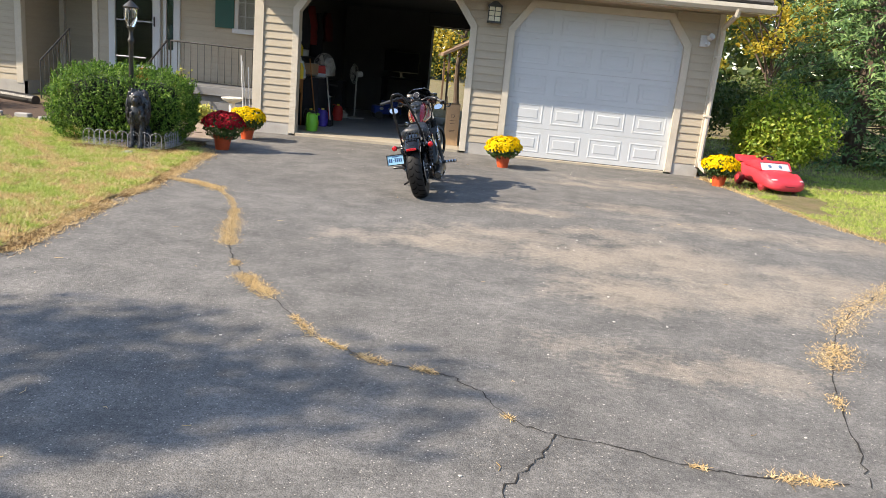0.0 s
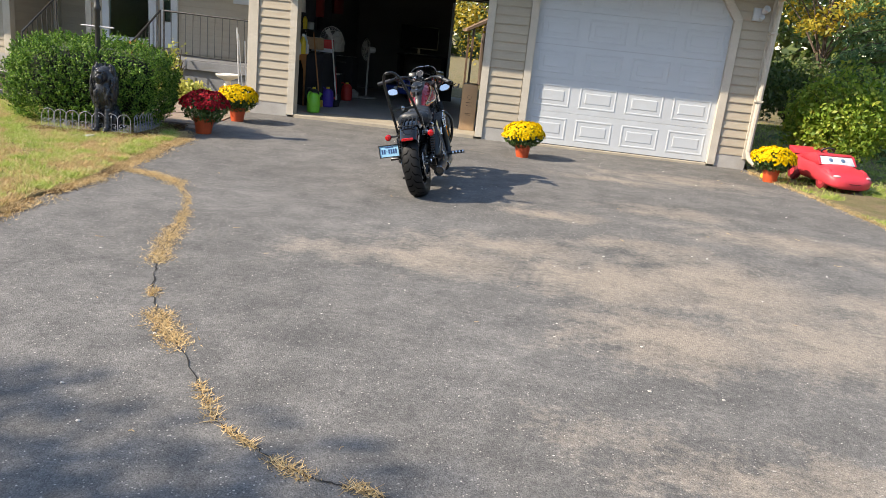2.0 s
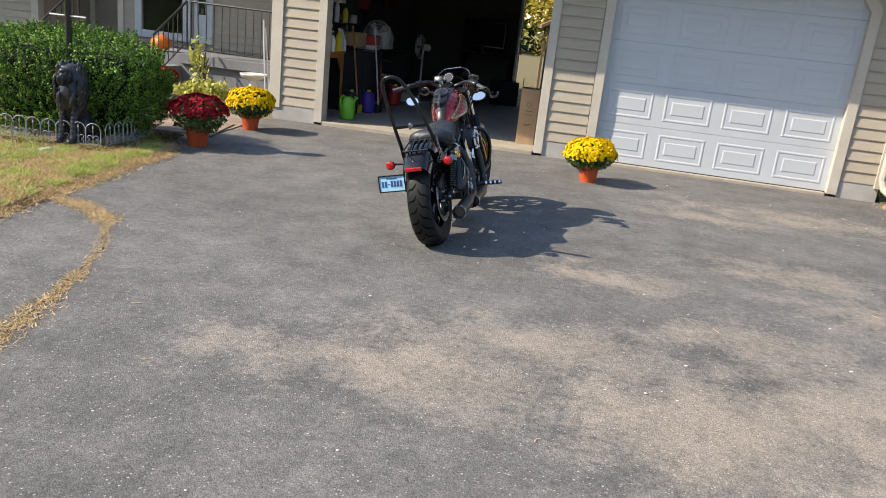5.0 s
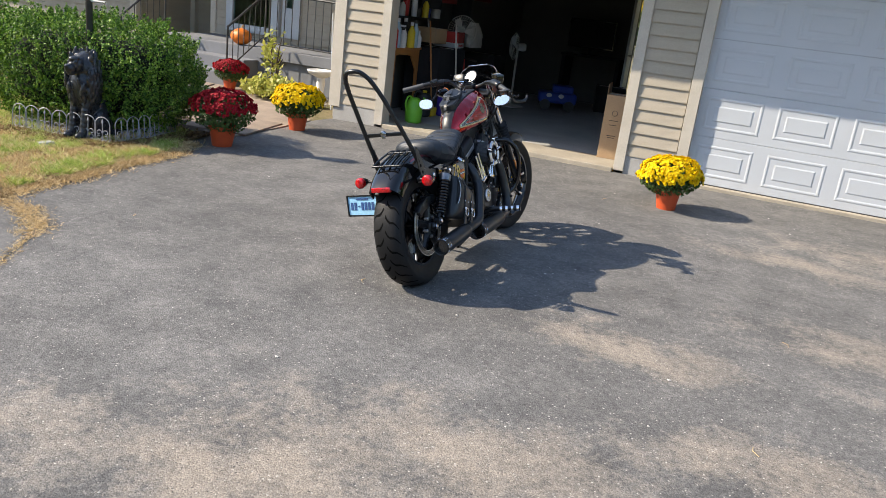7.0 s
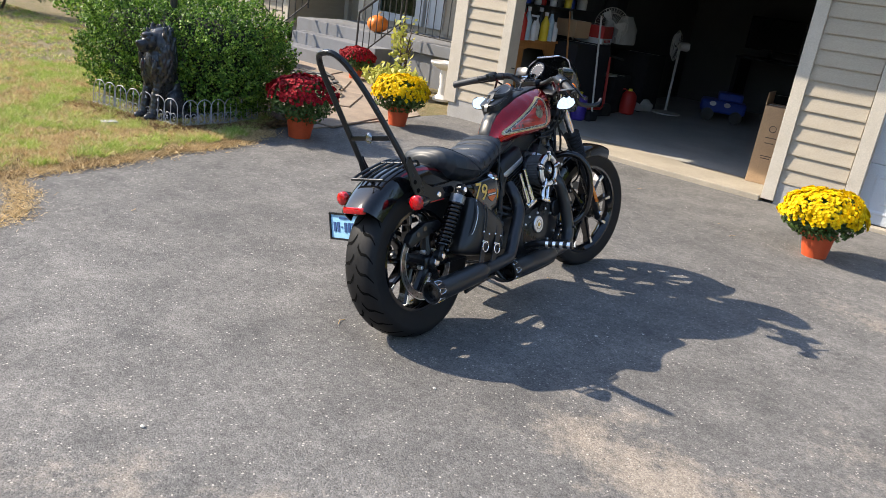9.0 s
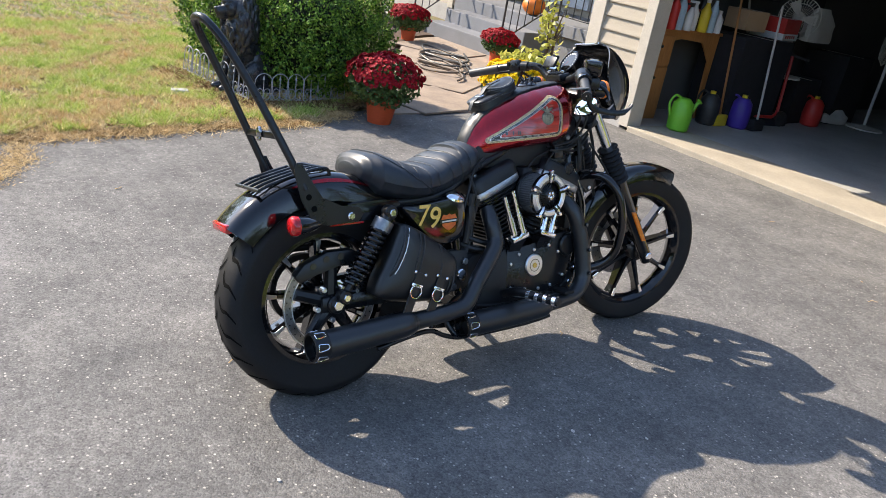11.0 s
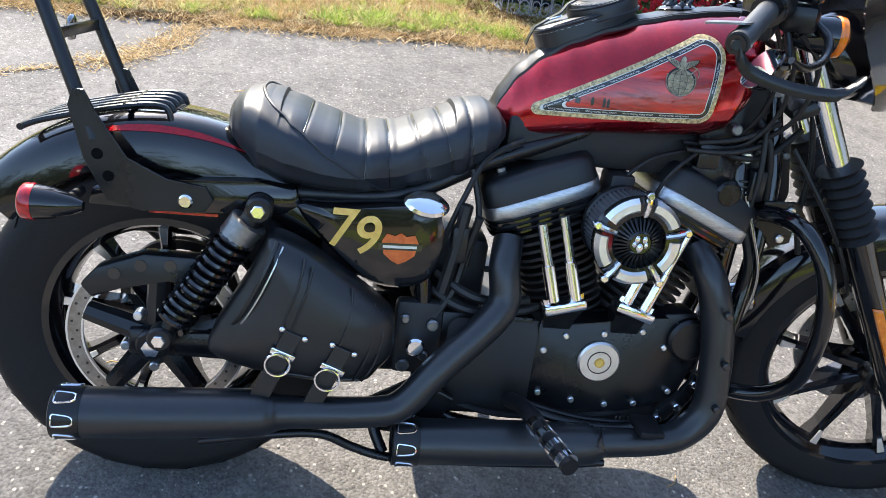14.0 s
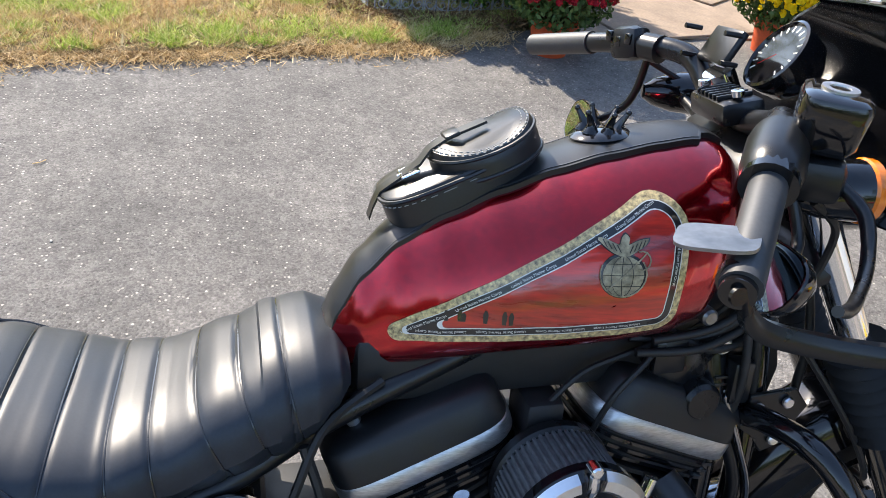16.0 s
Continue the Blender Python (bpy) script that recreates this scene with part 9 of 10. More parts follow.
tube(b, smoothline([(0.628, -0.17, 0.165), (0.657, -0.09, 0.145), (0.663, 0, 0.14), (0.657, 0.09, 0.145), (0.628, 0.17, 0.165)], 5), 0.007, 6)
part("front_groove", b, M_TOYDK, toy)

# pumpkin on the porch, bird bath, sticks, hose, drain pipe, spade
M_PUMP = surf("orange_pumpkin", (0.72, 0.19, 0.015), (0.60, 0.14, 0.01), 6.0, 0.45)
pk = thing("pumpkin", Matrix.Translation((-6.42, 16.1, 0.56)), "round orange pumpkin on the porch edge", "pumpkin")
b = B()
rings = []
for i in range(15):
    t = math.pi * (i + 0.3) / 14.6
    rings.append([Vector(((0.155 * math.sin(t)) * (1 + 0.06 * abs(math.cos(5 * 2 * math.pi * j / 40))) * math.cos(2 * math.pi * j / 40), (0.155 * math.sin(t)) * (1 + 0.06 * abs(math.cos(5 * 2 * math.pi * j / 40))) * math.sin(2 * math.pi * j / 40), 0.125 - 0.125 * math.cos(t))) for j in range(40)])
loft(b, rings)
part("rind", b, M_PUMP, pk, "", True)
b = B()
tube(b, [(0, 0, 0.24), (0.01, 0, 0.28), (0.03, 0.01, 0.3)], [0.02, 0.012, 0.012], 7)
part("stalk", b, M_STRAW, pk)
M_STONEW = surf("white_cast_stone", (0.72, 0.70, 0.66), (0.6, 0.58, 0.54), 9.0, 0.8, bump=0.002)
bb_ = thing("bird_bath", Matrix.Translation((-4.28, 15.1, 0.0)), "small white bird bath by the porch", "bird bath")
b = B()
lathe(b, [(0.11, 0), (0.12, 0.03), (0.06, 0.08), (0.045, 0.2), (0.06, 0.3), (0.05, 0.38)], 18)
part("pedestal", b, M_STONEW, bb_, "", True)
b = B()
lathe(b, [(0.05, 0.38), (0.17, 0.43), (0.195, 0.47), (0.19, 0.485), (0.15, 0.45), (0.02, 0.43)], 24)
part("basin", b, M_STONEW, bb_, "", True)
for i, (dx, dy, lx) in enumerate(((0, 0, -0.10), (0.06, 0.02, -0.14), (0.1, 0.05, -0.08))):
    st = thing("white_stake", Matrix.Translation((-4.0 + dx, 14.95 + dy, 0)), "thin white garden stake leaning by the corner", "stake", "white garden stakes")
    b = B()
    tube(b, [(0, 0, 0), (lx, 0.05, 1.25 - 0.1 * i)], 0.011, 7)
    part("rod", b, M_WHITE, st)
M_HOSE = surf("dusty_garden_hose", (0.16, 0.12, 0.09), (0.09, 0.07, 0.055), 12.0, 0.6)
rh = random.Random(6)
for n_, mat_, lab in ((0, M_HOSE, "dusty brown garden hose lying in loops on the walk"), (1, M_IRON, "black garden hose lying in loops on the walk")):
    pts = []
    for k in range(26):
        a = k * 0.8
        pts.append((-4.9 - 0.035 * k + 0.34 * math.cos(a) * (1.2 if n_ else 1), 13.55 + 0.025 * k + 0.2 * math.sin(a), 0.045 + 0.012 * (k % 3)))
    b = B()
    tube(b, smoothline([(x - 0.4 * n_, y + 0.35 * n_, z) for x, y, z in pts], 5), 0.012, 7)
    tagged(part("garden_hose", b, mat_, None, "", True), lab, "hose", "garden hoses")
b = B()
L = [Vector((-9.4, 15.6, 0.09)).lerp(Vector((-7.9, 14.9, 0.09)), k / 60) for k in range(61)]
tube(b, L, [0.085 + 0.008 * (k % 2) for k in range(61)], 12)
tagged(part("drain_pipe", b, M_IRON, None, "", False), "black corrugated drain pipe lying by the wall", "drain pipe")
for i, (x, y) in enumerate(((-6.9, 12.95), (-7.35, 12.9), (-6.4, 12.75), (-7.9, 13.1), (-3.98, 10.5))):
    b = B()
    kk = 0.55 if y < 11 else 1.0
    box(b, -0.11 * kk, 0.11 * kk, -0.07 * kk, 0.07 * kk, 0, 0.07 * kk, 0.012 * kk)
    o = part("edging_stone", b, M_SLAB if y < 11 else M_CONC)
    o.matrix_world = pose(x, y, 0.012, 0, 0, 20 * i)
    tagged(o, "grey concrete edging block by the walk", "edging stone", "edging stones")
wp = thing("watering_wand", pose(4.28, 13.75, 0.01, 0, 0, 30), "green and yellow plastic sprinkler on the ground", "sprinkler")
b = B()
box(b, -0.16, 0.16, -0.05, 0.05, 0.0, 0.02, 0.005)
part("base", b, surf("green_plastic", (0.02, 0.2, 0.1)), wp)
b = B()
box(b, -0.21, -0.13, -0.04, 0.04, 0.0, 0.06, 0.01)
part("end_cap", b, surf("yellow_plastic", (0.7, 0.5, 0.05)), wp)

# ---------- inside the garage ----------
M_OAK = surf("orange_pine_board", (0.45, 0.20, 0.06), (0.34, 0.14, 0.04), 4.0, 0.5, stretch=(1, 1, 0.15), fine=60)
M_PLANK = surf("weathered_brown_plank", (0.26, 0.17, 0.11), (0.17, 0.11, 0.075), 5.0, 0.7, stretch=(0.2, 1, 1), fine=60)
M_CARD = surf("brown_cardboard", (0.46, 0.31, 0.18), (0.40, 0.26, 0.15), 4.0, 0.8)
M_DKCLOTH = surf("dark_cloth", (0.02, 0.02, 0.025), (0.012, 0.012, 0.015), 12.0, 0.95)
M_REDCLOTH = surf("red_fabric", (0.16, 0.012, 0.012), (0.11, 0.009, 0.009), 8.0, 0.85)
M_PGREEN = surf("lime_green_plastic", (0.16, 0.48, 0.03), (0.13, 0.40, 0.025), 5.0, 0.4)
M_PURPLE = surf("purple_plastic", (0.06, 0.03, 0.32), (0.05, 0.025, 0.26), 5.0, 0.4)
M_BLUE = surf("blue_plastic", (0.015, 0.05, 0.30), (0.012, 0.04, 0.25), 5.0, 0.35)
M_YEL = surf("yellow_plastic_bottle", (0.75, 0.55, 0.03), rough=0.4)
M_REDP = surf("red_plastic_bottle", (0.55, 0.03, 0.025), rough=0.4)
M_PALEBLUE = surf("pale_blue_plastic", (0.38, 0.50, 0.60), (0.30, 0.42, 0.52), 8.0, 0.3)
M_FANW = surf("off_white_plastic", (0.62, 0.60, 0.55), rough=0.45)

cab = thing("pine_cabinet", Matrix.Translation((-3.18, 15.0, 0.045)), "orange pine cabinet with a cut-away side", "cabinet")
b = B()
box(b, -0.3, 0.05, -0.42, 0.0, 0.0, 0.86, 0.005)
part("body", b, M_OAK, cab)
for z0, z1 in ((0.04, 0.52), (0.54, 0.82)):
    b = B()
    box(b, 0.05, 0.068, -0.40, -0.02, z0, z1, 0.004)
    dr = part("door_panel", b, M_OAK, cab)
    b = B()
    cyl_x(b, 0.068, -0.2, z1 - 0.1, 0.014, 0, 0.022, 10, 0.003)
    part("knob", b, M_IRON, dr)
b = B()
box(b, -0.3, 0.07, -0.43, 0.72, 0.86, 0.89, 0.004)
part("top_board", b, M_OAK, cab)
b = B()
prism(b, [(0.0, 0.86), (0.70, 0.86), (0.70, 0.0), (0.66, 0.0), (0.62, 0.6), (0.45, 0.78), (0.1, 0.80), (0.0, 0.78)], 0, 0.03, 0.05)
part("side_panel", b, M_OAK, cab)
rb = random.Random(9)
def bottle(loc, r, h, mat, cap, lab, seed=0):
    o = thing("spray_bottle" if seed % 2 else "bottle", pose(*loc, 0, 0, rb.uniform(0, 360)), lab, "bottle", "bottles on the cabinet")
    bb2 = B()
    lathe(bb2, [(r * 0.9, 0), (r, 0.01), (r, h * 0.62), (r * 0.45, h * 0.8), (r * 0.38, h * 0.88)], 14)
    part("body", bb2, mat, o, "", True)
    bb2 = B()
    if seed % 2:
        tube(bb2, [(0, 0, h * 0.88), (0, 0, h)], r * 0.35, 8)
        box(bb2, -0.02, 0.07, -0.012, 0.012, h * 0.94, h * 1.02, 0.004)
    else:
        lathe(bb2, [(r * 0.45, h * 0.87), (r * 0.45, h)], 12)
    part("cap", bb2, cap, o)
    return o


for i, (y, r, h, m_, lab) in enumerate(((14.62, 0.05, 0.30, M_REDP, "red plastic bottle on the cabinet"), (14.74, 0.045, 0.33, M_TOYW, "white spray bottle on the cabinet"), (14.86, 0.05, 0.30, M_FANW, "clear grey bottle on the cabinet"), (14.98, 0.055, 0.28, M_YEL, "bright yellow bottle on the cabinet"), (15.10, 0.05, 0.24, M_BLUE, "blue plastic bottle on the cabinet"), (15.22, 0.045, 0.27, M_TOYW, "white bottle on the cabinet"), (15.36, 0.06, 0.2, M_IRON, "dark can on the cabinet"))):
    bottle((-3.18 + (0.03 if i % 2 else -0.05), y, 0.935), r, h, m_, M_REDP if i % 3 == 0 else M_TOYW, lab, i)
    if i < 4:
        bottle((-3.36, y + 0.05, 0.935 + 0.0), r, h * 1.3, M_REDP if i % 2 else M_FANW, M_TOYW, "tall bottle at the back of the cabinet", i + 1)
for i, (x, y, r, h, m_, lab) in enumerate(((-3.08, 14.68, 0.045, 0.31, M_YEL, "yellow oil bottle on the cabinet"), (-3.07, 14.80, 0.05, 0.34, M_REDP, "red oil bottle on the cabinet"), (-3.09, 14.93, 0.048, 0.36, M_PALEBLUE, "pale blue fluid bottle on the cabinet"), (-3.07, 15.05, 0.04, 0.25, M_TOYW, "small white spray bottle on the cabinet"), (-3.08, 15.30, 0.05, 0.32, M_YEL, "tall yellow can on the cabinet"), (-3.09, 15.44, 0.042, 0.35, M_PALEBLUE, "clear blue bottle on the cabinet"), (-3.10, 15.56, 0.045, 0.22, M_TOYW, "short white tub on the cabinet"), (-3.28, 15.20, 0.06, 0.38, M_REDP, "tall red canister on the cabinet"), (-3.28, 15.50, 0.055, 0.36, M_IRON, "tall black canister on the cabinet"))):
    bottle((x, y, 0.935), r, h, m_, M_IRON if i % 2 else M_TOYW, lab, i)
shf = thing("wall_shelf", Matrix.Translation((-3.4, 15.2, 1.32)), "dark wall shelf full of cans and tools", "shelf")
b = B()
box(b, -0.1, 0.14, -0.7, 1.6, -0.02, 0.0, 0.003)
part("board", b, M_IRON, shf)
for i in range(12):
    b = B()
    y = -0.62 + 0.18 * i
    r, h = rb.uniform(0.035, 0.07), rb.uniform(0.14, 0.3)
    lathe(b, [(r, 0), (r, h * 0.75), (r * 0.4, h)], 12)
    o = part("storage_can", b, (M_REDP, M_TOYW, M_IRON, M_YEL, M_BLUE, M_FANW)[i % 6], None, "", True)
    o.matrix_world = Matrix.Translation((-3.38 + 0.04 * (i % 2), 15.2 + y, 1.32))
    tagged(o, "assorted paint or spray can on the wall shelf", "can", "cans on the wall shelf")


def watering_can(loc, mat, lab, rz, spout=True, k=0.82):
    o = thing("watering_can" if spout else "plastic_jug", pose(*loc, 0, 0, rz) @ Matrix.Scale(k, 4), lab, "watering can" if spout else "jug")
    bb2 = B()
    lathe(bb2, [(0.10, 0), (0.125, 0.02), (0.135, 0.16), (0.12, 0.32), (0.07, 0.38), (0.045, 0.385)], 22)
    part("body", bb2, mat, o, "", True)
    bb2 = B()
    tube(bb2, smoothline([(-0.04, 0, 0.375), (-0.12, 0, 0.40), (-0.165, 0, 0.30), (-0.125, 0, 0.16)], 6), 0.014, 8)
    part("handle", bb2, mat, o, "", True)
    bb2 = B()
    if spout:
        tube(bb2, [(0.09, 0, 0.18), (0.14, 0, 0.29), (0.17, 0, 0.35)], [0.04, 0.022, 0.02], 10)
        lathe(bb2, [(0.02, 0), (0.042, 0.03), (0.01, 0.04)], 14, pose(0.17, 0, 0.345, 0, 40, 0))
        part("spout", bb2, mat, o, "", True)
    else:
        lathe(bb2, [(0.035, 0.383), (0.035, 0.42)], 12)
        part("cap", bb2, M_YEL, o)
    return o


watering_can((-2.72, 14.85, 0.05), M_PGREEN, "lime green plastic watering can on the garage floor", 60)
watering_can((-2.78, 15.92, 0.045), M_PURPLE, "purple plastic jug on the garage floor", 40, False)
watering_can((-2.93, 15.58, 0.045), M_IRON, "black plastic bucket with a handle", 20, False)
for i, (x, y, lean, mat_, lab) in enumerate(((-2.86, 15.70, 0.05, M_OAK, "wooden-handled broom leaning on the cabinet"), (-2.66, 16.08, 0.10, M_FANW, "white-handled mop leaning on the shelving"), (-3.2, 16.6, -0.2, M_FANW, "pale broom leaning on the shelving"))):
    br = thing("broom", Matrix.Translation((x, y, 0.045)), lab, "broom", "brooms")
    b = B()
    tube(b, [(0, 0, 0.1), (-0.18, lean, 1.25)], 0.012, 8)
    part("handle", b, mat_, br)
    b = B()
    box(b, -0.04, 0.04, -0.1, 0.1, 0.0, 0.12, 0.015)
    part("brush", b, M_YEL if i == 0 else M_DKCLOTH, br)


def fan(loc, h, lab, rz):
    o = thing("pedestal_fan", pose(*loc, 0, 0, rz), lab, "fan", "fans in the garage")
    bb2 = B()
    lathe(bb2, [(0.22, 0), (0.22, 0.015), (0.06, 0.03), (0.02, 0.05)], 28)
    part("base", bb2, M_FANW, o, "", True)
    bb2 = B()
    tube(bb2, [(0, 0, 0.04), (0, 0, h)], 0.018, 10)
    part("pole", bb2, M_FANW, o)
    bb2 = B()
    lathe(bb2, [(0.05, -0.13), (0.065, -0.1), (0.06, 0.0), (0.03, 0.02)], 16, pose(0, 0, h + 0.02, 90, 0, 0))
    part("motor", bb2, M_FANW, o, "", True)
    bb2 = B()
    for k in range(36):
        a = 2 * math.pi * k / 36
        tube(bb2, [(0.03 * math.cos(a), -0.11, h + 0.02 + 0.03 * math.sin(a)), (0.15 * math.cos(a), -0.105, h + 0.02 + 0.15 * math.sin(a)), (0.215 * math.cos(a), -0.06, h + 0.02 + 0.215 * math.sin(a)), (0.16 * math.cos(a), -0.01, h + 0.02 + 0.16 * math.sin(a))], 0.0022, 4)
    for r, y in ((0.216, -0.06), (0.15, -0.105), (0.04, -0.112)):
        tube(bb2, [(r * math.cos(t), y, h + 0.02 + r * math.sin(t)) for t in [2 * math.pi * j / 30 for j in range(30)]], 0.004, 5, True)
    part("cage", bb2, M_FANW, o)
    for k in range(3):
        bb2 = B()
        a = 2 * math.pi * k / 3
        loft(bb2, [[Vector((r * math.cos(a + da), -0.06 + dz, h + 0.02 + r * math.sin(a + da))) for da, dz in ((-w_, 0.02), (w_, -0.02), (w_, -0.016), (-w_, 0.024))] for r, w_ in ((0.03, 0.4), (0.1, 0.42), (0.19, 0.3))])
        part("blade", bb2, M_FANW, o)
    return o


fan((-2.63, 18.38, 0.045), 0.95, "off-white pedestal fan on the garage floor", -58)
fan((-3.05, 16.9, 0.55), 0.62, "grey fan standing on stored boxes", 35)
tvd = thing("desk", Matrix.Translation((-1.8, 20.4, 0.045)), "dark desk against the back wall", "desk")
b = B()
box(b, -0.55, 0.55, -0.35, 0.3, 0.88, 0.92, 0.005)
part("desktop", b, M_DKCLOTH, tvd)
for x in (-0.5, 0.5):
    b = B()
    box(b, x - 0.03, x + 0.03, -0.32, 0.28, 0.0, 0.88)
    part("side_panel", b, M_DKCLOTH, tvd)
tv = thing("television", Matrix.Translation((-1.9, 20.35, 0.965)), "black flat-screen television on the desk", "television")
b = B()
box(b, -0.43, 0.43, -0.03, 0.02, 0.12, 0.62, 0.006)
part("casing", b, M_PAINT, tv)
b = B()
box(b, -0.41, 0.41, -0.034, -0.028, 0.145, 0.6)
part("screen", b, surf("dark_screen", (0.005, 0.005, 0.006), rough=0.55, spec=0.15), tv)
b = B()
box(b, -0.14, 0.14, -0.1, 0.1, 0.0, 0.02, 0.004)
box(b, -0.03, 0.03, -0.01, 0.02, 0.02, 0.14)
part("stand", b, M_PAINT, tv)


def carton(name, loc, s, rz, mat, lab, band=None, flap=False, lower=None):
    o = thing(name, pose(*loc, 0, 0, rz), lab, "box", "boxes in the garage")
    bb2 = B()
    box(bb2, -s[0] / 2, s[0] / 2, -s[1] / 2, s[1] / 2, 0, s[2], 0.004)
    part("body", bb2, mat, o)
    bb2 = B()
    box(bb2, -s[0] / 2 - 0.001, s[0] / 2 + 0.001, -0.025, 0.025, s[2] - 0.002, s[2] + 0.0015)
    part("tape", bb2, M_FANW if band is None else band, o)
    if lower:
        bb2 = B()
        box(bb2, -s[0] / 2 - 0.002, s[0] / 2 + 0.002, -s[1] / 2 - 0.002, s[1] / 2 + 0.002, 0.001, s[2] * 0.32)
        part("white_band", bb2, lower, o)
        for k in range(5):
            bb2 = B()
            box(bb2, s[0] / 2 + 0.002, s[0] / 2 + 0.004, -s[1] * 0.34 + k * 0.055, -s[1] * 0.34 + k * 0.055 + 0.035, s[2] * 0.1, s[2] * 0.24)
            part("printed_bar", bb2, M_REDP, o)
    if flap:
        bb2 = B()
        box(bb2, -s[0] / 2, -s[0] / 2 + 0.006, -s[1] / 2, s[1] / 2, s[2], s[2] + 0.12, 0.001)
        part("flap", bb2, mat, o)
        bb2 = B()
        tube(bb2, [(0.03 * math.cos(t), -s[1] / 2 - 0.002, s[2] * 0.72 + 0.03 * math.sin(t)) for t in [2 * math.pi * j / 20 for j in range(20)]], 0.003, 4, True)
        part("printed_ring", bb2, M_IRON, o)
        for k, (w_, z_) in enumerate(((0.05, 0.60), (0.04, 0.53), (0.05, 0.36), (0.04, 0.33))):
            bb2 = B()
            box(bb2, -w_, w_, -s[1] / 2 - 0.002, -s[1] / 2, s[2] * z_, s[2] * z_ + 0.008)
            part("printed_bar", bb2, M_BARK, o)
    return o


carton("cardboard_box", (-0.22, 15.02, 0.05), (0.24, 0.36, 0.72), 6, M_CARD, "tall brown cardboard box by the door jamb", None, True)
carton("cardboard_box", (-3.1, 16.6, 0.95), (0.36, 0.4, 0.22), 10, M_REDP, "red and white printed box on the shelving", M_TOYW, lower=M_TOYW)
carton("cardboard_box", (-3.15, 16.1, 1.0), (0.3, 0.3, 0.2), -8, M_CARD, "small brown box on the shelving")
carton("cardboard_box", (-3.15, 17.3, 0.045), (0.5, 0.6, 0.5), 5, M_DKCLOTH, "dark storage tote on the floor")
carton("cardboard_box", (-3.1, 16.2, 0.045), (0.5, 0.9, 0.9), 0, M_DKCLOTH, "dark shelving unit with stored goods")
carton("cardboard_box", (-3.1, 18.2, 0.045), (0.5, 0.7, 0.8), 4, M_DKCLOTH, "stacked dark boxes by the wall")
carton("cardboard_box", (-1.3, 19.9, 0.045), (0.5, 0.5, 0.45), 15, M_DKCLOTH, "dark tote under the desk end")
# red jug, blue toy truck, hanging coats, bags
watering_can((-2.80, 17.40, 0.045), M_REDP, "red plastic fuel can on the garage floor", 10, False)
tt = thing("toy_truck", pose(-2.0, 18.95, 0.045, 0, 0, 20), "blue plastic ride-on toy truck", "toy truck")
b = B()
box(b, -0.32, 0.32, -0.2, 0.2, 0.12, 0.3, 0.04)
box(b, -0.1, 0.25, -0.17, 0.17, 0.3, 0.42, 0.03)
part("body", b, M_BLUE, tt)
for x in (-0.2, 0.2):
    for y in (-0.2, 0.2):
        b = B()
        lathe(b, [(0.06, -0.03), (0.09, -0.03), (0.09, 0.03), (0.06, 0.03)], 18, pose(x, y, 0.09, 90, 0, 0))
        part("wheel", b, M_IRON, tt)
for x in (-0.15, 0.05):
    b = B()
    bmesh.ops.create_uvsphere(b, u_segments=10, v_segments=6, radius=0.05, matrix=Matrix.Translation((x, -0.21, 0.25)) @ Matrix.Diagonal((1, 0.2, 0.7, 1)))
    part("white_decal", b, M_TOYW, tt)


def coat(loc, mat, lab, w, h, seed, name="hanging_coat"):
    bb2 = B()
    rg = random.Random(seed)
    rings = []
    for i in range(10):
        f = i / 9
        row = []
        for k in range(18):
            a = 2 * math.pi * k / 18
            rr2 = (0.45 + 0.55 * min(1, f * 2.2)) * (1 + 0.14 * math.sin(3 * a + seed) + rg.uniform(-0.05, 0.05))
            row.append(Vector((0.12 * rr2 * math.cos(a), w * rr2 * math.sin(a), -h * f)))
        rings.append(row)
    loft(bb2, rings)
    o = part(name, bb2, mat, None, "", True)
    o.matrix_world = Matrix.Translation(loc)
    return tagged(o, lab, "coat" if "coat" in name else "bag", "things hung on the garage wall")


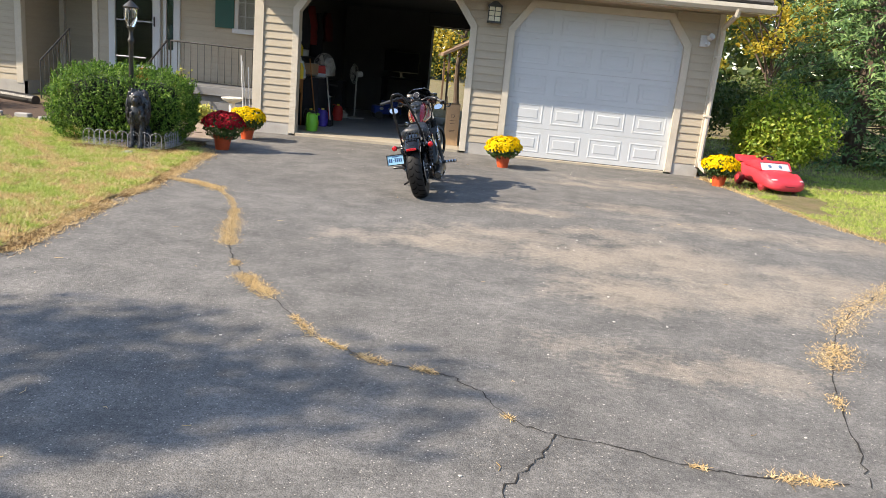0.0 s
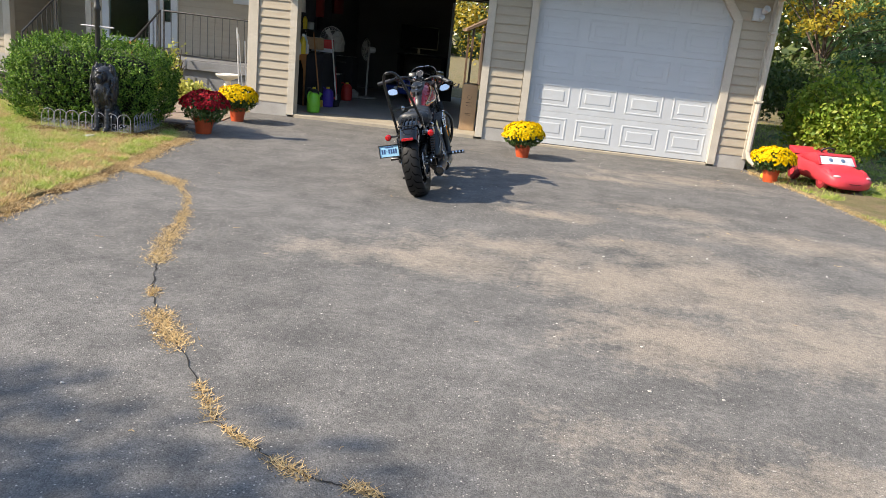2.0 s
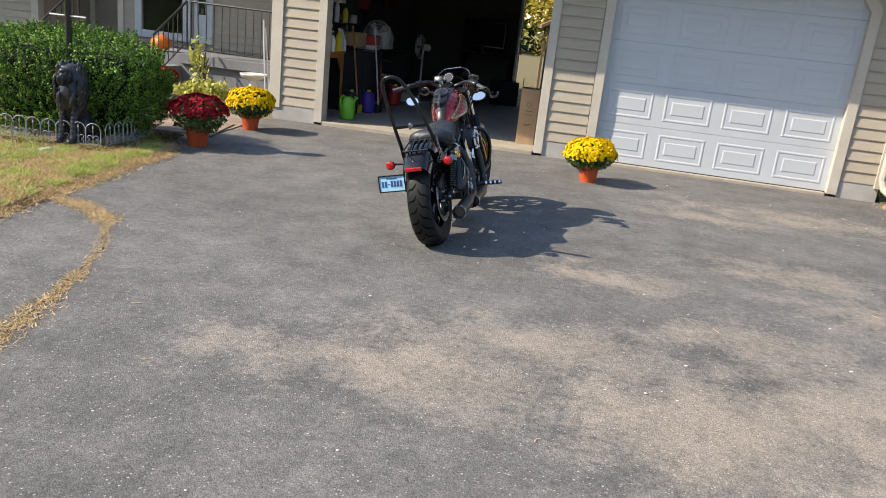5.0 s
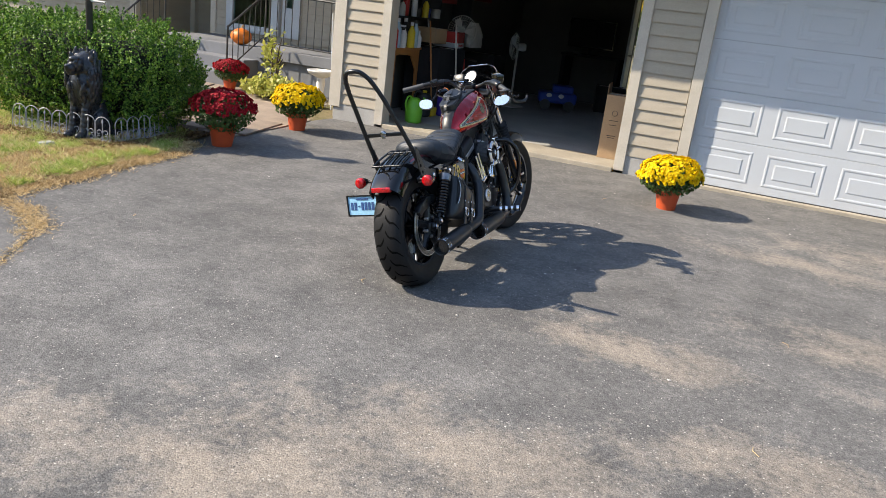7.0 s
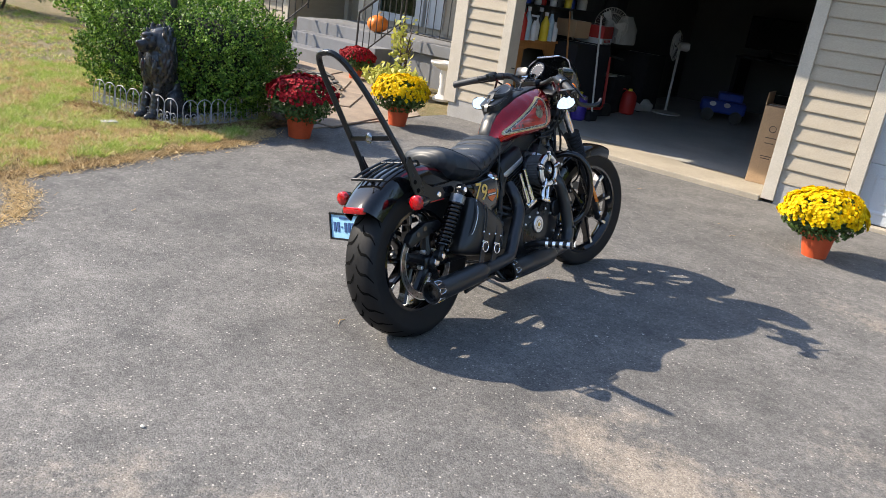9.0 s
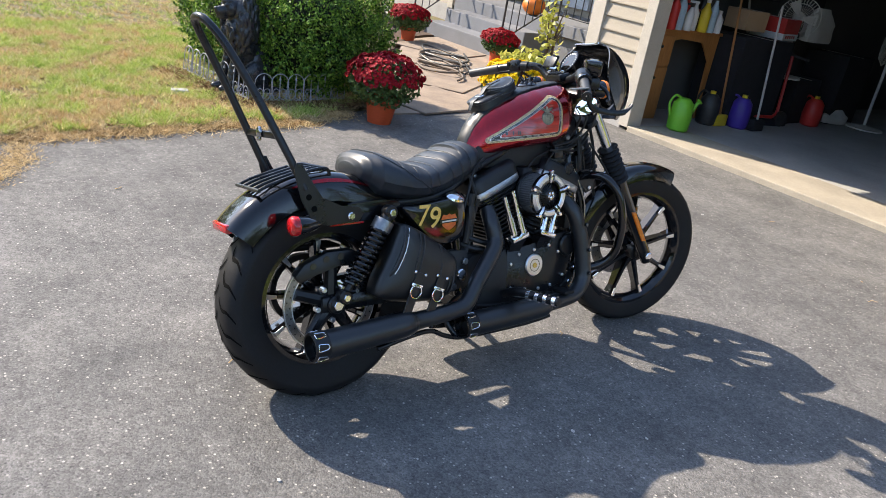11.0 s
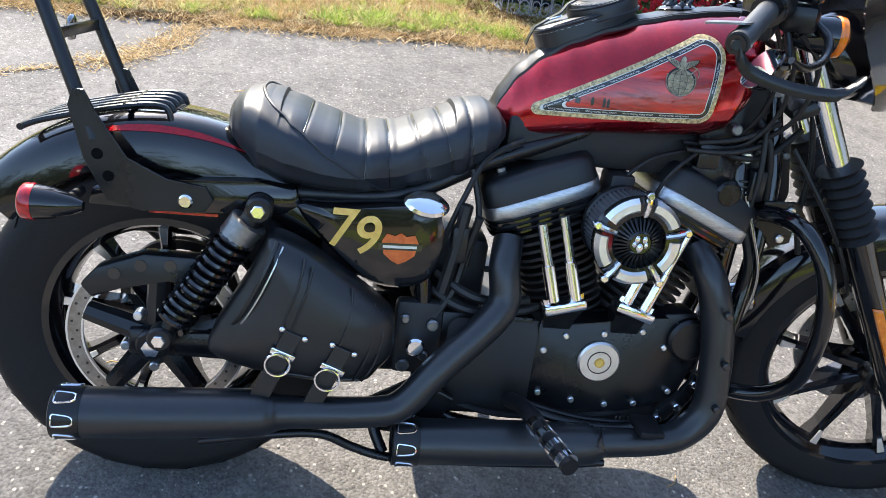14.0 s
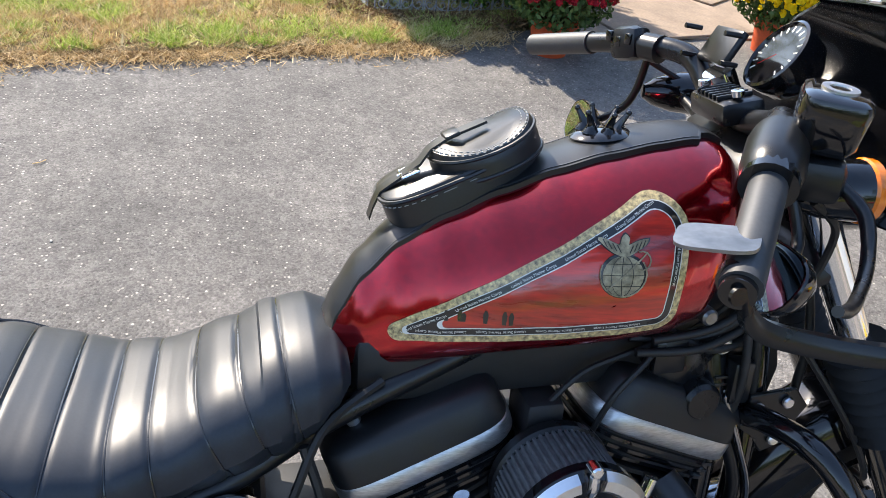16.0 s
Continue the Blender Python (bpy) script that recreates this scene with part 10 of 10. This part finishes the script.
coat((-3.36, 16.4, 2.25), M_DKCLOTH, "dark coat hung on the garage wall", 0.22, 0.8, 1)
coat((-3.36, 17.0, 2.3), M_REDCLOTH, "red jacket hung on the garage wall", 0.22, 0.75, 2)
coat((-3.36, 17.6, 2.2), M_DKCLOTH, "black coat hung on the garage wall", 0.24, 0.9, 3)
coat((-3.36, 15.9, 1.95), M_FANW, "white plastic bag hung on the garage wall", 0.16, 0.35, 4, "hanging_bag")
coat((-3.36, 18.4, 2.25), M_REDCLOTH, "red bag hung on the garage wall", 0.24, 0.6, 5, "hanging_bag")
coat((-3.34, 15.3, 2.1), M_DKCLOTH, "black tool bag hung on the garage wall", 0.18, 0.5, 6, "hanging_bag")
coat((-2.86, 18.05, 0.22), M_FANW, "crumpled white cloth on the garage floor", 0.2, 0.16, 7, "crumpled_bag")
coat((-3.0, 17.25, 1.32), M_FANW, "crumpled clear plastic bag on the stored boxes", 0.24, 0.36, 11, "plastic_bag")
coat((-2.9, 16.72, 0.17), M_DKCLOTH, "dark cloth bundle on the garage floor", 0.26, 0.13, 12, "cloth_bundle")
# bicycle-like frame leaning at the shelving
bk = thing("kick_scooter", pose(-2.85, 16.4, 0.045, 0, 0, 80), "red and black scooter leaning on the shelving", "scooter")
b = B()
tube(b, [(-0.3, 0, 0.1), (0.2, 0, 0.1), (0.3, 0.03, 0.14), (0.36, 0.12, 0.75)], 0.018, 8)
part("frame", b, M_REDP, bk)
b = B()
tube(b, [(0.36, -0.1, 0.75), (0.36, 0.32, 0.78)], 0.014, 8)
part("handlebar", b, M_IRON, bk)
for x in (-0.34, 0.34):
    b = B()
    lathe(b, [(0.05, -0.018), (0.085, -0.018), (0.085, 0.018), (0.05, 0.018)], 18, pose(x, 0, 0.085, 90, 0, 0))
    part("wheel", b, M_IRON, bk)
# playhouse roof in the back yard
ph = thing("playhouse", pose(0.1, 25.6, 0.32, 0, 0, 10), "wooden playhouse with a sloping plank roof", "playhouse")
b = B()
prism(b, [(-1.5, 1.35), (0.0, 2.15), (1.5, 1.35), (1.5, 1.27), (0.0, 2.05), (-1.5, 1.27)], 1, -0.8, 0.8)
part("roof", b, M_PLANK, ph)
for x in (-1.3, 1.3):
    for y in (-0.7, 0.7):
        b = B()
        box(b, x - 0.03, x + 0.03, y - 0.03, y + 0.03, -0.32, 1.4)
        part("post", b, M_PLANK, ph)
